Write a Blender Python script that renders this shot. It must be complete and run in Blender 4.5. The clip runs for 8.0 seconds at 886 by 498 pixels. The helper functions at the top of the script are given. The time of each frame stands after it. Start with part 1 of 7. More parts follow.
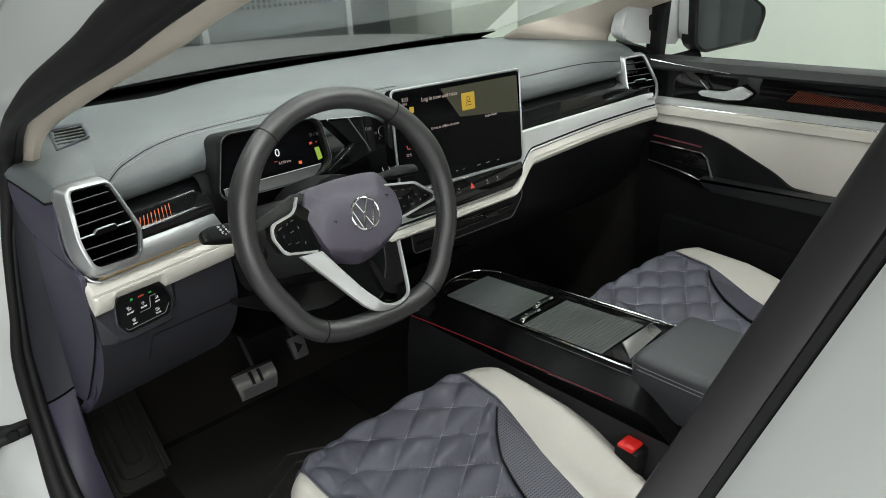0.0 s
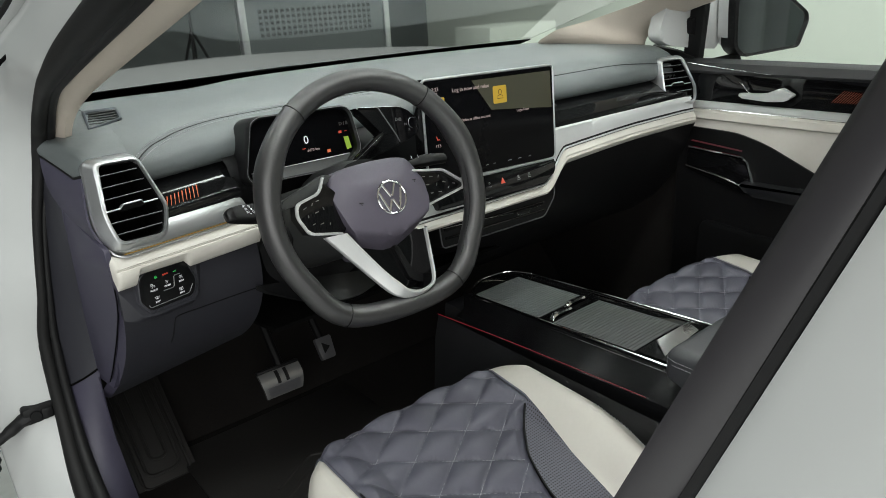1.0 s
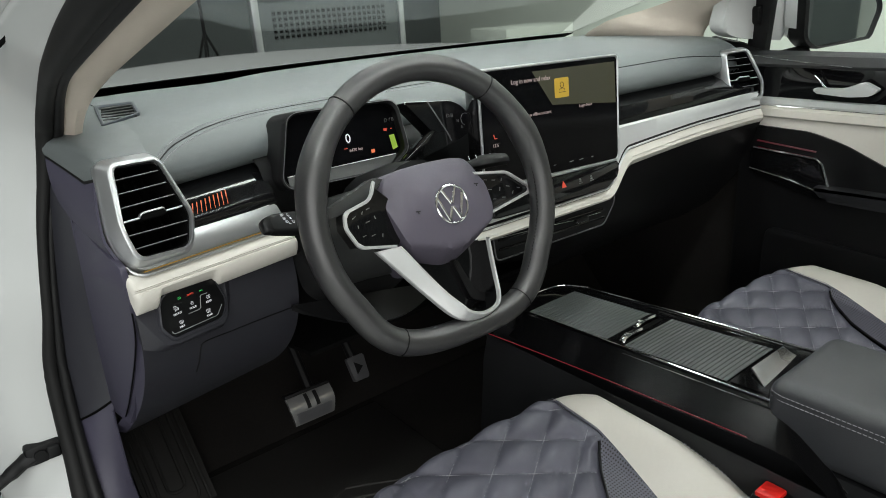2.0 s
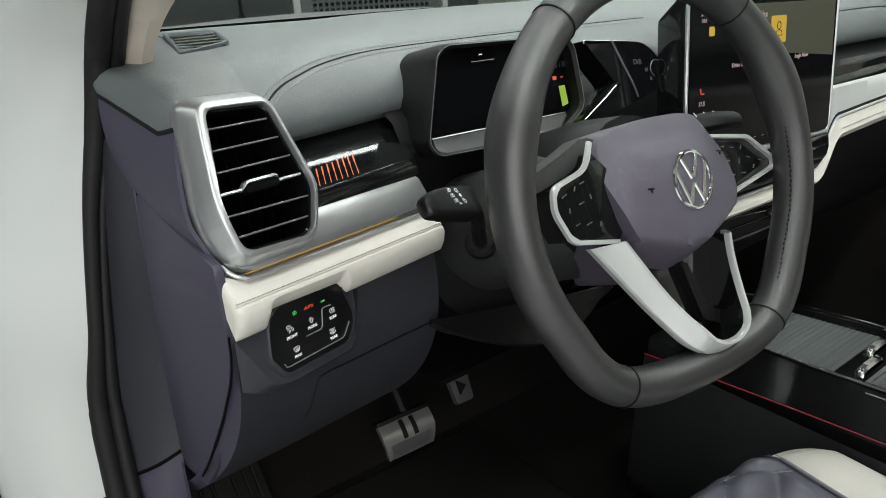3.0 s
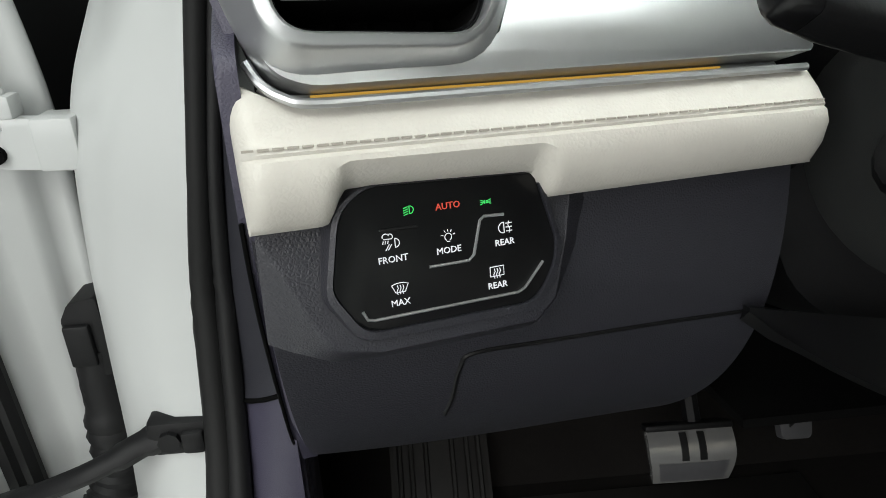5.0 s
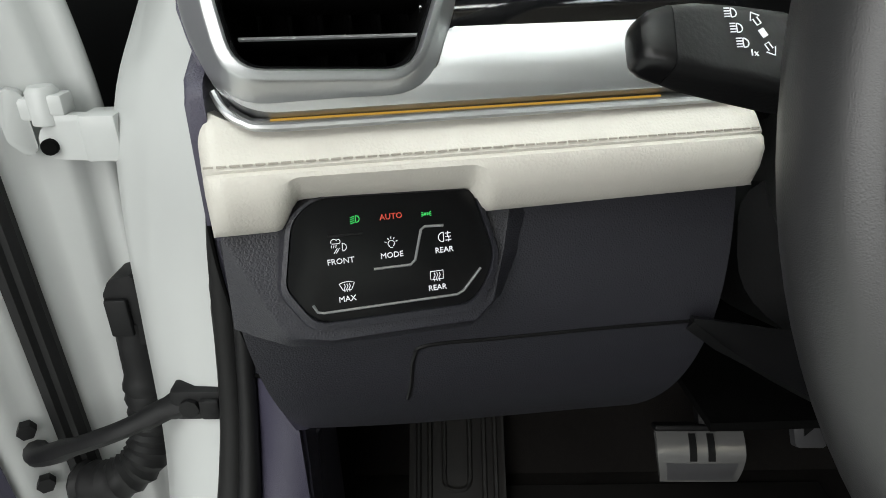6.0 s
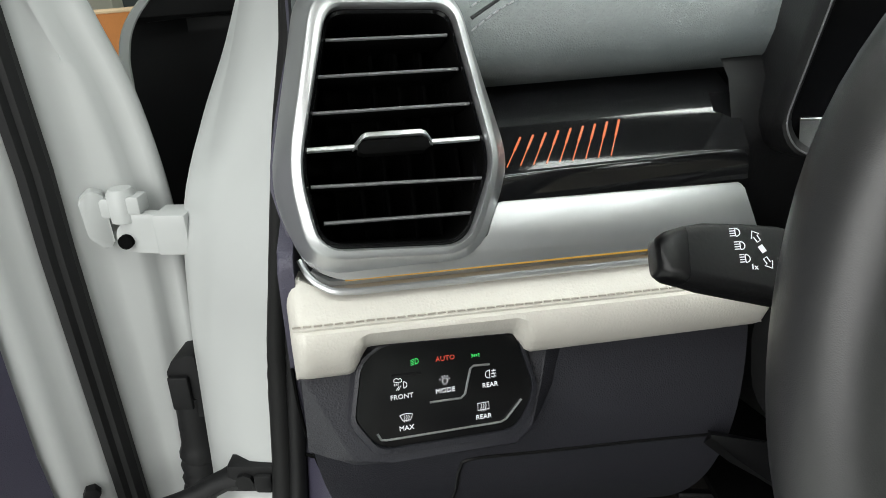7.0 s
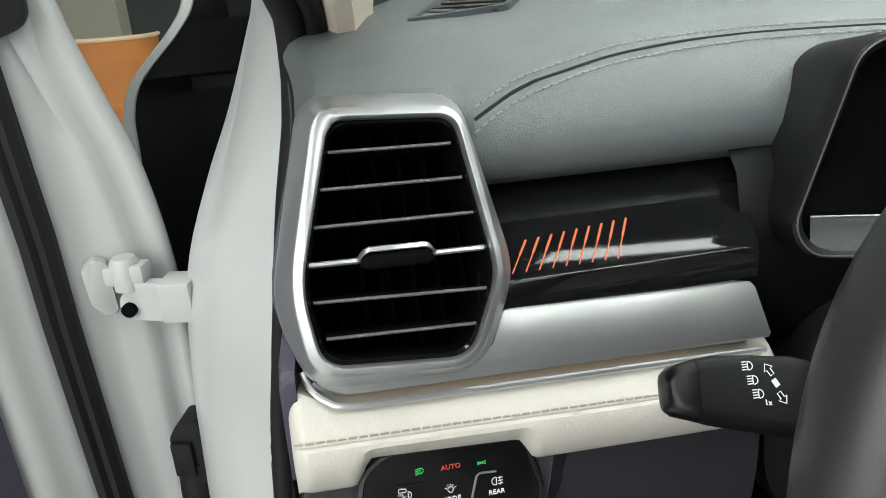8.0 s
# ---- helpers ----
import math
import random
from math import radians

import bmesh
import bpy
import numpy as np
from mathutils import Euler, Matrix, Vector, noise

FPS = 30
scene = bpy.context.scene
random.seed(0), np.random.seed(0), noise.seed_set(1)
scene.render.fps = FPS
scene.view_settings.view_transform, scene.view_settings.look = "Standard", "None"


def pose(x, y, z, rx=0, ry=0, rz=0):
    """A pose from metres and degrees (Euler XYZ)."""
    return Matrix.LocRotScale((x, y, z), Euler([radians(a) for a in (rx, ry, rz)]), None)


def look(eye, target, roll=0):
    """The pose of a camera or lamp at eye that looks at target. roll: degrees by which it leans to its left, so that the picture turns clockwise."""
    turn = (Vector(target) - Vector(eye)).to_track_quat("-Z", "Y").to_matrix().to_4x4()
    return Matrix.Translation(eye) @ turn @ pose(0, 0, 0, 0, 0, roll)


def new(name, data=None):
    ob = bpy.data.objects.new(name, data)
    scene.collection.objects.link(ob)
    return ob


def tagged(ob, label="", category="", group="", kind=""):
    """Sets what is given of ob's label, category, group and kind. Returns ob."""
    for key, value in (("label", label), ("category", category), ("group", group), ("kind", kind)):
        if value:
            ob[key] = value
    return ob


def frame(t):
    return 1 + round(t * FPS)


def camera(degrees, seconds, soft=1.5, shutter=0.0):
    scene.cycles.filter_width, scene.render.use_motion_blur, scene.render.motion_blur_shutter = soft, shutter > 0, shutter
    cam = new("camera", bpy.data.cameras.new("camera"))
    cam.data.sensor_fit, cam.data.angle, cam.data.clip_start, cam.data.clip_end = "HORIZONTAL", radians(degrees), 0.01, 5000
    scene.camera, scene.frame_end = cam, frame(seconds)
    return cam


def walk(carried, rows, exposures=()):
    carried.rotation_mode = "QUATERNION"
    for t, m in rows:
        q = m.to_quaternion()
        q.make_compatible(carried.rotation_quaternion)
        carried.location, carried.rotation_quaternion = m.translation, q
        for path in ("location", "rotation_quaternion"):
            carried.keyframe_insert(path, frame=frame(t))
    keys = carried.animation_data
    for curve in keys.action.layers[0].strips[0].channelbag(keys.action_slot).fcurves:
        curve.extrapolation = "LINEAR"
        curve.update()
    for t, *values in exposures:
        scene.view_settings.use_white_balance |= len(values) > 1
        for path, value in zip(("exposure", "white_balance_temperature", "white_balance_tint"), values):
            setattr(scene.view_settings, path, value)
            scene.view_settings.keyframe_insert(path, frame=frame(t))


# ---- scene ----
cam = camera(65.5, 8.0, soft=0.9)
PATH = [
    (0, (-0.869, -0.978, 1.341), (0.348, 0.397, 0.548), -3.1),
    (0.5, (-0.868, -1.0, 1.311), (0.311, 0.433, 0.566), -3.3),
    (1, (-0.863, -0.986, 1.272), (0.3, 0.479, 0.563), -3.3),
    (1.2, (-0.861, -0.958, 1.268), (0.304, 0.501, 0.551), -3.0),
    (2.3, (-0.824, -0.75, 1.227), (0.315, 0.741, 0.537), -3.6),
    (2.5, (-0.819, -0.677, 1.218), (0.317, 0.812, 0.515), -3.3),
    (3, (-0.813, -0.515, 1.154), (0.274, 1.003, 0.438), -3.1),
    (3.5, (-0.771, -0.374, 1.079), (0.159, 1.237, 0.343), -2.2),
    (4, (-0.704, -0.286, 1.016), (-0.053, 1.442, 0.249), -1.8),
    (4.5, (-0.663, -0.273, 1.01), (-0.314, 1.523, 0.203), -1.6),
    (4.7, (-0.651, -0.275, 1.01), (-0.401, 1.532, 0.19), -1.9),
    (5.8, (-0.592, -0.305, 1.027), (-0.634, 1.497, 0.161), -2.1),
    (6, (-0.585, -0.311, 1.032), (-0.646, 1.491, 0.165), -2.2),
    (6.5, (-0.581, -0.331, 1.064), (-0.677, 1.49, 0.243), -1.8),
    (7, (-0.594, -0.331, 1.101), (-0.721, 1.499, 0.303), -2.4),
    (7.5, (-0.597, -0.32, 1.129), (-0.74, 1.52, 0.357), -2.7),
    (8, (-0.593, -0.31, 1.137), (-0.736, 1.538, 0.385), -2.9),
]
EXPOSURES = [(0, -0.2), (1.2, -0.2), (3, -0.06), (4.5, 0.04), (6, 0.06), (7, 0.06), (8, 0.08)]
walk(cam, [(t, look(eye, target, roll)) for t, eye, target, roll in PATH], exposures=EXPOSURES)

# ---- light ----
world = bpy.data.worlds.new("studio_air")
scene.world = world
world.use_nodes = True
world.node_tree.nodes["Background"].inputs[0].default_value = (0.9, 1.0, 0.95, 1)
world.node_tree.nodes["Background"].inputs[1].default_value = 0.002
scene.view_settings.exposure = 0.0


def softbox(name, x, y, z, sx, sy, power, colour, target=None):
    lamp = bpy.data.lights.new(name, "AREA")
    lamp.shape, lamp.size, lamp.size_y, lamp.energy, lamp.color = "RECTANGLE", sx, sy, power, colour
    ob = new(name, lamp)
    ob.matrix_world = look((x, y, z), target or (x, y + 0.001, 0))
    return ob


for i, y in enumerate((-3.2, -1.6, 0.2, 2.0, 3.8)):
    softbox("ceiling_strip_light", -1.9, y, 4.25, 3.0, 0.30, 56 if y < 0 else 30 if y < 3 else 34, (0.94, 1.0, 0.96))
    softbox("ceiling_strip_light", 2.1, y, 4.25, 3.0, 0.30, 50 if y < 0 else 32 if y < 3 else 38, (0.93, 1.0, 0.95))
# lamps added out of view so that the right wall comes out bright
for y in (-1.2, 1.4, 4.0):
    softbox("added_wall_light", 5.4, y, 4.25, 0.30, 2.2, 60, (0.95, 1.0, 0.95), (7.0, y, 1.2))
# unseen fill lamp, added to brighten the wheel, dash and seats
softbox("rear_fill_light", -1.7, -2.4, 1.85, 3.0, 2.2, 66, (1.0, 1.0, 0.98), (-0.4, -0.1, 1.0))

# ---- materials ----
MATS = {}


def mat(name, base, rough=0.5, metal=0.0, vary=0.12, scale=40.0, bump=0.0, bump_scale=600.0, coat=0.0, spec=0.5, leather=False, trans=0.0, rough_vary=0.1):
    """Procedural surface: slow stain variation, fine grain, optional leather cells as relief."""
    m = bpy.data.materials.new(name)
    m.use_nodes = True
    nt = m.node_tree
    b = nt.nodes["Principled BSDF"]
    b.inputs["Metallic"].default_value = metal
    b.inputs["Coat Weight"].default_value = coat
    b.inputs["Coat Roughness"].default_value = 0.05
    b.inputs["Specular IOR Level"].default_value = spec
    b.inputs["Transmission Weight"].default_value = trans
    co = nt.nodes.new("ShaderNodeTexCoord")
    slow = nt.nodes.new("ShaderNodeTexNoise")
    slow.inputs["Scale"].default_value = scale * 0.15
    slow.inputs["Detail"].default_value = 4
    fine = nt.nodes.new("ShaderNodeTexNoise")
    fine.inputs["Scale"].default_value = scale * 4
    nt.links.new(co.outputs["Object"], slow.inputs["Vector"])
    nt.links.new(co.outputs["Object"], fine.inputs["Vector"])
    mix = nt.nodes.new("ShaderNodeMath")
    mix.operation = "MULTIPLY_ADD"
    mix.inputs[1].default_value = 0.35
    nt.links.new(fine.outputs["Fac"], mix.inputs[0])
    nt.links.new(slow.outputs["Fac"], mix.inputs[2])
    ramp = nt.nodes.new("ShaderNodeMapRange")
    ramp.inputs["From Min"].default_value, ramp.inputs["From Max"].default_value = 0.4, 1.0
    ramp.inputs["To Min"].default_value, ramp.inputs["To Max"].default_value = 1 - vary, 1 + vary
    nt.links.new(mix.outputs[0], ramp.inputs["Value"])
    col = nt.nodes.new("ShaderNodeVectorMath")
    col.operation = "SCALE"
    col.inputs[0].default_value = base
    nt.links.new(ramp.outputs["Result"], col.inputs["Scale"])
    nt.links.new(col.outputs[0], b.inputs["Base Color"])
    rr = nt.nodes.new("ShaderNodeMapRange")
    rr.inputs["To Min"].default_value, rr.inputs["To Max"].default_value = max(0.02, rough - rough_vary * rough), min(1, rough + rough_vary * rough)
    nt.links.new(slow.outputs["Fac"], rr.inputs["Value"])
    nt.links.new(rr.outputs["Result"], b.inputs["Roughness"])
    if bump:
        bp = nt.nodes.new("ShaderNodeBump")
        bp.inputs["Strength"].default_value = bump
        bp.inputs["Distance"].default_value = 0.0008
        if leather:
            tex = nt.nodes.new("ShaderNodeTexVoronoi")
            tex.feature = "DISTANCE_TO_EDGE"
            out = tex.outputs["Distance"]
        else:
            tex = nt.nodes.new("ShaderNodeTexNoise")
            tex.inputs["Detail"].default_value = 3
            out = tex.outputs["Fac"]
        tex.inputs["Scale"].default_value = bump_scale
        nt.links.new(co.outputs["Object"], tex.inputs["Vector"])
        nt.links.new(out, bp.inputs["Height"])
        nt.links.new(bp.outputs["Normal"], b.inputs["Normal"])
    MATS[name] = m
    return m


def perforate(m, pitch, base):
    """Rows of fine dark holes across a leather."""
    nt = m.node_tree
    co = nt.nodes.new("ShaderNodeTexCoord")
    sc = nt.nodes.new("ShaderNodeVectorMath")
    sc.operation = "MULTIPLY"
    sc.inputs[1].default_value = (1 / pitch, 1 / pitch, 0)
    fr = nt.nodes.new("ShaderNodeVectorMath")
    fr.operation = "FRACTION"
    ds = nt.nodes.new("ShaderNodeVectorMath")
    ds.operation = "DISTANCE"
    ds.inputs[1].default_value = (0.5, 0.5, 0)
    mk = nt.nodes.new("ShaderNodeMapRange")
    mk.inputs["From Min"].default_value, mk.inputs["From Max"].default_value = 0.22, 0.32
    mx = nt.nodes.new("ShaderNodeMix")
    mx.data_type = "RGBA"
    mx.inputs[6].default_value = (*base, 1)
    nt.links.new(co.outputs["Object"], sc.inputs[0])
    nt.links.new(sc.outputs[0], fr.inputs[0])
    nt.links.new(fr.outputs[0], ds.inputs[0])
    nt.links.new(ds.outputs["Value"], mk.inputs["Value"])
    nt.links.new(mk.outputs["Result"], mx.inputs[0])
    b = nt.nodes["Principled BSDF"]
    old = b.inputs["Base Color"].links[0].from_socket
    nt.links.new(old, mx.inputs[7])
    nt.links.new(mx.outputs[2], b.inputs["Base Color"])


def glow(name, colour, strength):
    m = bpy.data.materials.new(name)
    m.use_nodes = True
    b = m.node_tree.nodes["Principled BSDF"]
    b.inputs["Base Color"].default_value = (0.02, 0.02, 0.02, 1)
    b.inputs["Emission Color"].default_value = (*colour, 1)
    b.inputs["Emission Strength"].default_value = strength
    MATS[name] = m
    return m


DASH = mat("soft_dash_skin", (0.108, 0.122, 0.124), 0.45, spec=0.7, bump=0.45, bump_scale=720, leather=True, vary=0.06)
DEMIST = mat("blue_grey_grille_frame", (0.048, 0.056, 0.068), 0.4, bump=0.2, bump_scale=900, leather=True, vary=0.06)
DASH_LOW = mat("grained_violet_plastic", (0.050, 0.046, 0.072), 0.45, bump=0.35, bump_scale=700, leather=True, vary=0.08)
KNEE = mat("grained_slate_plastic", (0.028, 0.028, 0.035), 0.42, bump=0.4, bump_scale=700, leather=True, vary=0.08)
CREAM = mat("cream_leather", (0.60, 0.575, 0.525), 0.42, bump=0.22, bump_scale=520, leather=True, vary=0.05)
SILVER = mat("satin_silver", (0.54, 0.55, 0.56), 0.34, metal=0.85, vary=0.04, bump=0.05, bump_scale=2500)
CHROME = mat("bright_chrome", (0.85, 0.85, 0.86), 0.12, metal=1.0, vary=0.03)
PIANO = mat("piano_black", (0.005, 0.005, 0.0055), 0.07, vary=0.2, coat=0.15, spec=0.4)
TOUCH = mat("satin_black_touch_glass", (0.005, 0.005, 0.0055), 0.3, vary=0.15, spec=0.35)
FLANK = mat("dark_gloss_flank", (0.004, 0.004, 0.0045), 0.24, vary=0.15, spec=0.2)
TAN = mat("tan_leather", (0.55, 0.20, 0.05), 0.5, vary=0.15, bump=0.2, bump_scale=300)
PIPING = mat("pale_piping", (0.75, 0.55, 0.35), 0.6)
WARM_WALL = mat("warm_white_wall", (0.85, 0.80, 0.68), 0.8, vary=0.05, scale=3)
BLACK = mat("matt_black_plastic", (0.006, 0.006, 0.0065), 0.5, bump=0.15, vary=0.15, spec=0.25)
RIM = mat("black_leather", (0.022, 0.0215, 0.0225), 0.40, bump=0.12, bump_scale=1500, leather=True, vary=0.08, spec=0.95)
HUB = mat("violet_grey_airbag_skin", (0.088, 0.078, 0.104), 0.5, bump=0.25, bump_scale=900, leather=True, vary=0.06)
SEAT = mat("slate_leather", (0.104, 0.104, 0.134), 0.42, bump=0.28, bump_scale=600, leather=True, vary=0.1)
EDGE = mat("grey_rubber_edge", (0.032, 0.030, 0.033), 0.42, vary=0.1)
PERF = mat("perforated_slate_leather", (0.092, 0.090, 0.120), 0.45, bump=0.6, bump_scale=330, leather=True, vary=0.1)
perforate(PERF, 0.0042, (0.010, 0.010, 0.013))
CARPET = mat("black_carpet", (0.017, 0.0155, 0.0145), 0.95, bump=0.9, bump_scale=1500, vary=0.3, spec=0.1)
SEAL_GREY = mat("dull_seal_rubber", (0.011, 0.011, 0.011), 0.6, bump=0.1, vary=0.15, spec=0.25)
RUBBER = mat("black_rubber", (0.009, 0.009, 0.0095), 0.55, bump=0.1, vary=0.2, spec=0.3)
PAINT = mat("white_car_paint", (0.50, 0.512, 0.507), 0.35, vary=0.02, scale=10, spec=0.2, coat=0.35)
HEADLINER = mat("beige_pillar_cloth", (0.55, 0.49, 0.42), 0.85, bump=0.5, bump_scale=1400, vary=0.06)
GREY_WALL = mat("dark_grey_wall", (0.10, 0.115, 0.115), 0.7, vary=0.15, scale=6)
PALE_WALL = mat("pale_studio_wall", (0.72, 0.78, 0.70), 0.8, vary=0.05, scale=3)
DARK_CEILING = mat("dark_ceiling", (0.035, 0.037, 0.037), 0.8, vary=0.1, scale=5)
CONCRETE = mat("white_floor_paint", (0.74, 0.75, 0.73), 0.35, vary=0.15, scale=8)
VOID = mat("dull_black_duct_and_shade", (0.003, 0.003, 0.003), 0.8, spec=0.05, vary=0.1)
SPOKE = mat("satin_silver_paint", (0.70, 0.71, 0.71), 0.3, metal=0.5, vary=0.03)
CURTAIN = mat("grey_curtain", (0.12, 0.13, 0.13), 0.9, vary=0.2, scale=10)
COLUMN = mat("dark_grey_shroud", (0.030, 0.031, 0.031), 0.45, bump=0.2, bump_scale=900, leather=True)
ARMREST = mat("slate_grey_armrest_skin", (0.045, 0.047, 0.052), 0.45, bump=0.25, bump_scale=700, leather=True)
SILL = mat("black_sill_skin", (0.014, 0.0145, 0.016), 0.42, bump=0.2, bump_scale=900, leather=True)
SLATE_EDGE = mat("satin_black_edge", (0.10, 0.10, 0.105), 0.35, spec=0.6)
PEDAL = mat("satin_pedal_steel", (0.58, 0.58, 0.57), 0.22, metal=0.7, vary=0.06)
MAT = mat("ribbed_mat_rubber", (0.019, 0.0175, 0.0165), 0.6, bump=0.15, vary=0.25, spec=0.35)
STEEL = mat("brushed_steel", (0.60, 0.60, 0.60), 0.28, metal=1.0, vary=0.08)
ROLLER = mat("grey_ribbed_shutter", (0.075, 0.080, 0.080), 0.45, vary=0.1)
CREAM_THREAD = mat("greige_thread", (0.42, 0.39, 0.34), 0.8)
THREAD = mat("grey_thread", (0.34, 0.34, 0.36), 0.8)
RED = mat("red_plastic", (0.75, 0.02, 0.015), 0.35)
WHITE_INK = glow("white_backlit_print", (0.9, 0.92, 0.95), 0.9)
GREEN_INK = glow("green_backlit_print", (0.05, 0.8, 0.15), 0.9)
RED_INK = glow("red_backlit_print", (1.0, 0.10, 0.05), 0.6)
AMBER = glow("amber_light_guide", (0.88, 0.50, 0.07), 0.52)
ORANGE = glow("orange_light_line", (1.0, 0.20, 0.06), 0.8)
FAINT = glow("faint_copper_line", (0.35, 0.06, 0.015), 0.3)
CRIMSON = glow("crimson_light_line", (0.75, 0.02, 0.05), 0.22)
DEEP_RED = glow("deep_red_glow", (0.5, 0.0, 0.045), 0.10)
SCREEN_OFF = mat("dark_display_glass", (0.003, 0.003, 0.0035), 0.10, vary=0.1, spec=0.08)
YELLOW_UI = glow("yellow_display", (0.80, 0.52, 0.02), 0.6)
OLIVE_UI = glow("olive_display", (0.045, 0.045, 0.004), 0.45)
GREEN_UI = glow("lime_display", (0.35, 0.55, 0.05), 0.8)
PINK_UI = glow("pale_display_text", (0.85, 0.66, 0.62), 0.45)
GLASS = mat("window_glass", (1, 1, 1), 0.02, trans=1.0, vary=0.0)
GLASS.node_tree.nodes["Principled BSDF"].inputs["IOR"].default_value = 1.12

# ---- building helpers ----
BASE = {}


def thing(name, at, label, category, group="", kind=""):
    ob = new(name)
    ob.empty_display_size = 0.05
    ob.location = at
    BASE[ob.name] = Vector(at)
    return tagged(ob, label, category, group, kind)


def part(name, bm, material, parent=None, label="", smooth=True, angle=40):
    """Links a bmesh, given in world coordinates, as one mesh object under a thing or a part."""
    at = BASE[parent.name] if parent else Vector((0, 0, 0))
    bmesh.ops.recalc_face_normals(bm, faces=bm.faces)
    bmesh.ops.translate(bm, verts=bm.verts, vec=-at)
    me = bpy.data.meshes.new(name)
    bm.to_mesh(me)
    bm.free()
    for p in me.polygons:
        p.use_smooth = smooth
    if smooth:
        me.set_sharp_from_angle(angle=radians(angle))
    me.materials.append(material)
    ob = new(name, me)
    ob.parent = parent
    BASE[ob.name] = at
    if label:
        ob["label"] = label
    if name.endswith("stitching"):
        tagged(ob, label, "", "", "stuff")
    return ob


def setting(name, bm, material, label, category, smooth=True, angle=40):
    return tagged(part(name, bm, material, None, "", smooth, angle), label, category, "", "structure")


def box(x0, x1, y0, y1, z0, z1, bevel=0.0, seg=2, bm=None):
    own = bmesh.new()
    bmesh.ops.create_cube(own, size=1)
    for v in own.verts:
        v.co = Vector(((x0 + x1) / 2 + v.co.x * (x1 - x0), (y0 + y1) / 2 + v.co.y * (y1 - y0), (z0 + z1) / 2 + v.co.z * (z1 - z0)))
    if bevel:
        bmesh.ops.bevel(own, geom=own.edges[:], offset=bevel, segments=seg, profile=0.5, affect="EDGES")
    return join(bm, own) if bm else own


def join(bm, *others):
    for o in others:
        me = bpy.data.meshes.new("tmp")
        o.to_mesh(me)
        o.free()
        bm.from_mesh(me)
        bpy.data.meshes.remove(me)
    return bm


def moved(bm, m):
    bmesh.ops.transform(bm, matrix=m, verts=bm.verts)
    return bm


def rounded(pts, r, n=4):
    """The polygon pts with its corners rounded by r (one radius or one a corner)."""
    out, k = [], len(pts)
    for i in range(k):
        a, p, b = (Vector(pts[j % k]) for j in (i - 1, i, i + 1))
        ra = r[i] if isinstance(r, (list, tuple)) else r
        da, db = (a - p), (b - p)
        la, lb = da.length, db.length
        da, db = da / la, db / lb
        t = min(ra, 0.48 * la, 0.48 * lb)
        if t < 1e-6:
            out += [p.copy()] * 1
            continue
        for j in range(n + 1):
            s = j / n
            out.append((1 - s) ** 2 * (p + da * t) + 2 * s * (1 - s) * p + s * s * (p + db * t))
    return [(q.x, q.y) for q in out]


def plate(m, pts, w0, w1, bevel=0.0, seg=2):
    """A flat solid in the frame m: outline pts in its xy, from depth w0 (back) to w1 (front)."""
    bm = bmesh.new()
    lo = [bm.verts.new((x, y, w0)) for x, y in pts]
    hi = [bm.verts.new((x, y, w1)) for x, y in pts]
    k = len(pts)
    front = bm.faces.new(hi)
    bm.faces.new(lo[::-1])
    for i in range(k):
        bm.faces.new((lo[i], lo[(i + 1) % k], hi[(i + 1) % k], hi[i]))
    if bevel:
        bmesh.ops.bevel(bm, geom=list(front.edges), offset=bevel, segments=seg, profile=0.5, affect="EDGES")
    return moved(bm, m)


def rings(m, loops, close=True, caps=(False, False)):
    """A skin over loops of equal length, each a list of (x, y, w) in the frame m."""
    bm = bmesh.new()
    vs = [[bm.verts.new(p) for p in loop] for loop in loops]
    k = len(loops[0])
    for a, b in zip(vs, vs[1:]):
        for i in range(k if close else k - 1):
            j = (i + 1) % k
            bm.faces.new((a[i], a[j], b[j], b[i]))
    if caps[0]:
        bm.faces.new(vs[0])
    if caps[1]:
        bm.faces.new(vs[-1])
    return moved(bm, m) if m else bm


def grid(f, us, vs_):
    """A sheet f(u, v) over two lists of parameters."""
    bm = bmesh.new()
    g = [[bm.verts.new(f(u, v)) for v in vs_] for u in us]
    for a, b in zip(g, g[1:]):
        for i in range(len(vs_) - 1):
            bm.faces.new((a[i], a[i + 1], b[i + 1], b[i]))
    return bm


def thick(bm, d):
    bmesh.ops.recalc_face_normals(bm, faces=bm.faces)
    bmesh.ops.solidify(bm, geom=bm.faces[:], thickness=d)
    return bm


def smooth_path(pts, n=6, closed=False):
    """Catmull-Rom through pts."""
    pts = [Vector(p) for p in pts]
    k = len(pts)
    out = []
    for i in range(k if closed else k - 1):
        p0, p1, p2, p3 = (pts[(i + d) % k] if closed else pts[min(max(i + d, 0), k - 1)] for d in (-1, 0, 1, 2))
        for j in range(n):
            t = j / n
            out.append(0.5 * ((2 * p1) + (p2 - p0) * t + (2 * p0 - 5 * p1 + 4 * p2 - p3) * t * t + (3 * p1 - p0 - 3 * p2 + p3) * t ** 3))
    if not closed:
        out.append(pts[-1])
    return out


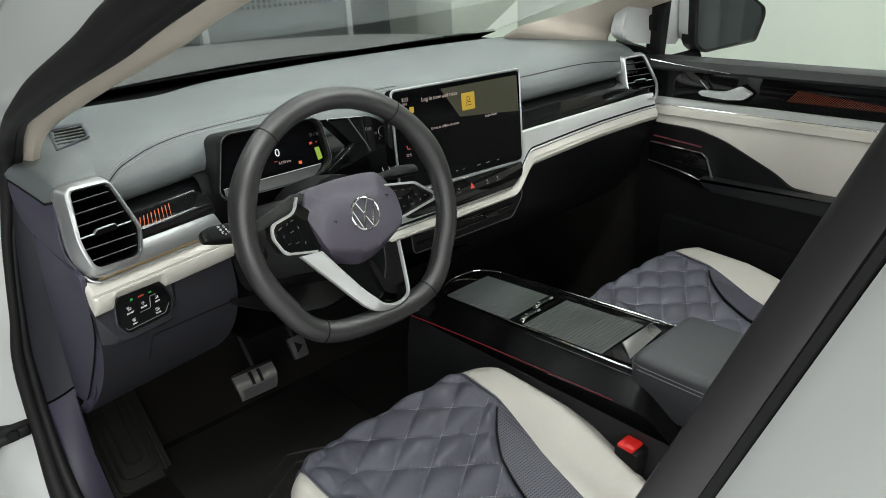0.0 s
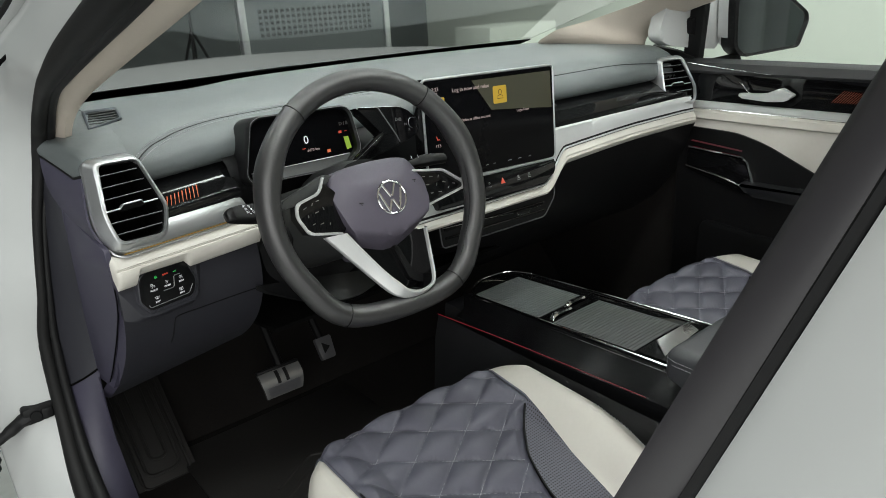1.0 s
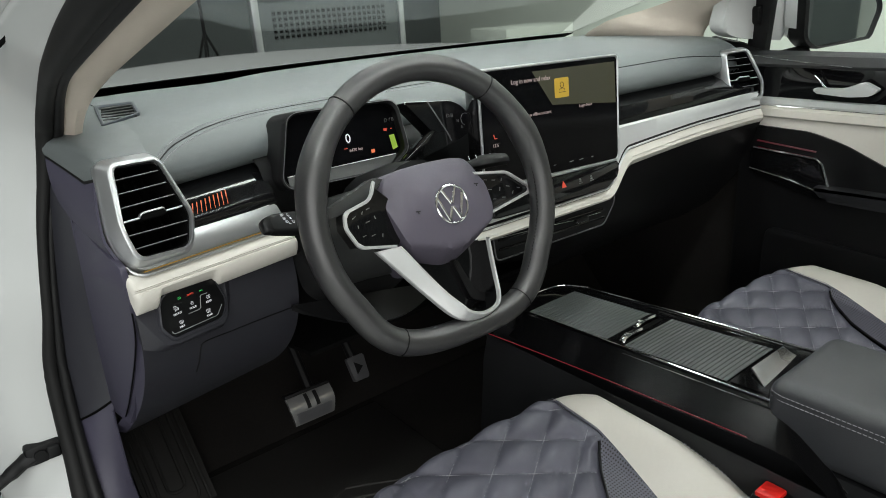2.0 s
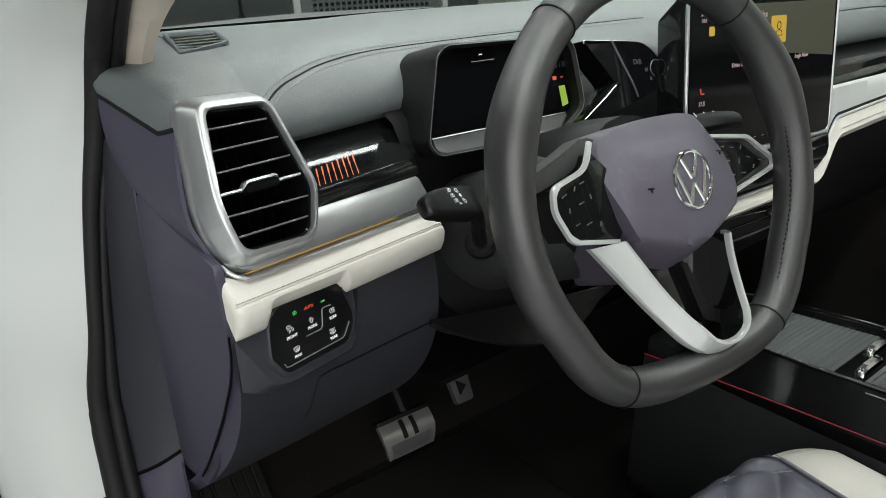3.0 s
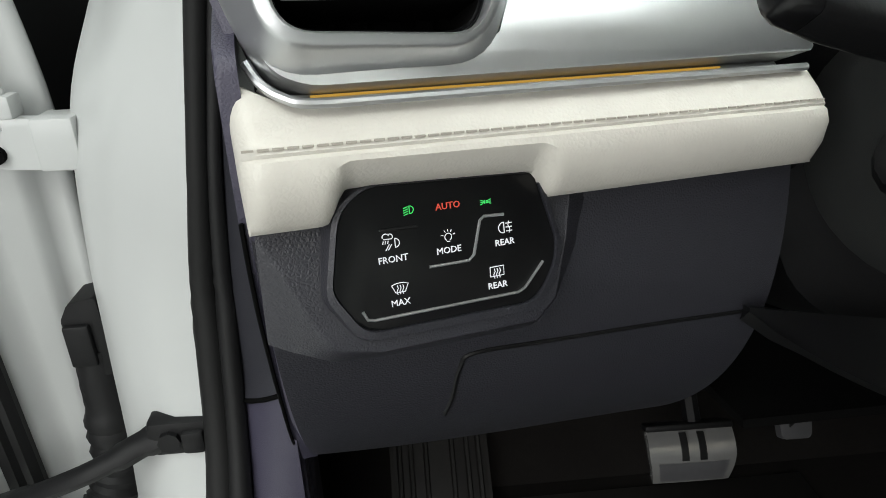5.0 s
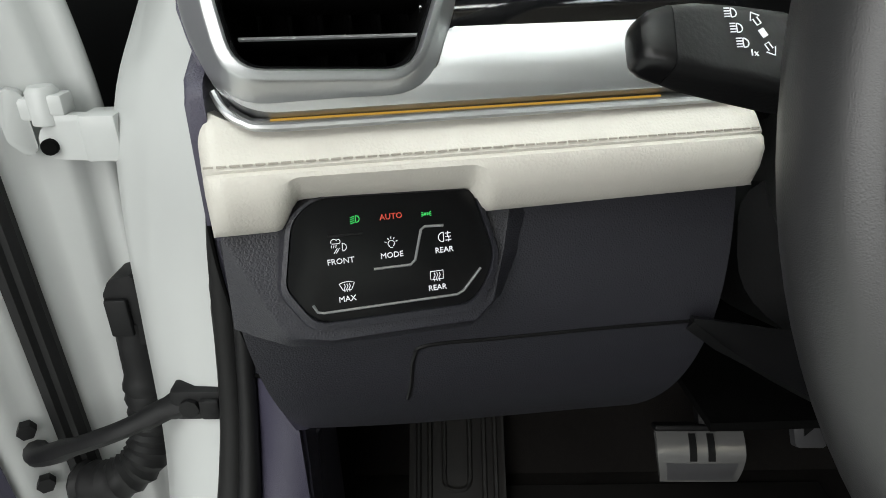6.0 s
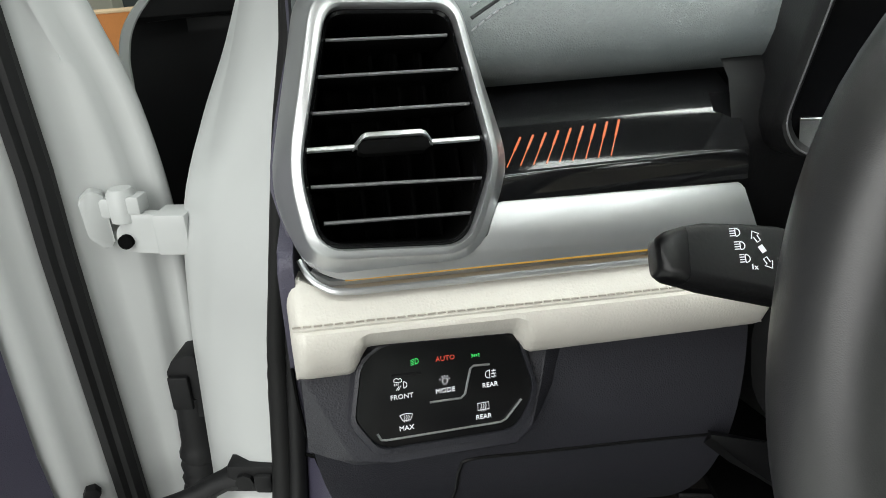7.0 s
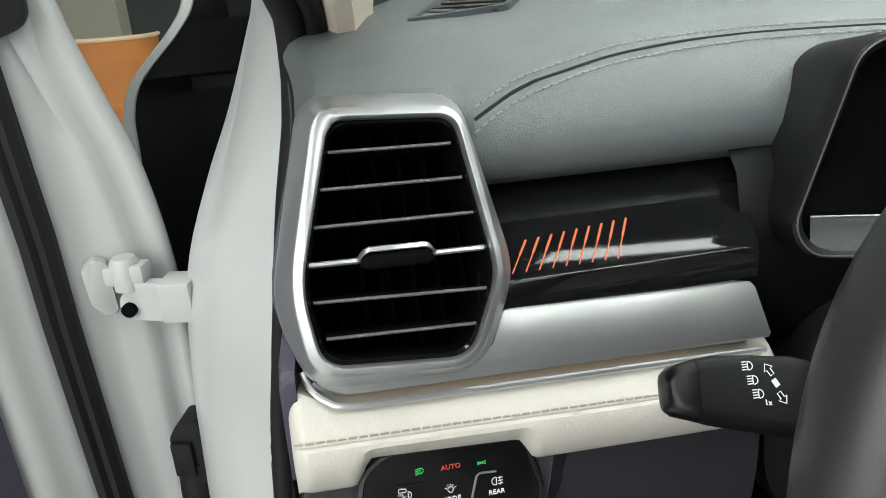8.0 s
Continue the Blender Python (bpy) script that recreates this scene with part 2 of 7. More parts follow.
def tube(path, r, n=8, closed=False, flat=1.0, up=(0, 0, 1)):
    """A round bar along a path; r is one radius or one a point; flat squeezes it along up."""
    path = [Vector(p) for p in path]
    k = len(path)
    bm = bmesh.new()
    loops = []
    for i, p in enumerate(path):
        a, b = (path[(i - 1) % k], path[(i + 1) % k]) if closed else (path[max(i - 1, 0)], path[min(i + 1, k - 1)])
        d = (b - a).normalized()
        s = d.cross(Vector(up))
        s = s.normalized() if s.length > 1e-4 else d.orthogonal().normalized()
        q = s.cross(d)
        ra = r[i] if isinstance(r, (list, tuple)) else r
        loops.append([bm.verts.new(p + ra * (math.cos(t) * s + flat * math.sin(t) * q)) for t in (2 * math.pi * j / n for j in range(n))])
    for i in range(k if closed else k - 1):
        a, b = loops[i], loops[(i + 1) % k]
        for j in range(n):
            bm.faces.new((a[j], a[(j + 1) % n], b[(j + 1) % n], b[j]))
    if not closed:
        bm.faces.new(loops[0])
        bm.faces.new(loops[-1][::-1])
    return bm


def stitches(path, gap=0.006, length=0.0038, r=0.0005):
    """Short threads at even steps along a path, as one mesh."""
    bm = bmesh.new()
    pts = [Vector(p) for p in path]
    marks = [0.0]
    for a, b in zip(pts, pts[1:]):
        marks.append(marks[-1] + (b - a).length)

    def spot(d):
        k = 0
        while k < len(pts) - 2 and marks[k + 1] < d:
            k += 1
        return pts[k] + (pts[k + 1] - pts[k]) * ((d - marks[k]) / max(1e-9, marks[k + 1] - marks[k]))

    for i in range(int((marks[-1] - length) / gap) + 1):
        a, b = spot(i * gap), spot(i * gap + length)
        d = (b - a).normalized()
        side = d.orthogonal().normalized() * r
        up = d.cross(side).normalized() * r
        q = [bm.verts.new(p + o) for p in (a, b) for o in (side, up, -side, -up)]
        for j in range(4):
            bm.faces.new((q[j], q[(j + 1) % 4], q[4 + (j + 1) % 4], q[4 + j]))
        bm.faces.new(q[3::-1])
        bm.faces.new(q[4:])
    return bm


def writing(text, size, m, material, parent, name="lettering", extrude=0.0002, align="CENTER"):
    """Raised print with the built-in font in the frame m."""
    cu = bpy.data.curves.new("print", "FONT")
    cu.body, cu.size, cu.extrude, cu.align_x, cu.align_y, cu.resolution_u = text, size, extrude, align, "CENTER", 2
    tmp = new("print", cu)
    me = bpy.data.meshes.new_from_object(tmp.evaluated_get(bpy.context.evaluated_depsgraph_get()))
    bpy.data.objects.remove(tmp)
    bpy.data.curves.remove(cu)
    bm = bmesh.new()
    bm.from_mesh(me)
    bpy.data.meshes.remove(me)
    return part(name, moved(bm, m), material, parent, smooth=False)


def basis(o, u, v):
    u, v = Vector(u).normalized(), Vector(v).normalized()
    w = u.cross(v).normalized()
    v = w.cross(u)
    return Matrix(((u.x, v.x, w.x, o[0]), (u.y, v.y, w.y, o[1]), (u.z, v.z, w.z, o[2]), (0, 0, 0, 1)))


# frame of the driver-side end of the dashboard: turned 17 degrees, leaning back 22
YAW, LEAN_BACK = radians(17), radians(22)
U_END = Vector((math.cos(YAW), math.sin(YAW), 0))
IN_END = Vector((-math.sin(YAW), math.cos(YAW), 0))
V_END = math.cos(LEAN_BACK) * Vector((0, 0, 1)) + math.sin(LEAN_BACK) * IN_END
END = basis((-0.6155, -0.0521, 0.958), U_END, V_END)
FLIP = Matrix.Diagonal((-1, 1, 1, 1))


def front_line(x):
    """How far forward the face of the dashboard lies at x; it runs nearly straight on the passenger's side."""
    a = abs(x)
    left = -0.0015 - 0.306 * (a - 0.45) if a > 0.45 else 0.028 - 0.0295 * (a / 0.45) ** 2
    if x <= -0.02:
        return left
    k = min(1.0, (x + 0.02) / 0.17)
    k = k * k * (3 - 2 * k)
    return (0.028 if x < 0.45 else 0.0) * (1 - k) - 0.062 * k - 0.10 * max(0.0, x - 0.62)

# ---- the studio ----
setting("floor", box(-7, 7, -6, 9, -0.1, 0.0), CONCRETE, "white painted studio floor", "floor")
setting("ceiling", box(-7, 7, -6, 9, 4.5, 4.6), DARK_CEILING, "dark painted studio ceiling", "ceiling")
setting("wall_front", box(-7, 7, 9.0, 9.15, 0, 4.5), GREY_WALL, "dark grey painted studio wall", "wall")
setting("wall_back", box(-7, 7, -6.15, -6.0, 0, 4.5), GREY_WALL, "dark grey painted studio wall behind the car", "wall")
setting("wall_left", box(-7.15, -7, -6, 9, 0, 4.5), GREY_WALL, "dark grey painted studio wall", "wall")
setting("wall_right", box(7, 7.15, -6, 9, 0, 4.5), PALE_WALL, "pale greenish white studio wall", "wall")

# ---- the dashboard ----
dash = thing("dashboard", (0, 0.1, 0.7), "grey soft-skin car dashboard with cream leather band and silver trim", "dashboard")
PAD = [(0.100, 1.030), (0.068, 1.036), (0.059, 1.044), (0.058, 1.056), (0.064, 1.070), (0.075, 1.084), (0.092, 1.096), (0.115, 1.105), (0.16, 1.112), (0.22, 1.117), (0.30, 1.120)]


def pad_point(x, k):
    off, z = PAD[k]
    y = front_line(x) + off
    if abs(x) > 0.66:
        y += (abs(x) - 0.66) * 0.9 * (1 if k > 2 else 0.3)
        z -= (abs(x) - 0.66) * 0.25
    return Vector((x, y, z))


xs = [-0.610 + 1.294 * i / 72 for i in range(73)]
bm = bmesh.new()
g = []
for x in xs:
    col = [pad_point(x, k) for k in range(len(PAD))]
    rear = 0.43 - 0.26 * x * x - 0.045 * math.exp(-((x + 0.40) / 0.09) ** 2)
    col += [Vector((x, col[-1].y + (rear - col[-1].y) * s, 1.120)) for s in (0.5, 1.0)] + [Vector((x, rear + 0.012, 1.105))]
    g.append([bm.verts.new(p) for p in col])
for a, b in zip(g, g[1:]):
    for i in range(len(a) - 1):
        bm.faces.new((a[i], a[i + 1], b[i + 1], b[i]))
bm.faces.new(g[0])
bm.faces.new(g[-1][::-1])
top_pad = part("top_pad", bm, DASH, dash, "soft grey dashboard top with stitched seam", angle=60)
part("windscreen_ledge", box(-0.70, 0.70, 0.36, 0.72, 1.070, 1.094, 0.004), VOID, dash, "matt black ledge under the windscreen")

# stitched seam that rises from each end vent and runs along the upper edge
def on_pad(side, x, off, along=0.0, lift=0.0):
    """A point of the padded face at x, moved along its profile and lifted off it."""
    prof = [Vector(p) for p in PAD[3:]]
    k = 0
    while k < len(prof) - 2 and prof[k + 1].x < off:
        k += 1
    d = prof[k + 1] - prof[k]
    p = prof[k] + d * ((off - prof[k].x) / d.x)
    rest = along
    while rest > 0 and k < len(prof) - 2 and rest > (prof[k + 1] - p).length:
        rest -= (prof[k + 1] - p).length
        k += 1
        p = prof[k].copy()
    while rest < 0 and k > 0 and -rest > (p - prof[k]).length:
        rest += (p - prof[k]).length
        p = prof[k].copy()
        k -= 1
    d = (prof[k + 1] - prof[k]).normalized()
    p += d * rest + Vector((-d.y, d.x)) * lift
    return Vector((side * x, front_line(side * x) + p.x, p.y))


SEAM = smooth_path([(0.600, 0.064, 0), (0.583, 0.0713, 0), (0.569, 0.0755, 0), (0.553, 0.080, 0), (0.53, 0.086, 0), (0.50, 0.0905, 0), (0.465, 0.0935, 0), (0.42, 0.0955, 0), (0.35, 0.096, 0), (0.20, 0.096, 0), (0.0, 0.096, 0)], 8)
part("seam", tube([on_pad(-1, p.x, p.y, 0, -0.0002) for p in SEAM], 0.0010, 6), BLACK, top_pad)
for along in (0.0062, -0.0062):
    part("stitching", stitches([on_pad(-1, p.x, p.y, along, 0.0004) for p in SEAM], 0.0048, 0.0035, 0.0005), THREAD, top_pad, "grey thread")
part("seam", tube([on_pad(1, x, 0.0775 - 0.0115 * max(0.0, (x - 0.42) / 0.2) ** 1.5, 0, -0.0002) for x in (0.14 + 0.49 * i / 40 for i in range(41))], 0.0012, 6), BLACK, top_pad)

# silver band, piano-black shelf, cream band
def band(x0, x1, prof, n=40, dz=lambda x: 0.0):
    return grid(lambda x, k: (x, front_line(x) + prof[k][0], prof[k][1] + dz(x)), [x0 + (x1 - x0) * i / n for i in range(n + 1)], range(len(prof)))


SHELF = [(0.10, 1.036), (0.05, 1.026), (0.0170, 1.0058), (0.0152, 1.0042), (0.0125, 0.990), (0.04, 0.985)]
part("gloss_shelf", band(-0.60, -0.463, SHELF), PIANO, dash, "piano-black shelf with orange light lines")
# anything pale on this shelf is reflection in the gloss
part("gloss_shelf", band(0.14, 0.66, SHELF), PIANO, dash, "piano-black shelf with pale reflections")
part("silver_trim", plate(END, rounded([(-0.0600, 0.0350), (-0.0570, 0.0230), (-0.0525, 0.0160), (-0.0430, 0.0115), (0.1655, 0.0040), (0.159, 0.0327), (0.0315, 0.0375), (0.0225, 0.0175), (-0.030, 0.0190), (-0.0580, 0.0310)], [0.004, 0.010, 0.010, 0.008, 0.002, 0.003, 0.002, 0.006, 0.004, 0.004]), -0.02, 0.0025, 0.0012), SILVER, dash)
def bend(x):
    """How far the bands dip where they pass from the passenger's side to below the screen."""
    k = min(1.0, max(0.0, (0.207 - x) / 0.082))
    return k * k * (3 - 2 * k)


XR = [0.665 - 0.87 * i / 110 for i in range(111)]
groove_z = lambda x: 0.9665 - 0.010 * max(0.0, (0.45 - x) / 0.25) ** 1.3 * (1 - bend(x)) - 0.069 * bend(x)
silver_z = lambda x: 0.9935 - 0.078 * min(1.0, max(0.0, (0.160 - x) / 0.028))
fascia_y = lambda x: -0.062 - 0.10 * max(0.0, x - 0.62) - 0.012 * bend(x)
part("silver_trim", thick(grid(lambda x, k: (x, fascia_y(x) + (0.028, 0.0085, 0.0065, 0.0015, 0.0, 0.004)[k], (silver_z(x) + 0.003, silver_z(x), silver_z(x) - 0.0015, groove_z(x) + 0.009, groove_z(x) + 0.0015, groove_z(x))[k]), XR, range(6)), 0.002), SPOKE, dash, "satin silver band")
part("band_groove", tube([(x, fascia_y(x) + 0.001, groove_z(x) - 0.0008) for x in XR], 0.0022, 6), BLACK, dash, "dark groove")
part("lower_lip", tube([(x, fascia_y(x) - 0.0022, groove_z(x) - 0.0042) for x in XR], 0.0020, 8), SPOKE, dash, "thin silver lip")
part("band_groove", tube([(x, fascia_y(x) - 0.0005, groove_z(x) - 0.0068) for x in XR], 0.0018, 6), COLUMN, dash, "dark groove")
cream_h = lambda x: 0.030 - 0.012 * bend(x)
part("leather_band", grid(lambda x, k: (x, fascia_y(x) + (0.012, -0.002, -0.0085, -0.0095, -0.0085, -0.011, -0.0085, -0.002, 0.02)[k], groove_z(x) - 0.0072 - cream_h(x) * (0.0, 0.0, 0.33, 0.40, 0.44, 0.62, 0.86, 1.0, 1.04)[k]), XR, range(9)), CREAM, dash, "cream leather band")
part("shelf_back", box(-0.60, -0.40, 0.080, 0.090, 0.98, 1.055, 0.002), BLACK, dash)
part("light_guide", tube([END @ Vector(p) for p in ((-0.041, 0.0106, -0.0108), (0.129, 0.0038, -0.0118))], 0.00045, 6), AMBER, dash, "thin amber light strip")
part("strip_channel", tube(smooth_path([END @ Vector(p) for p in ((-0.0560, 0.0165, -0.0140), (-0.0500, 0.0115, -0.0137), (-0.042, 0.0095, -0.0137), (0.0, 0.0078, -0.0139), (0.160, 0.0017, -0.0150))], 5), 0.0024, 8), SILVER, dash)
part("lower_lip", tube(smooth_path([END @ Vector(p) for p in ((-0.0600, 0.0225, -0.007), (-0.0570, 0.0150, -0.004), (-0.0510, 0.0092, -0.001), (-0.041, 0.0062, 0.001), (0.0, 0.0044, 0.0014), (0.163, -0.0020, -0.0006))], 6), 0.0017, 8), SILVER, dash, "thin silver lip")


def cream_low(u):
    base = -0.0315 - 0.043 * (u + 0.066)
    cut = -0.0215 - 0.068 * (u + 0.028)
    a = min(1.0, max(0.0, (u + 0.044) / 0.010))
    b = min(1.0, max(0.0, (0.042 - u) / 0.008))
    s = min(a, b)
    s = s * s * (3 - 2 * s)
    return base + (cut - base) * s


def cream_section(u):
    drop = -0.041 * (u + 0.066)
    v0, vs = 0.0072 + drop + 0.011 * (max(0.0, -0.046 - u) / 0.0225) ** 1.3 - 0.005 * max(0.0, (-0.0635 - u) / 0.005) ** 2, -0.0085 + drop * 1.10
    vb = cream_low(u)
    h = vs - vb
    return [(u, v0 + 0.004, -0.018), (u, v0, -0.004), (u, (v0 + vs) / 2, 0.0005), (u, vs + 0.001, 0.003), (u, vs, 0.0022), (u, vs - 0.0015, 0.0035), (u, vs - h * 0.3, 0.0035), (u, vs - h * 0.65, -0.001), (u, vs - h * 0.9, -0.0068), (u, vb, -0.011), (u, vb, -0.022)]


us = [-0.0685, -0.0683, -0.0677, -0.0667, -0.0653, -0.0635, -0.0612, -0.0585, -0.055] + [-0.05 + 0.2 * i / 80 for i in range(81)] + [0.156, 0.161, 0.165, 0.168, 0.1700, 0.1713, 0.172]
loops = []
for u in us:
    d = min(1.0, min(u + 0.0685, 0.172 - u) / 0.008)
    fall = 0.008 * (1 - math.sqrt(max(0.0, 1 - (1 - d) ** 2)))
    loops.append([(x, y, max(w - fall, -0.013 - 0.009 * d)) for x, y, w in cream_section(u)])
cream = part("leather_band", rings(END, loops, close=False, caps=(True, True)), CREAM, dash, "cream leather band with stitched edge")
part("stitching", stitches([END @ Vector((u, -0.0060 - 0.0450 * (u + 0.066), 0.0032)) for u in (-0.0672, 0.0, 0.08, 0.168)], 0.0046, 0.0036, 0.0005), CREAM_THREAD, cream, "greige thread")

# ends of the dashboard, facing the doors: cap, side, fuse cover, pillar foot trim
BEZEL_EDGE = [(0.960, -0.0570), (0.984, -0.0640), (1.007, -0.0680), (1.03, -0.0625), (1.06, -0.0535), (1.075, -0.0460), (1.085, -0.0380), (1.112, -0.0300)]


def ramp(x, table):
    """Straight lines through a short table of (x, y)."""
    for (a, p), (b, q) in zip(table, table[1:]):
        if x <= b or b == table[-1][0]:
            return p + (q - p) * (x - a) / (b - a)


def end_point(a, z):
    """Side of the dashboard: from the vent frame (a = 0) to its forward edge (a = 1)."""
    u = ramp(z, BEZEL_EDGE)
    v = (z - 0.958 + 0.0045) / 0.927
    p = END @ Vector((u, v, -0.012))
    q = Vector((-0.7067, 0.0835, z))
    return Vector((p.x + (q.x - p.x) * a, p.y + (q.y - p.y) * a, z))


def dash_end(flip):
    def patch(low, high, n=14, m=8):
        return moved(grid(lambda a, b: end_point(a, ramp(a, low) * (1 - b) + ramp(a, high) * b) + Vector((-0.0015 * math.sin(math.pi * b) ** 0.5, 0, 0)), [i / n for i in range(n + 1)], [i / m for i in range(m + 1)]), flip)

    def band(left, right, n, bulge):
        return moved(grid(lambda k, a: left[k] * (1 - a) + right[k] * a + Vector((0, -bulge * math.sin(math.pi * a), 0)), range(len(left)), [i / n for i in range(n + 1)]), flip)

    crease = [(0.0, 1.0665), (0.22, 1.0620), (0.45, 1.0680), (0.75, 1.0765), (1.0, 1.0855)]
    crest = [(0, 1.083), (0.3, 1.092), (0.6, 1.098), (1.0, 1.100)]
    pad_z = lambda x, y: min(1.1185, ramp(max(0.0581, y - front_line(x)), PAD[3:]))

    def cap(a, b):
        """Corner skin: up the side (b to 1), over the rounded edge, inwards to the pad, and down onto it."""
        if a < 0:
            return cap(0, b) + Vector((0, 0.002, -0.012))
        rise = min(1.0, 0.15 + a / 0.25)
        if a <= 1:
            z0 = ramp(a, crease) + 0.003
            p = end_point(a, z0 + (ramp(a, crest) - z0) * min(b, 1.0))
        else:
            p = Vector((-0.7067 + 0.03 * (a - 1), 0.0835 + 0.20 * (a - 1), 1.088 + 0.012 * min(b, 1.0) + 0.010 * (a - 1)))
        if b <= 1:
            return p + Vector((-0.0015 * math.sin(math.pi * b) ** 0.5, 0, 0))
        t = min(1.0, b - 1) * math.pi / 2
        q = p + Vector((0.012 * (1 - math.cos(t)), 0.002 * math.sin(t), 0.007 * rise * math.sin(t)))
        if b <= 2:
            return q
        start = END @ Vector((0.016, 0.1395, -0.008))
        y = start.y + (0.300 - start.y) * a / 2
        inner = Vector((-0.6155, y, max(pad_z(-0.6155, y) + 0.0006, start.z - 0.02 * a)))
        if b <= 3:
            k = b - 2
            return q + (inner - q) * k + Vector((0, 0, 0.002 * rise * math.sin(math.pi * k)))
        low = Vector((-0.598, y + 0.004, pad_z(-0.598, y + 0.004) - 0.001))
        return inner + (low - inner) * (b - 3)

    if flip == FLIP:
        steps, over = [i / 14 for i in range(15)], [0, 0.3, 0.6, 0.85, 1, 1.25, 1.5, 1.75, 2, 2.5, 3]
    else:
        steps, over = [-0.1] + [i / 14 for i in range(29)], [0, 0.3, 0.6, 0.85, 1, 1.2, 1.4, 1.6, 1.8, 2, 2.2, 2.4, 2.6, 2.8, 3, 3.35, 3.7, 4]
    part("end_cap", moved(grid(cap, steps, over), flip), DASH, dash, "soft grey end cap", angle=80)
    part("end_seam", moved(tube([end_point(a, ramp(a, crease) + 0.0015) + Vector((0.001, 0, 0)) for a in (i / 14 for i in range(15))], 0.0022, 6), flip), BLACK, dash)
    part("end_side", thick(patch([(0.0, 0.984), (0.78, 1.0185), (0.92, 1.027), (1.0, 1.042)], crease), 0.003), DASH_LOW, dash, "violet-grey end piece")
    if flip == FLIP:
        return None
    side = flip @ basis((-0.6835, -0.070, 0), (-0.15, 0.99, 0), (0, 0, 1))
    cover = [(0.1181, 1.0145), (0.058, 0.9955), (0.0060, 0.9800), (0.0045, 0.9528), (0.0040, 0.9272), (0.0060, 0.9089), (0.0145, 0.8846), (0.0314, 0.8558), (0.0451, 0.8342), (0.0846, 0.7781), (0.1080, 0.7500), (0.1443, 0.7500), (0.1438, 0.8291), (0.137, 0.8829), (0.1295, 0.9427)]
    fuse = part("fuse_cover", plate(side, rounded(cover, [0.003, 0.01, 0.006, 0.006, 0.008, 0.01, 0.02, 0.02, 0.02, 0.012, 0.006, 0.004, 0.02, 0.02, 0.02], 4), 0.006, -0.001, 0.002), DASH_LOW, dash, "scuffed violet-grey fuse cover")
    part("cover_gap", tube(smooth_path([side @ Vector((x - 0.0008, y - 0.0006, -0.0002)) for x, y in cover[4:11]], 4), 0.0009, 6), VOID, fuse, "dark gap round the cover")
    part("cover_back", plate(side, [(0.012, 0.915), (0.022, 0.868), (0.080, 0.770), (0.110, 0.735), (0.160, 0.735), (0.150, 0.93)], 0.012, 0.0035), DASH_LOW, dash)
    fuse_edge = smooth_path([(-0.697, 0.050, 1.040), (-0.7015, 0.052, 1.015), (-0.7025, 0.059, 0.95), (-0.704, 0.070, 0.862), (-0.705, 0.0770, 0.775), (-0.705, 0.079, 0.757)], 4)
    seal_edge = smooth_path([(-0.708, 0.105, 1.052), (-0.712, 0.106, 1.03), (-0.726, 0.114, 0.94), (-0.736, 0.116, 0.862), (-0.744, 0.118, 0.755), (-0.746, 0.112, 0.729)], 4)
    foot = part("pillar_foot_trim", thick(band(fuse_edge, seal_edge, 6, 0.004), 0.003), KNEE, dash, "dark slate pillar foot trim")
    part("foot_gap", tube([fuse_edge[-1] + (seal_edge[-1] - fuse_edge[-1]) * k + Vector((0, -0.004 * math.sin(math.pi * k), -0.002)) for k in (0, 0.25, 0.5, 0.75, 1)], 0.0018, 6), VOID, foot, "dark gap under the trim")
    # crease highlight, drawn as a tube of the lighter plastic
    part("foot_edge", tube([p + Vector((0, -0.0012, 0)) for p in fuse_edge], 0.0011, 6), DASH_LOW, foot, "paler tube for the highlight on the crease")
    low_in = smooth_path([(-0.704, 0.080, 0.756), (-0.705, 0.085, 0.66), (-0.703, 0.060, 0.58), (-0.700, -0.02, 0.49), (-0.70, -0.30, 0.45)], 4)
    low_out = smooth_path([(-0.744, 0.116, 0.738), (-0.748, 0.095, 0.66), (-0.748, 0.045, 0.59), (-0.744, -0.08, 0.525), (-0.742, -0.35, 0.48)], 4)
    sill = part("sill_trim", thick(band(low_in, low_out, 6, 0.006), 0.003), DASH_LOW, dash, "violet-grey sill trim")
    kick = part("kick_panel", moved(grid(lambda a, z: Vector((-0.706 - 0.022 * a, 0.075 + 0.20 * a, z - 0.03 * a)), [0, 0.1, 0.3, 0.6, 1], [0.44, 0.55, 0.65, 0.74]), flip), DASH_LOW, dash, "violet-grey kick panel")
    return kick


kick = dash_end(Matrix.Identity(4))
dash_end(FLIP)
part("release_lever", tube([(-0.716, 0.150, 0.645), (-0.717, 0.145, 0.60), (-0.716, 0.13, 0.55), (-0.712, 0.12, 0.52)], 0.011, 8, flat=0.6, up=(1, 0, 0)), DASH_LOW, kick, "bonnet release lever")

# lower dashboard on the driver's side: sweeps down and forward
LEAN_LOW = radians(11)
V_LOW = math.cos(LEAN_LOW) * Vector((0, 0, 1)) + math.sin(LEAN_LOW) * IN_END
PANEL = basis((-0.616, -0.054, 0.907), U_END, V_LOW)


def low_point(s, t):
    u = -0.0665 + (0.172 + 0.0665) * s
    a = PANEL @ Vector((u, 0.018 - 0.012 * s, -0.006))
    c = PANEL @ Vector((u, -0.112 + 0.027 * (1 - s) ** 3, -0.010))
    e = Vector((-0.695 + 0.210 * s, 0.098 - 0.045 * s, 0.690 + 0.050 * s))
    return (1 - t) ** 2 * a + 2 * t * (1 - t) * c + t * t * e


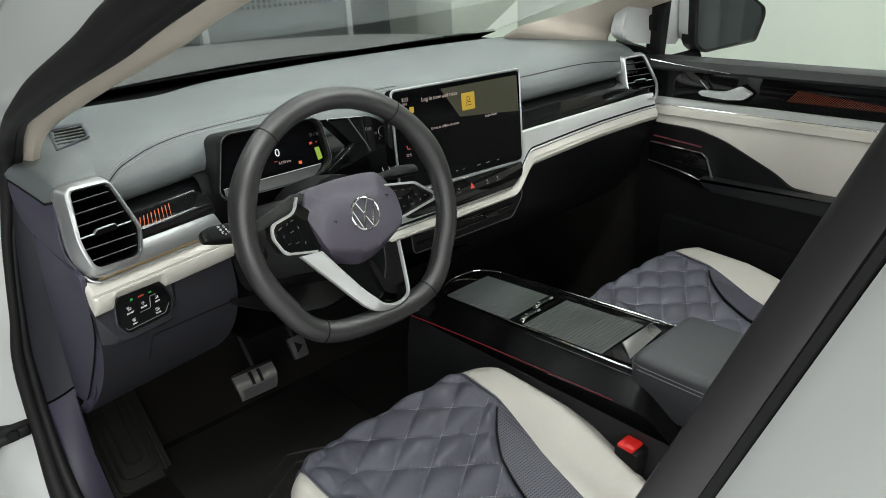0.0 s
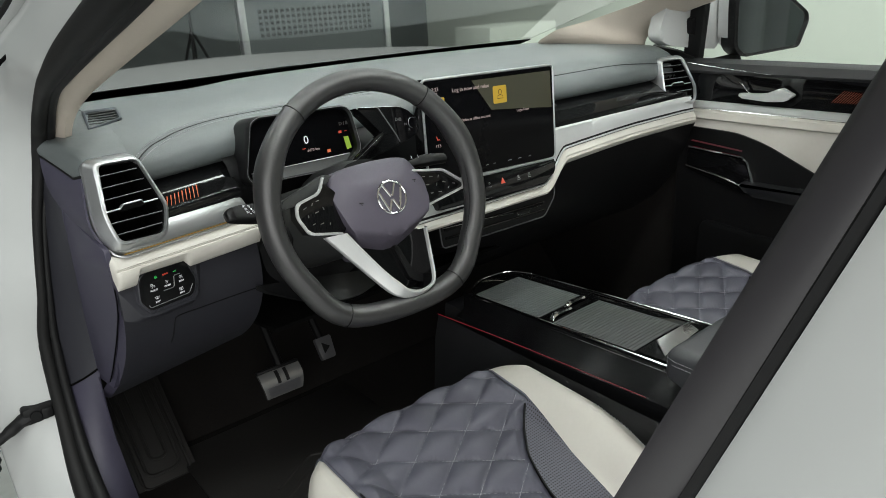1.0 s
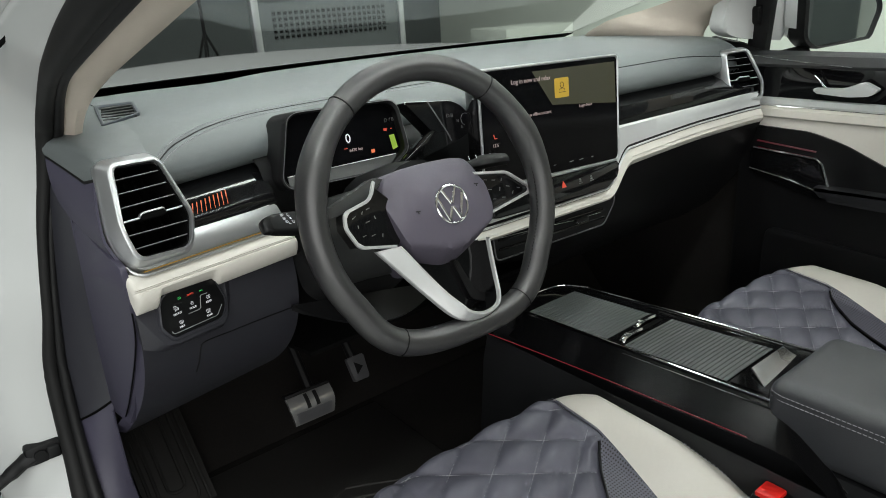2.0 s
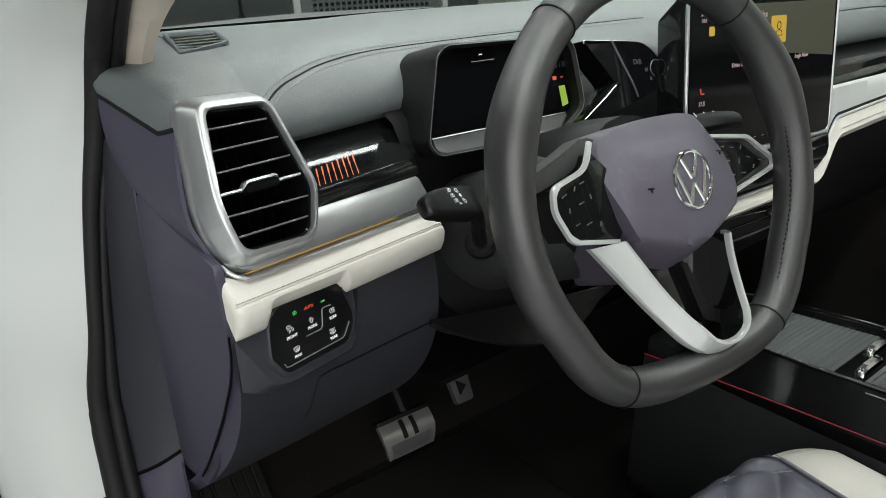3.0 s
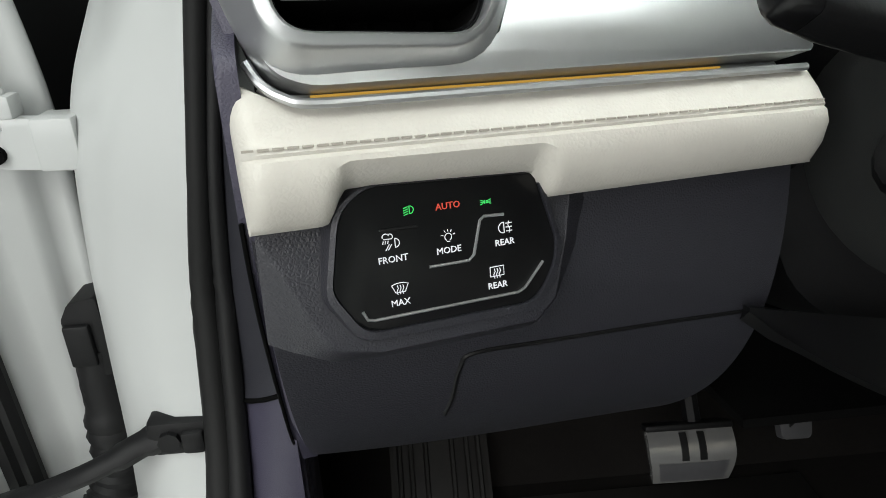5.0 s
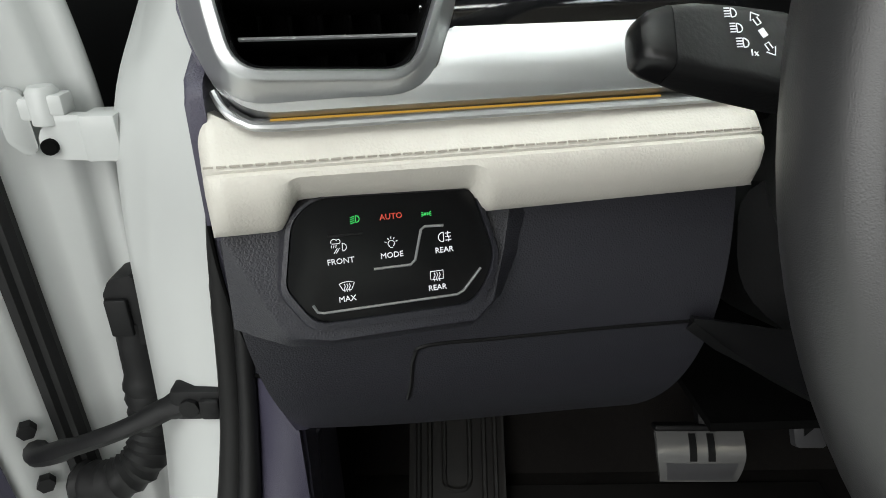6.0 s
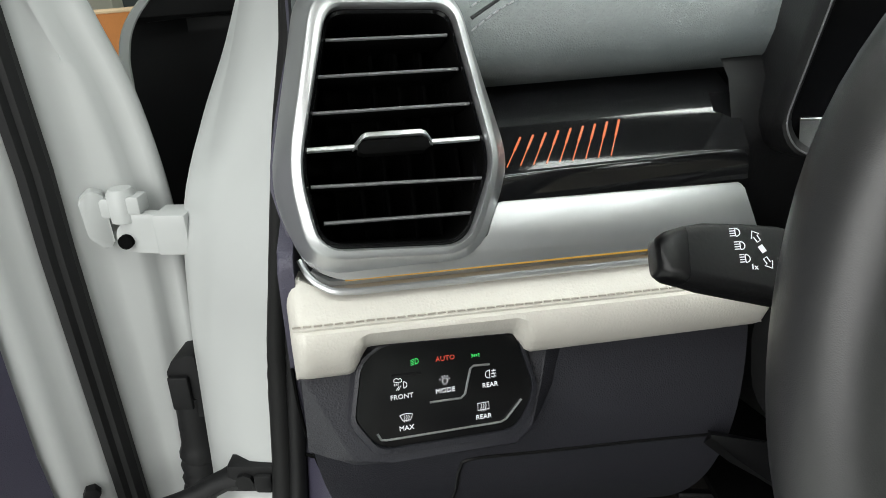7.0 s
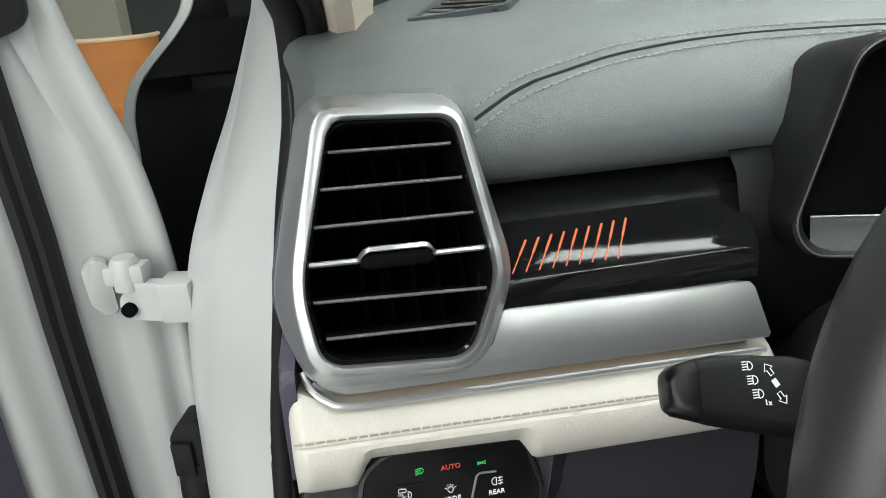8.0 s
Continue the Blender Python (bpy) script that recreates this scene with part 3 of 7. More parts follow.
part("lower_panel", thick(grid(low_point, [i / 24 for i in range(25)], [i / 20 for i in range(21)]), -0.004), KNEE, dash, "violet-grey knee panel")
part("panel_return", grid(lambda t, q: low_point(0, t) * (1 - q) + Vector((-0.6815 - 0.1515 * (low_point(0, t).y + 0.086), low_point(0, t).y + 0.016, low_point(0, t).z + 0.002)) * q, [i / 16 for i in range(17)], [0, 0.12, 0.3, 1]), DASH_LOW, dash, "violet-grey return of the knee panel")
at_panel = lambda pts: [PANEL @ Vector(p) for p in pts]
bm = bmesh.new()
PLATEAU = [(-0.0655, 0.0165, -0.004), (-0.0480, -0.0250, 0.0005), (-0.0440, -0.0300, 0.0005), (-0.0282, -0.0335, 0.0005), (0.0350, -0.0365, 0.0005), (0.0440, -0.0285, 0.0005), (0.0500, -0.0050, 0.0005), (0.0560, 0.0140, -0.004)]
FOOT = [(-0.0668, -0.0250, -0.0105), (-0.0590, -0.0300, -0.0108), (-0.0450, -0.0375, -0.0110), (-0.0285, -0.0400, -0.0115), (0.0360, -0.0430, -0.0115), (0.0510, -0.0310, -0.0115), (0.0640, -0.0050, -0.0105), (0.0680, 0.0120, -0.0085)]
hi = [bm.verts.new(p) for p in at_panel(PLATEAU)]
lo = [bm.verts.new(p) for p in at_panel(FOOT)]
bm.faces.new(hi)
for i in range(len(hi) - 1):
    bm.faces.new((hi[i], lo[i], lo[i + 1], hi[i + 1]))
bmesh.ops.bevel(bm, geom=[e for e in bm.edges if all(v in hi for v in e.verts)], offset=0.0010, segments=2, profile=0.5, affect="EDGES")
part("switch_plateau", bm, KNEE, dash, "raised grained field round the switches", angle=35)


def on_low(u, v):
    s = (u + 0.0665) / 0.2385
    lo, hi = 0.0, 1.0
    for _ in range(20):
        mid = (lo + hi) / 2
        lo, hi = (mid, hi) if (PANEL.inverted() @ low_point(s, mid)).y > v else (lo, mid)
    return low_point(s, lo)


part("cover_seam", tube(smooth_path([on_low(u, v) for u, v in ((0.0045, -0.094), (0.0066, -0.080), (0.0085, -0.060), (0.0150, -0.0535), (0.05, -0.0560), (0.11, -0.0610), (0.160, -0.0660))], 5), 0.0011, 6), BLACK, dash, "dark seam of the storage cover")
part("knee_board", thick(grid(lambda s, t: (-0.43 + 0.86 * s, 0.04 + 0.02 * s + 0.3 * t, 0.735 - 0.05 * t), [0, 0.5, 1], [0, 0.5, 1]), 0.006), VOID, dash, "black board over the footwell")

# centre and passenger side lower body
part("lower_body", grid(lambda x, k: (x, front_line(x) + (0.012, 0.02, 0.06, 0.12, 0.2, 0.5)[k], (0.93, 0.89, 0.80, 0.72, 0.66, 0.64)[k] - 0.04 * max(0.0, 0.3 - x)), [-0.13 + 0.83 * i / 20 for i in range(21)], range(6)), BLACK, dash, "dark lower dashboard and glovebox")
part("centre_fascia", band(-0.30, 0.24, [(0.10, 1.045), (0.055, 1.030), (0.045, 1.0), (0.042, 0.95), (0.045, 0.90), (0.06, 0.86)]), BLACK, dash, "matt black centre fascia")
part("binnacle", grid(lambda x, k: (x, front_line(x) + (0.14, 0.075, 0.045, 0.030, 0.028, 0.05, 0.12)[k], (1.052, 1.048, 1.034, 1.01, 0.97, 0.93, 0.90)[k]), [-0.468 + 0.34 * i / 12 for i in range(13)], range(7)), BLACK, dash, "matt black binnacle behind the wheel")

# light switch panel
OUT = rounded([(-0.0380, 0.0200), (-0.0275, 0.0275), (0.0375, 0.0228), (0.0450, -0.0050), (0.0430, -0.0145), (0.0345, -0.0275), (-0.0340, -0.0248), (-0.0440, -0.0075)], [0.006, 0.008, 0.002, 0.004, 0.006, 0.006, 0.006, 0.004], 5)
BIG = [(x * 1.05 + 0.0, y * 1.07 - 0.0012) for x, y in OUT]
switches = thing("light_switch_panel", (-0.616, -0.054, 0.907), "gloss black touch panel for lights and demisting", "switch panel")
part("surround", rings(PANEL, [[(x * 1.10, y * 1.12 - 0.002, -0.004) for x, y in OUT], [(x, y, 0.0022) for x, y in BIG], [(x, y, 0.0030) for x, y in OUT], [(x * 0.99, y * 0.99, -0.003) for x, y in OUT]]), KNEE, switches, "grained raised rim")
face = part("touch_face", plate(PANEL, [(x * 0.985, y * 0.985) for x, y in OUT], -0.006, 0.0018, 0.0008), TOUCH, switches)


def on_panel(u, v, w=0.0021):
    return PANEL @ Matrix.Translation((u, v, w)) @ Matrix.Rotation(radians(-1.2), 4, "Z")


for text, u, v, size, ink in (("FRONT", -0.0206, 0.0003, 0.0034, WHITE_INK), ("MODE", 0.0006, -0.0004, 0.0034, WHITE_INK), ("REAR", 0.0230, -0.0016, 0.0034, WHITE_INK), ("MAX", -0.0198, -0.0160, 0.0034, WHITE_INK), ("REAR", 0.0186, -0.0176, 0.0034, WHITE_INK), ("AUTO", 0.0019, 0.0158, 0.0034, RED_INK)):
    writing(text, size, on_panel(u, v), ink, face)


def icon(kind, u, v, k, ink):
    bm = bmesh.new()

    def line(pts, r=0.00018):
        join(bm, tube([Vector((x * k, y * k, 0)) for x, y in pts], r, 5))

    arc = lambda cx, cy, r, a0, a1, n=8: [(cx + r * math.cos(radians(a0 + (a1 - a0) * i / n)), cy + r * math.sin(radians(a0 + (a1 - a0) * i / n))) for i in range(n + 1)]
    if kind == "beam":
        line([(0.05, 0.4)] + arc(0.1, 0, 0.4, 90, -90) + [(0.05, -0.4), (0.05, 0.4)])
        for y in (0.36, 0.12, -0.12, -0.36):
            line([(-0.1, y), (-0.6, y - 0.15)])
    if kind == "fog":
        line([(-0.05, 0.4)] + arc(-0.1, 0, 0.4, 90, 270) + [(-0.05, -0.4), (-0.05, 0.4)])
        for y in (0.3, 0.0, -0.3):
            line([(0.1, y), (0.6, y)])
        line([(0.35, 0.45), (0.28, 0.15), (0.42, -0.15), (0.35, -0.45)])
    if kind == "side":
        for s in (-1, 1):
            line([(s * 0.12, 0.2)] + [(s * (0.12 + x), y) for x, y in arc(0, 0, 0.2, 90, -90)] + [(s * 0.12, 0.2)])
            for y in (-0.25, 0.0, 0.25):
                line([(s * 0.45, y * 0.7), (s * 0.8, y * 1.3)])
    if kind == "bulb":
        line(arc(0, 0.05, 0.28, -60, 240, 12))
        line([(-0.12, -0.3), (0.12, -0.3)])
        for a in (20, 60, 120, 160, 90):
            line([(0.42 * math.cos(radians(a)), 0.05 + 0.42 * math.sin(radians(a))), (0.6 * math.cos(radians(a)), 0.05 + 0.6 * math.sin(radians(a)))])
    if kind == "cloud":
        line(arc(-0.35, 0.3, 0.2, 200, 20) + arc(-0.08, 0.3, 0.16, 100, -60) + [(-0.5, 0.18)])
        line([(0.2, 0.15)] + arc(0.2, -0.12, 0.27, 90, -90) + [(0.2, -0.39), (0.2, 0.15)])
        for x in (-0.5, -0.35, -0.2):
            line([(x, 0.08), (x - 0.05, -0.1)])
        for x in (0.0, -0.15):
            line([(x, -0.15), (x - 0.25, -0.5)])
    if kind == "screen":
        line([(-0.6, 0.3)] + [(x, 0.3 + 0.12 * (1 - (x / 0.6) ** 2)) for x in (-0.3, 0, 0.3)] + [(0.6, 0.3), (0.35, -0.25), (-0.35, -0.25), (-0.6, 0.3)])
        for x in (-0.2, 0, 0.2):
            line([(x, -0.4), (x - 0.06, -0.2), (x + 0.06, 0.05), (x, 0.25)])
    if kind == "window":
        line([(-0.5, 0.35), (0.5, 0.35), (0.5, -0.3), (-0.5, -0.3), (-0.5, 0.35)])
        for x in (-0.2, 0, 0.2):
            line([(x, -0.45), (x - 0.06, -0.2), (x + 0.06, 0.02), (x, 0.22)])
    part("symbol", moved(bm, on_panel(u, v)), ink, face)


for kind, u, v, k, ink in (("cloud", -0.0204, 0.0068, 0.0060, WHITE_INK), ("bulb", 0.0008, 0.0043, 0.0048, WHITE_INK), ("fog", 0.0234, 0.0040, 0.0050, WHITE_INK), ("screen", -0.0194, -0.0108, 0.0052, WHITE_INK), ("window", 0.0188, -0.0122, 0.0056, WHITE_INK), ("beam", -0.0128, 0.0168, 0.0034, GREEN_INK), ("side", 0.0167, 0.0148, 0.0026, GREEN_INK)):
    icon(kind, u, v, k, ink)
for pts in (((-0.0075, -0.0052), (0.0080, -0.0058), (0.0102, -0.0040), (0.0138, 0.0084), (0.0155, 0.0096), (0.0235, 0.0090)), ((-0.0340, -0.0165), (-0.0325, -0.0198), (-0.0300, -0.0205), (0.0270, -0.0222), (0.0300, -0.0210), (0.0385, -0.0120)), ((-0.0245, 0.0113), (-0.0105, 0.0104))):
    part("raised_line", tube([PANEL @ Vector((x, y, 0.0019)) for x, y in pts], 0.0006, 6), BLACK if pts[0][0] == -0.0245 else SILVER, face)

# orange light lines on the shelf
for i in range(9):
    x = -0.5773 + 0.0500 * i / 8
    y0 = front_line(x)
    lift = lambda off: 1.0062 + (off - 0.017) * 0.612
    top = 0.0344 + 0.0044 * i / 8
    low, mid = 0.0192, 0.0192 + (top - 0.0192) * 0.55
    foot = front_line(x - 0.0068) + low
    part("light_line", tube([(x - 0.0068, foot, lift(low)), (x - 0.0031, foot + (y0 + top - foot) * 0.54, lift(mid)), (x - 0.0030, foot + (y0 + top - foot) * 0.56, lift(mid) + 0.0001), (x, y0 + top, lift(top))], [0.0003, 0.0003, 0.0006, 0.0006], 6), ORANGE, dash)


# ---- air vents ----
def air_vent(m, name, label):
    vent = thing(name, m @ Vector((0, 0.07, 0)), label, "air vent", "dashboard end vents")
    lip = rounded([(-0.0410, 0.1345), (0.0220, 0.1300), (0.0318, 0.0545), (0.0150, 0.0160), (-0.0556, 0.0220), (-0.0605, 0.0600)], [0.012, 0.012, 0.012, 0.014, 0.014, 0.016], 6)
    hole = rounded([(-0.0352, 0.1287), (0.0188, 0.1255), (0.0278, 0.0545), (0.0126, 0.0205), (-0.0505, 0.0260), (-0.0552, 0.0595)], [0.008, 0.008, 0.010, 0.010, 0.010, 0.012], 6)
    body = rounded([(-0.0465, 0.1430), (0.0250, 0.1390), (0.0400, 0.0545), (0.0215, 0.0120), (-0.0560, 0.0130), (-0.0695, 0.0530)], [0.014, 0.014, 0.014, 0.016, 0.016, 0.018], 6)
    between = lambda p, q, k: [(a + (c - a) * k, b + (d - b) * k) for (a, b), (c, d) in zip(p, q)]
    mid = between(body, lip, 0.5)
    bulge = lambda y: 0.007 * max(0.0, 1 - abs(y - 0.056) / 0.085)
    at = lambda pts, w: [(x, y, w + bulge(y)) for x, y in pts]
    part("bezel", rings(m, [at([(x * 0.88 if x < 0 else x * 0.97, y) for x, y in body], -0.032), at([(x * 0.985 if x < 0 else x, y) for x, y in body], -0.012), at(body, -0.006), at(between(body, lip, 0.10), -0.0035), at(mid, 0.0030), at(between(body, lip, 0.90), 0.0078), at(lip, 0.0091), at(between(lip, hole, 0.15), 0.0097), at(between(lip, hole, 0.80), 0.0103), at(hole, 0.0092), at(hole, 0.004)]), SILVER, vent, "satin silver frame", angle=50)
    shrink = lambda q: [(-0.01 + (x + 0.01) * q, 0.078 + (y - 0.078) * q) for x, y in hole]
    part("gasket", rings(m, [at(hole, 0.0042), at(shrink(0.985), 0.0050), at(shrink(0.965), 0.0036)]), PIANO, vent)
    part("throat", rings(m, [at(shrink(0.965), 0.0036), at(shrink(0.93), -0.036)]), VOID, vent)
    part("duct", plate(m, hole, -0.044, -0.036), VOID, vent)
    for i, (ul, vl, ur, vr) in enumerate(((-0.0370, 0.1155, 0.0170, 0.1142), (-0.0428, 0.0998, 0.0198, 0.0985), (-0.0481, 0.0842, 0.0226, 0.0825), (-0.0522, 0.0687, 0.0248, 0.0666), (-0.0515, 0.0530, 0.0240, 0.0488), (-0.0480, 0.0371, 0.0172, 0.0340))):
        bar = rings(m, [[(u, v + dv, w + bulge(v)) for dv, w in ((0.0005, 0.0025), (0.0012, 0.000), (0.0012, -0.022), (-0.0008, -0.022), (-0.0008, 0.000), (-0.0004, 0.0025))] for u, v in ((ul, vl), (ur, vr))], caps=(True, True))
        sl = part("slat", bar, VOID, vent)
        # paler tubes put in the light that slat fronts catch; the fourth is metal
        part("slat_edge", tube([m @ Vector((ul, vl, 0.0026 + bulge(vl))), m @ Vector((ur, vr, 0.0026 + bulge(vr)))], 0.0013 if i == 3 else 0.0008, 6), SILVER if i == 3 else SLATE_EDGE, sl, "bright metal edge" if i == 3 else "")
    for i in range(6):
        u = -0.04 + 0.012 * i
        part("vane", plate(m, [(u, 0.025), (u + 0.0015, 0.025), (u + 0.0015, 0.128), (u, 0.128)], -0.033, -0.020), VOID, vent)
    rise = bulge(0.069)
    arch = ((-0.0318, 0.0676, 0.0026), (-0.0308, 0.0682, 0.0040), (-0.0278, 0.0712, 0.0074), (-0.0258, 0.0720, 0.0082), (-0.0020, 0.0713, 0.0082), (0.0002, 0.0704, 0.0074), (0.0028, 0.0676, 0.0040), (0.0036, 0.0669, 0.0026))
    tab = part("thumb_tab", rings(m, [[(u, v - 0.0012, w - 0.0002), (u, v - 0.0007, w + 0.0005), (u, v + 0.0010, w), (u, v + 0.0014, w - 0.0010), (u, v + 0.0014, min(w, 0.0026 + rise) - 0.002), (u, v - 0.0012, min(w, 0.0026 + rise) - 0.002)] for u, v, w in ((a, b, c + rise) for a, b, c in arch)], caps=(True, True)), SILVER, vent, "silver thumb tab")
    part("tab_underside", plate(m, [(-0.0300, 0.0650), (-0.0296, 0.0682), (-0.0272, 0.0704), (-0.0012, 0.0698), (0.0012, 0.0678), (0.0018, 0.0648), (-0.0010, 0.0630), (-0.0275, 0.0638)], -0.002 + rise, 0.0074 + rise, 0.0016), VOID, tab, "black underside")
    return vent


air_vent(END, "air_vent", "silver framed driver-side air vent with black slats")
HINGE = FLIP @ END @ Vector((-0.066, 0.05, 0))
PASSENGER_END = Matrix.Translation(HINGE) @ Matrix.Rotation(radians(-4), 4, "Z") @ Matrix.Translation(Vector((0.004, 0.0, 0.0)) - HINGE) @ FLIP @ END
air_vent(PASSENGER_END, "air_vent", "silver framed passenger-side air vent with black slats")

# demister outlets in the dashboard top
def demister(flip, label):
    dem = thing("demister_vent", flip @ Vector((-0.61, 0.13, 1.114)), label, "demister grille", "demister grilles")
    m = flip @ basis((-0.61, 0.13, 1.1145), (1, 0, 0), (0, 1, 0.10))
    ring_o = rounded([(-0.029, -0.046), (0.030, -0.006), (0.044, 0.070), (-0.008, 0.073)], 0.007, 4)
    mid = lambda q: [(0.008 + (x - 0.008) * q, 0.024 + (y - 0.024) * q) for x, y in ring_o]
    up = lambda pts, w: [(x, y, w) for x, y in pts]
    part("frame", rings(m, [up(ring_o, -0.006), up(mid(0.985), 0.0022), up(mid(0.96), 0.0026), up(mid(0.86), 0.0022), up(mid(0.82), 0.0008), up(mid(0.80), -0.004)]), DEMIST, dem, "soft blue-grey frame")
    part("duct", plate(m, mid(0.82), -0.007, -0.0030), VOID, dem)
    for i in range(5):
        v = -0.014 + 0.0165 * i
        a, b = -0.0205 + 0.0042 * i, 0.0230 + 0.0035 * i
        part("slat", rings(m, [[(x, y + dv, w) for dv, w in ((-0.0016, 0.0010), (0.0004, 0.0018), (0.0022, -0.0016), (0.0006, -0.0024))] for x, y in ((a, v), (b, v + 0.003))], caps=(True, True)), COLUMN, dem)


demister(Matrix.Identity(4), "small blue-grey demister grille beside the driver's pillar")
demister(Matrix.Translation((0.0, 0.06, 0.0)) @ FLIP, "dark demister grille beside the passenger's pillar")

# ---- steering wheel ----
TH = radians(20)
WH = basis((-0.323, -0.181, 1.0), (1, 0, 0), (0, math.sin(TH), math.cos(TH)))
wheel = thing("steering_wheel", WH.translation, "black leather steering wheel with violet-grey hub and silver spokes", "steering wheel")


RIM_YAW, RIM_LEAN = radians(-3.1), radians(15.4)
RH = basis((-0.331, -0.1777, 0.9922), (math.cos(RIM_YAW), math.sin(RIM_YAW), 0), (-math.sin(RIM_YAW) * math.sin(RIM_LEAN), math.cos(RIM_YAW) * math.sin(RIM_LEAN), math.cos(RIM_LEAN)))


def rim_point(a):
    """The middle line of the rim: a circle with a flattened bottom."""
    x, y = 0.170 * math.cos(a), 0.170 * math.sin(a)
    if y < -0.095:
        y = -0.095 - 0.0765 * math.tanh((-0.095 - y) / 0.052)
    return RH @ Vector((x, y, 0.0))


ring = [rim_point(2 * math.pi * i / 120) for i in range(120)]
W_AXIS = (RH.to_3x3() @ Vector((0, 0, 1))).normalized()
radii = []
for i in range(120):
    a = 2 * math.pi * i / 120
    thumb = 0.0022 * math.exp(-(((math.degrees(a) + 180) % 360 - 180 - 22) / 12) ** 2) + 0.0022 * math.exp(-((math.degrees(a) - 158) / 12) ** 2)
    radii.append(0.0165 + thumb)
rim = part("rim", tube(ring, radii, 18, closed=True, flat=1.10, up=W_AXIS), RIM, wheel, "black leather rim with flat bottom")
for deg in (52, 127, 236, 304):
    a = radians(deg)
    c = rim_point(a)
    d = (rim_point(a + 0.03) - rim_point(a - 0.03)).normalized()
    q = d.cross(W_AXIS).normalized()
    r = radii[round(deg / 3)] * 1.015
    part("rim_seam", tube([c + r * (math.cos(t) * q + 1.10 * math.sin(t) * W_AXIS) for t in (2 * math.pi * j / 24 for j in range(24))], 0.0008, 5, closed=True, up=d), BLACK, rim)
for a0, a1 in ((-44, 26), (154, 224)):
    lace = [rim_point(radians(a0 + (a1 - a0) * i / 40)) for i in range(41)]
    axle = RH.translation
    part("stitching", stitches([p + (axle - p).normalized() * 0.0150 + W_AXIS * (0.0062 + 0.0012 * (i % 2)) for i, p in enumerate(lace)], 0.0048, 0.0032, 0.0009), BLACK, rim, "black laced thread")

W_AXIS = (WH.to_3x3() @ Vector((0, 0, 1))).normalized()
# airbag cover: a five-sided shield, domed, with its chin folded back
HUB_HALF = [(0.0, 0.0500), (0.040, 0.0485), (0.067, 0.0430), (0.0810, 0.0100), (0.0730, -0.0340), (0.0600, -0.0550), (0.0460, -0.0710), (0.0280, -0.0900), (0.0, -0.0950)]
HUB_OUT = rounded(HUB_HALF + [(-x, y) for x, y in HUB_HALF[-2:0:-1]], [0.01, 0.010, 0.012, 0.014, 0.014, 0.008, 0.006, 0.010, 0.012, 0.010, 0.006, 0.008, 0.014, 0.014, 0.012, 0.010], 5)
crease = lambda x: -0.0625 + 0.34 * max(0.0, abs(x) - 0.012)


def hub_loop(k, w=None):
    """One ring of the cover; with no depth given it lies on the dome, which falls away towards the top."""
    out_ = []
    for x, y in HUB_OUT:
        x, y = x * k, -0.020 + (y + 0.020) * k
        u = min(1.0, max(0.0, (y + 0.034) / 0.075))
        d = 0.0035 - (0.0070 + 0.021 * u * u * (3 - 2 * u)) * k ** 3 if w is None else w
        out_.append((x, y, d - 1.7 * max(0.0, crease(x) - y)))
    return out_


part("airbag_cover", rings(WH, [hub_loop(1.0, -0.075), hub_loop(1.005, -0.046), hub_loop(1.003, -0.034)] + [hub_loop(k) for k in (0.995, 0.98, 0.95, 0.90, 0.85, 0.80, 0.75, 0.70, 0.65, 0.6, 0.5, 0.4, 0.3, 0.2, 0.08)], caps=(True, True)), HUB, wheel, "violet-grey airbag cover", angle=50)
part("boss", tube([WH @ Vector((0, -0.01, -0.16)), WH @ Vector((0, -0.01, -0.10)), WH @ Vector((0, -0.01, -0.05))], [0.075, 0.075, 0.068], 20), BLACK, wheel)
EM = WH @ Matrix.Translation((0.004, -0.0100, 0.0036))
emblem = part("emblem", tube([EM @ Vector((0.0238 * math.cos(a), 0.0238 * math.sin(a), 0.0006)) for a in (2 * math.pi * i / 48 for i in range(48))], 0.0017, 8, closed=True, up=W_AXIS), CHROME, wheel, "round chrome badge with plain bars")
part("badge_disc", plate(EM, [(0.0228 * math.cos(2 * math.pi * i / 32), 0.0228 * math.sin(2 * math.pi * i / 32)) for i in range(32)], -0.002, 0.0002), HUB, emblem)
for pts in (((-0.0105, 0.0195), (-0.0010, 0.0015)), ((0.0105, 0.0195), (0.0010, 0.0015)), ((-0.0195, 0.0110), (-0.0085, -0.0195)), ((0.0195, 0.0110), (0.0085, -0.0195)), ((-0.0085, -0.0195), (-0.0010, -0.0030)), ((0.0085, -0.0195), (0.0010, -0.0030))):
    part("badge_bar", tube([EM @ Vector((x, y, 0.0008)) for x, y in pts], 0.0019, 6, flat=0.6, up=W_AXIS), CHROME, emblem)
writing("AIRBAG", 0.0085, WH @ Matrix.Translation((0.016, -0.0490, 0.0008)), BLACK, wheel, extrude=0.0008)
for x, y in ((-0.046, -0.008), (0.052, 0.006)):
    part("horn_mark", tube([WH @ Vector(p) for p in ((x - 0.003, y + 0.001, 0.0012), (x + 0.003, y, 0.0012))], 0.0008, 5), BLACK, wheel)
    part("horn_mark", tube([WH @ Vector(p) for p in ((x, y - 0.0005, 0.0012), (x + 0.0005, y - 0.0028, 0.0012))], 0.0008, 5), BLACK, wheel)


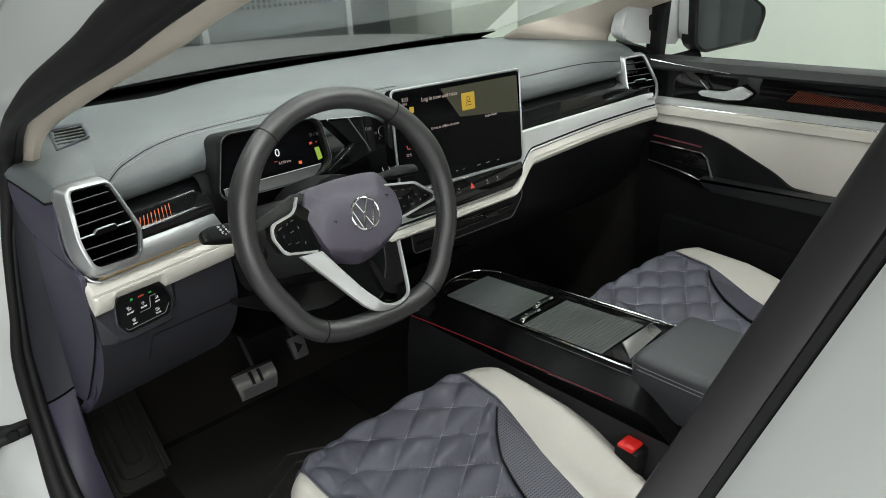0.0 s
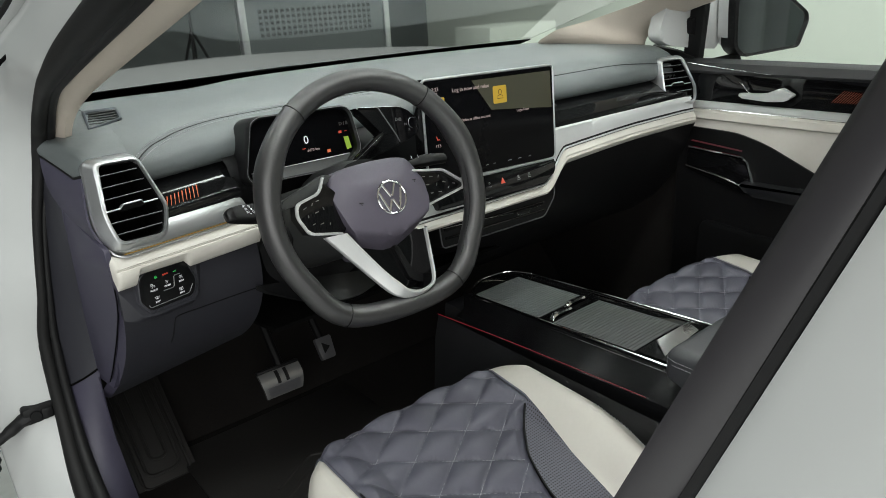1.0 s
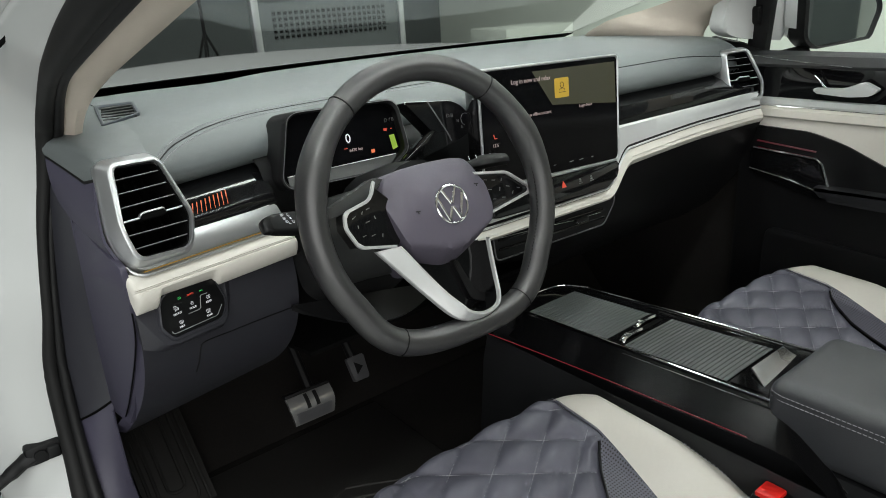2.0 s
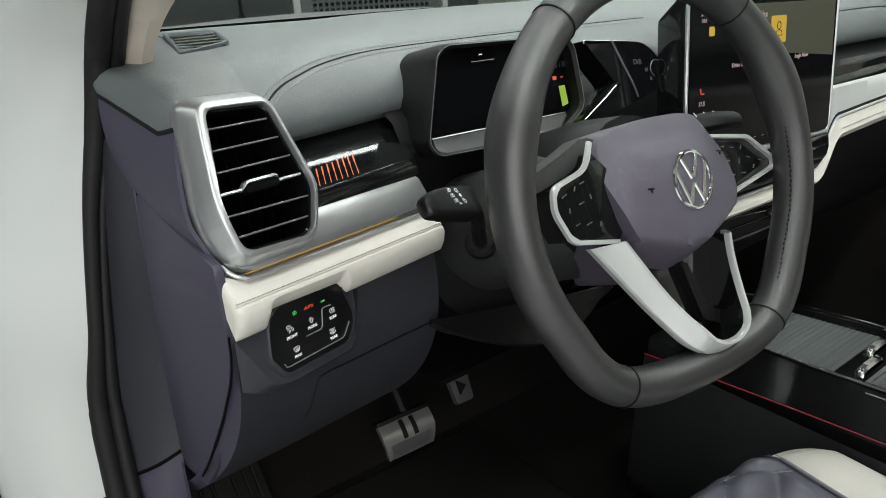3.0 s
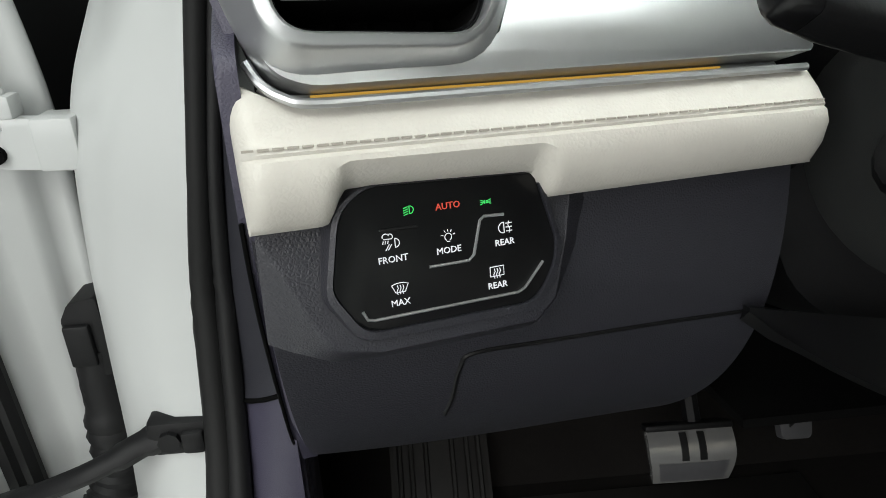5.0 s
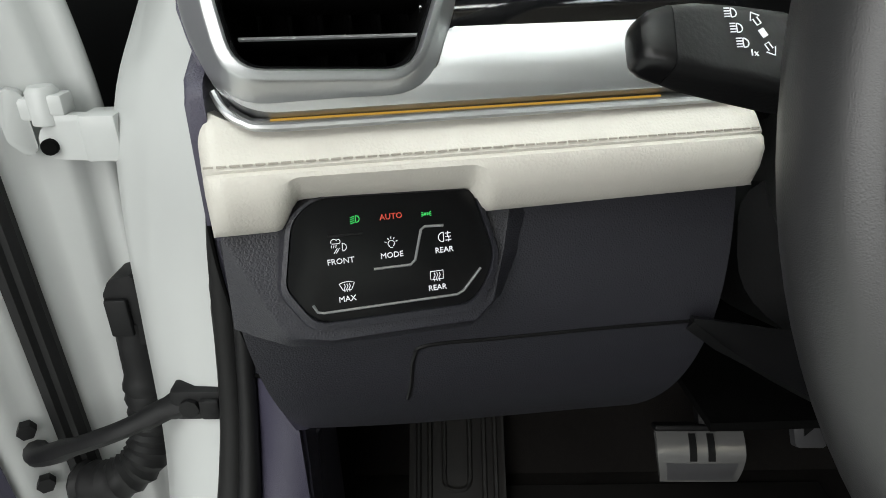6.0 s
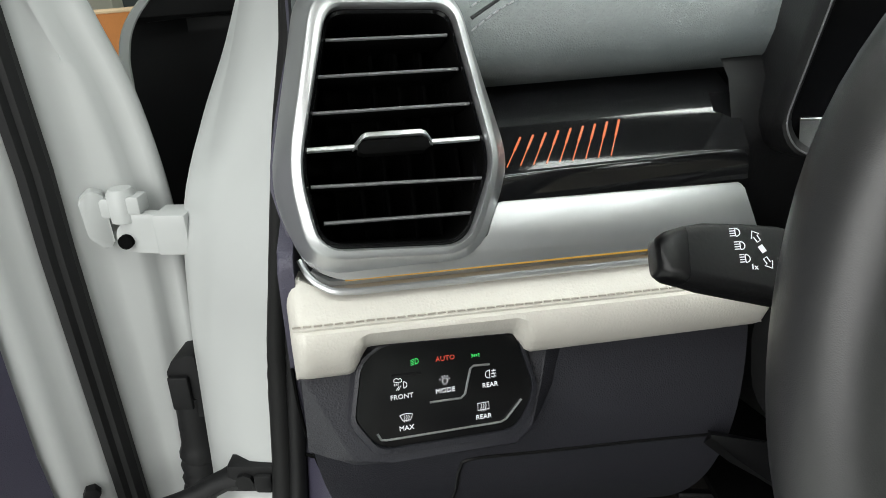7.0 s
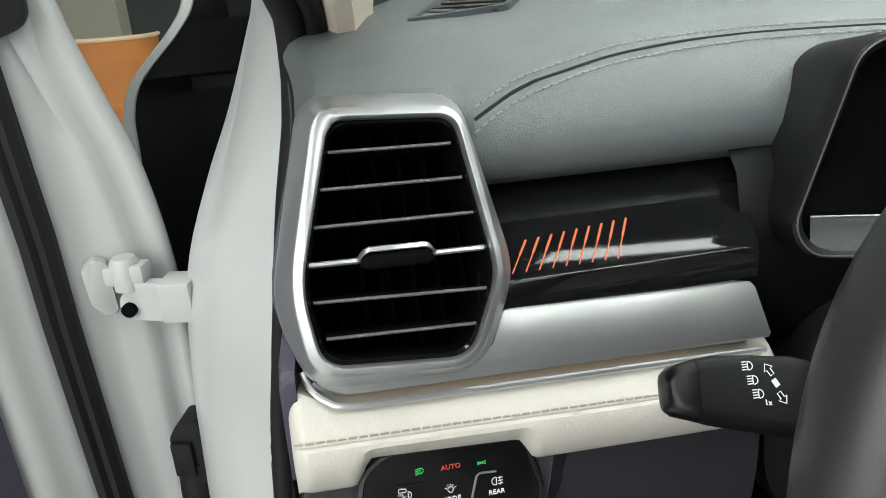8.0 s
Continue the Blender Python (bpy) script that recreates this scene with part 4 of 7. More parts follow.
def ribbon(pts, d):
    """A closed outline round an open line of points, d wide towards its left."""
    pts = [Vector(p) for p in pts]
    off = []
    for i, p in enumerate(pts):
        a = (p - pts[i - 1]).normalized() if i else (pts[1] - p).normalized()
        b = (pts[i + 1] - p).normalized() if i < len(pts) - 1 else a
        n = Vector((-(a + b).y, (a + b).x)).normalized()
        off.append(p + n * d / max(0.5, math.sqrt((1 + a.dot(b)) / 2)))
    return [(p.x, p.y) for p in pts] + [(p.x, p.y) for p in off[::-1]]


def bowed(pts, r, n=4):
    """An open line with its inner corners rounded."""
    out_ = [pts[0]]
    for a, p, b in zip(pts, pts[1:], pts[2:]):
        a, p, b = Vector(a), Vector(p), Vector(b)
        u, v = (a - p).normalized(), (b - p).normalized()
        t = min(r, 0.45 * (a - p).length, 0.45 * (b - p).length)
        for j in range(n + 1):
            k = j / n
            q = (1 - k) ** 2 * (p + u * t) + 2 * k * (1 - k) * p + k * k * (p + v * t)
            out_.append((q.x, q.y))
    return out_ + [pts[-1]]


def pod(line, turn, fill, prints):
    """Switch pod: a silver bar bent round a gloss-black field of touch switches."""
    line = bowed(line, 0.007)
    sp = part("spoke", plate(WH, ribbon(line, 0.0036 * turn), -0.0155, -0.0115, 0.0010), SPOKE, wheel, "silver framed switch pod")
    part("pod_back", plate(WH, [(x * 0.985, y * 0.985) for x, y in fill], -0.045, -0.017), BLACK, sp)
    part("switch_face", plate(WH, fill, -0.020, -0.0155, 0.0015), PIANO, sp, "gloss black switch field")
    for i, (x, y, l, a) in enumerate(prints):
        part("switch_print", moved(box(-l / 2, l / 2, -0.00055, 0.00055, 0, 0.0004), WH @ Matrix.Translation((x, y, -0.0154)) @ Matrix.Rotation(radians(a), 4, "Z")), STEEL, sp)


pod([(-0.0800, -0.0425), (-0.1300, -0.0315), (-0.1415, -0.0040), (-0.1370, 0.0150), (-0.0990, 0.0230), (-0.0880, 0.0420)], -1,
    [(-0.0760, -0.0405), (-0.1265, -0.0295), (-0.1370, -0.0040), (-0.1335, 0.0125), (-0.0960, 0.0200), (-0.0860, 0.0330), (-0.0640, 0.0100), (-0.0640, -0.0300)],
    ((-0.124, 0.006, 0.006, 20), (-0.112, 0.009, 0.004, 60), (-0.103, 0.012, 0.005, 10), (-0.122, -0.006, 0.004, 80), (-0.108, -0.003, 0.006, 10), (-0.097, 0.000, 0.004, 100), (-0.117, -0.018, 0.005, 10), (-0.105, -0.020, 0.006, 10), (-0.093, -0.023, 0.004, 70)))
pod([(0.0500, 0.0245), (0.1200, 0.0130), (0.1560, -0.0150), (0.1525, -0.0255), (0.0740, -0.0380)], -1,
    [(0.0480, 0.0210), (0.1175, 0.0105), (0.1515, -0.0150), (0.1490, -0.0225), (0.0740, -0.0350), (0.0600, -0.0100)],
    ((0.082, 0.008, 0.005, -10), (0.096, 0.005, 0.006, -10), (0.110, 0.003, 0.004, 60), (0.086, -0.006, 0.006, -10), (0.103, -0.009, 0.005, 70), (0.118, -0.008, 0.006, -20), (0.090, -0.020, 0.005, -10), (0.106, -0.021, 0.006, -10), (0.124, -0.018, 0.004, 50), (0.136, -0.014, 0.005, -20)))
part("spoke_cover", plate(WH, rounded([(-0.154, 0.012), (-0.150, 0.022), (-0.100, 0.038), (-0.075, 0.047), (-0.058, 0.040), (-0.084, 0.028), (-0.100, 0.0205), (-0.137, 0.0125)], 0.004), -0.050, -0.0300, 0.004), COLUMN, wheel, "dark grey plastic spoke cover")
# lower fork: a broad silver leg that folds into a thin one, round a gloss-black window
FORK_OUT = smooth_path([(-0.1060, -0.0400, 0), (-0.0665, -0.0940, 0), (-0.0400, -0.1295, 0), (-0.0240, -0.1480, 0), (-0.0050, -0.1600, 0), (0.0180, -0.1640, 0), (0.0400, -0.1600, 0), (0.0545, -0.1470, 0), (0.0605, -0.1100, 0), (0.0655, -0.0660, 0)], 4)
FORK_IN = smooth_path([(-0.0740, -0.0420, 0), (-0.0470, -0.0860, 0), (-0.0270, -0.1160, 0), (-0.0120, -0.1340, 0), (0.0000, -0.1475, 0), (0.0180, -0.1545, 0), (0.0360, -0.1535, 0), (0.0470, -0.1445, 0), (0.0520, -0.1100, 0), (0.0565, -0.0680, 0)], 4)
fork, wall = [], []
for p, q in zip(FORK_OUT, FORK_IN):
    k = 0.0042 / max(0.0084, (q - p).length)
    rise = 0.0135 * min(1.0, max(0.0, (-0.085 - q.y) / 0.055)) ** 1.5
    p, q = (v + rise * Vector((-0.65, 0.2, 0)) for v in (p, q))
    lines = ((p, -0.025), (p, -0.0200), (p + (q - p) * 0.06, -0.0180), (q + (p - q) * k, -0.0110), (q + (p - q) * k * 0.8, -0.0102), (q + (p - q) * k * 0.15, -0.0105), (q, -0.0118), (q, -0.0160))
    fork.append([(v.x, v.y, w + rise) for v, w in lines])
    wall.append([(q.x, q.y, -0.0160 + rise), (q.x, q.y, -0.040)])
part("lower_fork", rings(WH, fork, close=False), SPOKE, wheel, "satin silver lower fork", angle=30)
part("window_wall", rings(WH, wall, close=False), PIANO, wheel, "gloss black inner edge of the fork")
part("fork_window", plate(WH, [(-0.060, -0.055), (0.0, -0.07), (0.058, -0.066), (0.046, -0.140), (0.014, -0.150), (-0.014, -0.134)], -0.050, -0.034), PIANO, wheel, "gloss black fork window")
part("window_ridge", plate(WH, rounded([(0.002, -0.080), (0.010, -0.080), (0.026, -0.128), (0.044, -0.136), (0.040, -0.148), (0.016, -0.136)], 0.003), -0.036, -0.026, 0.003), BLACK, wheel)

# column shroud and stalks
column = thing("steering_column", (-0.334, 0.0, 0.94), "dark plastic steering column shroud", "steering column")
CM = basis((-0.334, -0.02, 0.945), (1, 0, 0), (0, math.sin(TH), math.cos(TH)))
sh = rounded([(-0.085, 0.045), (0.085, 0.045), (0.085, -0.04), (0.04, -0.085), (-0.04, -0.085), (-0.085, -0.04)], 0.03, 5)
part("shroud", rings(CM, [[(x * k, y * k - 0.004, w) for x, y in sh] for k, w in ((1.1, -0.13), (1.0, -0.04), (0.95, 0.06), (0.8, 0.085))], caps=(True, True)), COLUMN, column)
part("column_base", rings(CM, [[(x * 1.2, y * 0.8 - 0.055, w) for x, y in sh] for w in (-0.16, -0.10, -0.075)], caps=(True, True)), BLACK, column)

part("column_lip", thick(grid(lambda a, b: (-0.470 + 0.27 * a, -0.012 - 0.030 * math.sin(math.pi * min(1.0, a * 1.1)) * b, 0.846 - 0.045 * a - (0.008 + 0.036 * math.sin(math.pi * a) ** 0.8) * b + 0.006 * b * b), [i / 20 for i in range(21)], [j / 8 for j in range(9)]), 0.006), TOUCH, column, "gloss dark lower lip of the shroud")


def stalk(pts, radii, name, label):
    return part(name, tube(smooth_path(pts, 5), radii, 12, flat=0.62), BLACK, column, label)


def bent(a, b, n):
    return [a + (b - a) * i / n for i in range(n + 1)]


FACE_UP = (0, -0.75, 0.65)
SM = basis((-0.501, -0.0990, 0.9995), (1, 0.19, -0.13), (0.1, 0.65, 0.76))


def stalk_ring(u, top, low, front, back):
    """One cross-section of the stalk's head: a rounded block."""
    return [(u, v, w) for v, w in rounded([(top, back), (top, front), (low, front - 0.001), (low, back)], 0.0045, 4)]


ind = part("indicator_stalk", rings(SM, [stalk_ring(*q) for q in ((-0.0225, 0.0074, -0.0132, 0.0004, -0.0150), (-0.0150, 0.0088, -0.0150, 0.0004, -0.0160), (0.0, 0.0090, -0.0172, 0.0004, -0.0170), (0.0150, 0.0086, -0.0195, 0.0000, -0.0175), (0.0240, 0.0070, -0.0200, -0.0012, -0.0175), (0.0290, 0.0030, -0.0180, -0.0050, -0.0165))], caps=(True, True)), BLACK, column, "black indicator stalk with white print")
part("end_cap", rings(SM, [stalk_ring(*q) for q in ((-0.0325, 0.0010, -0.0090, -0.0050, -0.0110), (-0.0318, 0.0035, -0.0105, -0.0022, -0.0130), (-0.0290, 0.0056, -0.0120, -0.0004, -0.0142), (-0.0228, 0.0074, -0.0132, 0.0006, -0.0152))], caps=(True, True)), TOUCH, ind, "gloss black end cap")
spath = smooth_path([(-0.424, -0.034, 0.924), (-0.440, -0.052, 0.940), (-0.457, -0.070, 0.964), (-0.476, -0.083, 0.985)], 5)
part("stalk_neck", tube(spath, bent(0.0080, 0.0100, len(spath) - 1), 14, flat=0.8, up=FACE_UP), BLACK, ind)
part("stalk_collar", tube([(-0.417, -0.027, 0.918), (-0.424, -0.035, 0.924), (-0.426, -0.037, 0.926)], [0.017, 0.016, 0.012], 14), BLACK, ind)
for x, y in ((-0.0041, 0.0047), (-0.0028, -0.0002), (-0.0014, -0.0049)):
    bm = tube([SM @ Vector((x + 0.0017 * math.cos(a) * (1 if math.cos(a) > 0 else 0.1), y + 0.0015 * math.sin(a), 0.0005)) for a in (2 * math.pi * j / 14 for j in range(14))], 0.0002, 5, closed=True, up=FACE_UP)
    for j in range(4):
        join(bm, tube([SM @ Vector((x - 0.0005, y - 0.0013 + 0.0009 * j, 0.0005)), SM @ Vector((x - 0.0023, y - 0.0015 + 0.0009 * j, 0.0005))], 0.0002, 5))
    part("symbol", bm, WHITE_INK, ind)
for x, y, t in ((0.0036, 0.0033, 32), (0.0072, -0.0062, 212)):
    turn = SM @ Matrix.Translation((x, y, 0.0005)) @ Matrix.Rotation(radians(t), 4, "Z")
    part("arrow", tube([turn @ Vector((p, q, 0)) for p, q in ((-0.0008, -0.0020), (-0.0008, 0.0002), (-0.0019, 0.0002), (0.0, 0.0024), (0.0019, 0.0002), (0.0008, 0.0002), (0.0008, -0.0020))], 0.0002, 5, closed=True, up=FACE_UP), WHITE_INK, ind)
part("symbol", plate(SM @ Matrix.Translation((0.0055, -0.0012, 0.0004)) @ Matrix.Rotation(radians(32), 4, "Z"), [(-0.0010, -0.0014), (0.0010, -0.0014), (0.0010, 0.0014), (-0.0010, 0.0014)], 0.0, 0.0003), WHITE_INK, ind)
writing("1x", 0.0028, SM @ Matrix.Translation((0.0016, -0.0080, 0.0005)), WHITE_INK, ind)
wip = stalk([(-0.27, -0.055, 0.985), (-0.235, -0.085, 0.998), (-0.21, -0.11, 1.010), (-0.19, -0.125, 1.014), (-0.172, -0.13, 1.013)], bent(0.010, 0.012, 10) + bent(0.016, 0.013, 10), "wiper_stalk", "black wiper stalk with white print")
for i in range(4):
    part("symbol", tube([(-0.222 + 0.010 * i, -0.112 - 0.004 * i, 1.019 + 0.001 * i), (-0.219 + 0.010 * i, -0.106 - 0.004 * i, 1.0225)], 0.0004, 5), WHITE_INK, wip)

# ---- instrument display with drive selector ----
cl = thing("instrument_display", (-0.34, 0.02, 1.0), "small black driver display on the steering column", "display")
KM = basis((-0.345, 0.018, 1.05), (1, 0.0, 0.0), (0, 0.16, 1))
co = rounded([(-0.086, 0.0440), (-0.074, 0.0515), (0.084, 0.0475), (0.096, 0.036), (0.104, -0.030), (0.066, -0.054), (-0.100, -0.050), (-0.109, -0.036)], [0.008, 0.008, 0.008, 0.008, 0.012, 0.012, 0.010, 0.008], 5)
ci = [(x * 0.95 - 0.001, y * 0.92) for x, y in co]
at = lambda pts, w: [(x, y, w) for x, y in pts]
part("housing", rings(KM, [at(co, -0.05), at([(x * 1.01, y * 1.02) for x, y in co], 0.0), at(co, 0.011), at([(x * 0.985, y * 0.975) for x, y in co], 0.0125), at(ci, 0.010), at(ci, -0.004)], caps=(True, False)), BLACK, cl)
# highlight along the housing's edge, made as a thin paler tube
part("edge_highlight", tube([KM @ Vector((x * 0.985, y * 0.975, 0.0122)) for x, y in co], 0.0005, 5, closed=True), SLATE_EDGE, cl)
cf = part("display_face", plate(KM, ci, -0.012, -0.003), SCREEN_OFF, cl)
part("display_lip", rings(KM, [[(-0.0985, -0.0465, 0.0105), (0.064, -0.0500, 0.0105), (0.080, -0.044, 0.0105)], [(-0.0935, -0.0330, -0.0028), (0.066, -0.0335, -0.0028), (0.086, -0.0330, -0.0028)]], close=False), COLUMN, cl, "matt grey sloping lower lip")
part("lip_line", tube([KM @ Vector(p) for p in ((-0.0935, -0.0326, -0.0024), (0.086, -0.0326, -0.0024))], 0.0005, 5), STEEL, cl)
writing("0", 0.019, KM @ Matrix.Translation((0.010, 0.002, -0.0025)), WHITE_INK, cf)
writing("D / B", 0.0080, KM @ Matrix.Translation((0.084, 0.018, -0.0025)), STEEL, cf)
writing("6470 km", 0.0065, KM @ Matrix.Translation((0.020, -0.015, -0.0025)), PINK_UI, cf)
for x, y, w, h, m in ((0.075, 0.005, 0.0055, 0.004, RED_INK), (0.086, 0.005, 0.004, 0.001, RED_INK), (0.004, -0.011, 0.006, 0.001, RED_INK), (0.048, -0.022, 0.006, 0.005, ORANGE), (-0.02, 0.033, 0.03, 0.0006, PINK_UI), (-0.022, 0.039, 0.004, 0.0012, WHITE_INK)):
    part("display_mark", moved(box(-w / 2, w / 2, -h / 2, h / 2, 0, 0.0004), KM @ Matrix.Translation((x, y, -0.003))), m, cf)
part("battery_symbol", plate(KM @ Matrix.Translation((0.086, -0.014, -0.003)), [(-0.006, 0.010), (0.003, 0.010), (0.006, -0.010), (-0.003, -0.012)], 0, 0.0005), GREEN_UI, cf)
GM = basis((-0.195, 0.0, 1.05), (1, -0.12, -0.10), (0.05, 0.2, 1))
go = rounded([(-0.052, 0.0360), (0.030, 0.0365), (0.046, 0.0300), (0.081, 0.0000), (0.046, -0.0200), (0.012, -0.0330), (-0.066, -0.0600), (-0.080, -0.0570), (-0.030, -0.0290), (-0.004, -0.0130), (-0.010, -0.0060)], [0.004, 0.008, 0.008, 0.004, 0.006, 0.01, 0.003, 0.003, 0.01, 0.008, 0.008], 4)
sel = part("drive_selector", plate(GM, go, -0.030, 0.006, 0.004), PIANO, cl, "gloss black drive selector")
# steel tube in place of the gloss highlight on the selector's edge
part("edge_highlight", tube([GM @ Vector((x, y, 0.0045)) for x, y in go[:12]], 0.0007, 5), STEEL, sel)
part("selector_lever", plate(GM, rounded([(-0.026, -0.014), (-0.008, -0.005), (-0.004, -0.011), (-0.030, -0.034), (-0.066, -0.054), (-0.072, -0.052)], 0.003), 0.004, 0.013, 0.003), PIANO, sel, "gloss black shift lever")
# the lever's highlight is modelled as a chrome line
part("lever_line", tube([GM @ Vector(p) for p in ((-0.062, -0.0490, 0.0132), (-0.030, -0.0250, 0.0132), (-0.014, -0.0120, 0.0132))], 0.0008, 5), CHROME, sel, "chrome line for the highlight on the lever")
part("selector_groove", tube([GM @ Vector(p) for p in ((-0.012, 0.0365, 0.006), (0.020, -0.012, 0.0062), (0.026, -0.024, 0.006))], 0.0012, 6), SLATE_EDGE, sel)
writing("D/B", 0.0080, GM @ Matrix.Translation((0.026, 0.0140, 0.0062)), STEEL, sel)
writing("N", 0.0060, GM @ Matrix.Translation((0.040, 0.0055, 0.0062)), STEEL, sel)
writing("R", 0.0060, GM @ Matrix.Translation((0.047, -0.0040, 0.0062)), STEEL, sel)
part("dial_ring", tube([GM @ Vector((0.054 + 0.008 * math.cos(a), 0.008 + 0.009 * math.sin(a), 0.0062)) for a in (radians(60 + 200 * i / 18) for i in range(19))], 0.0005, 5), STEEL, sel)

# ---- centre touchscreen ----
ts = thing("touchscreen", (0.01, -0.02, 0.9), "large centre touchscreen with silver edge showing a login page", "touchscreen")
LS = radians(5)
TM = basis((0.010, -0.062, 1.035), (1, 0, -0.025), (0, math.sin(LS), math.cos(LS)))
so = rounded([(-0.163, 0.091), (0.163, 0.091), (0.160, -0.092), (-0.166, -0.088)], [0.010, 0.010, 0.012, 0.012], 5)
part("case", rings(TM, [at([(x * 0.9, y * 0.8) for x, y in so], -0.05), at(so, -0.016), at(so, -0.004), at([(x * 0.995, y * 0.992) for x, y in so], -0.001)], caps=(True, True)), PIANO, ts)
part("silver_edge", tube([TM @ Vector((x * 0.994, y * 0.99, -0.001)) for x, y in so], 0.0024, 8, closed=True), SILVER, ts)
sf = part("display_face", plate(TM, [(x * 0.972, y * 0.955) for x, y in so], -0.002, 0.0008), SCREEN_OFF, ts)
part("lit_area", plate(TM, [(-0.051, 0.080), (0.152, 0.080), (0.153, 0.010), (0.110, 0.014), (0.066, 0.018), (-0.008, 0.024)], 0.0006, 0.0011), OLIVE_UI, sf, "olive glowing part of the page")
part("login_tile", plate(TM, rounded([(-0.0015, 0.065), (0.0322, 0.065), (0.0322, 0.0335), (-0.0015, 0.0335)], 0.003), 0.001, 0.0016), YELLOW_UI, sf)
bm = tube([TM @ Vector((0.0155 + 0.0040 * math.cos(a), 0.0535 + 0.0045 * math.sin(a), 0.0018)) for a in (2 * math.pi * i / 16 for i in range(16))], 0.0005, 5, closed=True)
join(bm, tube([TM @ Vector(p) for p in ((0.0080, 0.0420, 0.0018), (0.0100, 0.0470, 0.0018), (0.0155, 0.0485, 0.0018), (0.0210, 0.0470, 0.0018), (0.0230, 0.0420, 0.0018))], 0.0005, 5, closed=True))
part("login_symbol", bm, BLACK, sf)
writing("Log in now and relax", 0.0103, TM @ Matrix.Translation((-0.098, 0.0675, 0.0013)), PINK_UI, sf, align="LEFT")
writing("Drive as offline account", 0.0072, TM @ Matrix.Translation((-0.081, 0.0140, 0.0013)), PINK_UI, sf, align="LEFT")
writing("Login Now", 0.0072, TM @ Matrix.Translation((0.056, 0.0150, 0.0016)), PINK_UI, sf, align="LEFT")
writing("3:23", 0.0090, TM @ Matrix.Translation((-0.135, 0.0725, 0.0013)), PINK_UI, sf)
writing("24.0", 0.0058, TM @ Matrix.Translation((-0.136, 0.0650, 0.0013)), PINK_UI, sf)
writing("17.5", 0.0072, TM @ Matrix.Translation((-0.138, -0.0230, 0.0013)), PINK_UI, sf)
part("notice", plate(TM, rounded([(-0.1265, 0.0585), (-0.1165, 0.0585), (-0.1165, 0.0485), (-0.1265, 0.0485)], 0.002), 0.001, 0.0015), YELLOW_UI, sf)
part("seat_symbol", tube([TM @ Vector((-0.141, -0.006, 0.0012)), TM @ Vector((-0.139, -0.012, 0.0012)), TM @ Vector((-0.134, -0.012, 0.0012))], 0.0009, 5), RED_INK, sf)
# touch sliders along the lower edge
for x, w in ((-0.062, 0.010), (-0.030, 0.005), (-0.012, 0.005), (0.026, 0.010), (0.052, 0.009), (0.082, 0.006)):
    part("touch_mark", tube([TM @ Vector((x, -0.0745 - 0.01 * x, 0.0012)), TM @ Vector((x + w, -0.0740 - 0.01 * x, 0.0012))], 0.0006, 5), STEEL, sf)
BMX = basis((0.0, -0.078, 0.925), (1, 0, -0.025), (0, math.sin(radians(16)), math.cos(radians(16))))
bar = part("button_bar", plate(BMX, rounded([(-0.15, 0.020), (0.160, 0.020), (0.155, -0.006), (0.115, -0.024), (-0.15, -0.022)], 0.006), -0.04, 0.001, 0.002), PIANO, ts, "gloss black button bar with hazard switch")
part("chrome_line", tube([BMX @ Vector((-0.15, 0.021, 0.001)), BMX @ Vector((0.155, 0.021, 0.001))], 0.0022, 8), SILVER, ts)
tri = plate(BMX @ Matrix.Translation((0.010, 0.002, 0.001)), [(-0.0055, -0.0050), (0.0055, -0.0050), (0, 0.0060)], 0, 0.0012)
part("hazard_triangle", tri, RED_INK, bar)
for x, twin in ((-0.024, 0), (0.052, 1), (0.081, 1)):
    symbol = tube([BMX @ Vector((x + 0.0016 * math.cos(a), 0.0035 + 0.0016 * math.sin(a), 0.0012)) for a in (2 * math.pi * i / 12 for i in range(12))], 0.0005, 5, closed=True)
    join(symbol, tube([BMX @ Vector((x - 0.0038, -0.0030, 0.0012)), BMX @ Vector((x + 0.0038, -0.0030, 0.0012))], 0.0007, 5))
    if twin:
        join(symbol, tube([BMX @ Vector((x - 0.0028, 0.0002, 0.0012)), BMX @ Vector((x + 0.0028, 0.0002, 0.0012))], 0.0006, 5))
    part("button_symbol", symbol, STEEL, bar)

# low centre vents beneath the screen
cv = thing("centre_vent", (0.04, 0.0, 0.82), "black centre air outlet with thin metal lines", "air vent")
CVM = basis((0.045, -0.043, 0.845), (1, 0, -0.03), (0, 0.2, 1))
outline = rounded([(-0.160, 0.032), (0.159, 0.034), (0.156, 0.006), (0.118, -0.030), (-0.160, -0.033)], 0.010, 5)
part("housing", plate(CVM, outline, -0.05, -0.006, 0.003), BLACK, cv)
part("rim", tube([CVM @ Vector((x, y, -0.005)) for x, y in outline], 0.0014, 6, closed=True), SLATE_EDGE, cv, "dull dark rim")
for k in range(3):
    part("slat", moved(box(-0.150, 0.120, -0.0022, 0.0022, -0.02, -0.003, 0.001), CVM @ Matrix.Translation((0, 0.016 - 0.016 * k, 0))), PIANO, cv)
part("metal_line", tube([CVM @ Vector(p) for p in ((-0.160, 0.0052, 0), (-0.046, 0.0010, 0), (0.030, -0.0045, 0))], 0.0009, 6), CHROME, cv, "thin bright metal line")
part("metal_line", tube([CVM @ Vector(p) for p in ((0.069, -0.0045, 0), (0.106, -0.0045, 0))], 0.0009, 6), CHROME, cv, "thin bright metal line")
part("vent_tab", plate(CVM, rounded([(0.034, -0.0035), (0.068, -0.0035), (0.066, -0.0110), (0.037, -0.0110)], 0.002), -0.002, 0.003, 0.001), TOUCH, cv, "black slider tab")
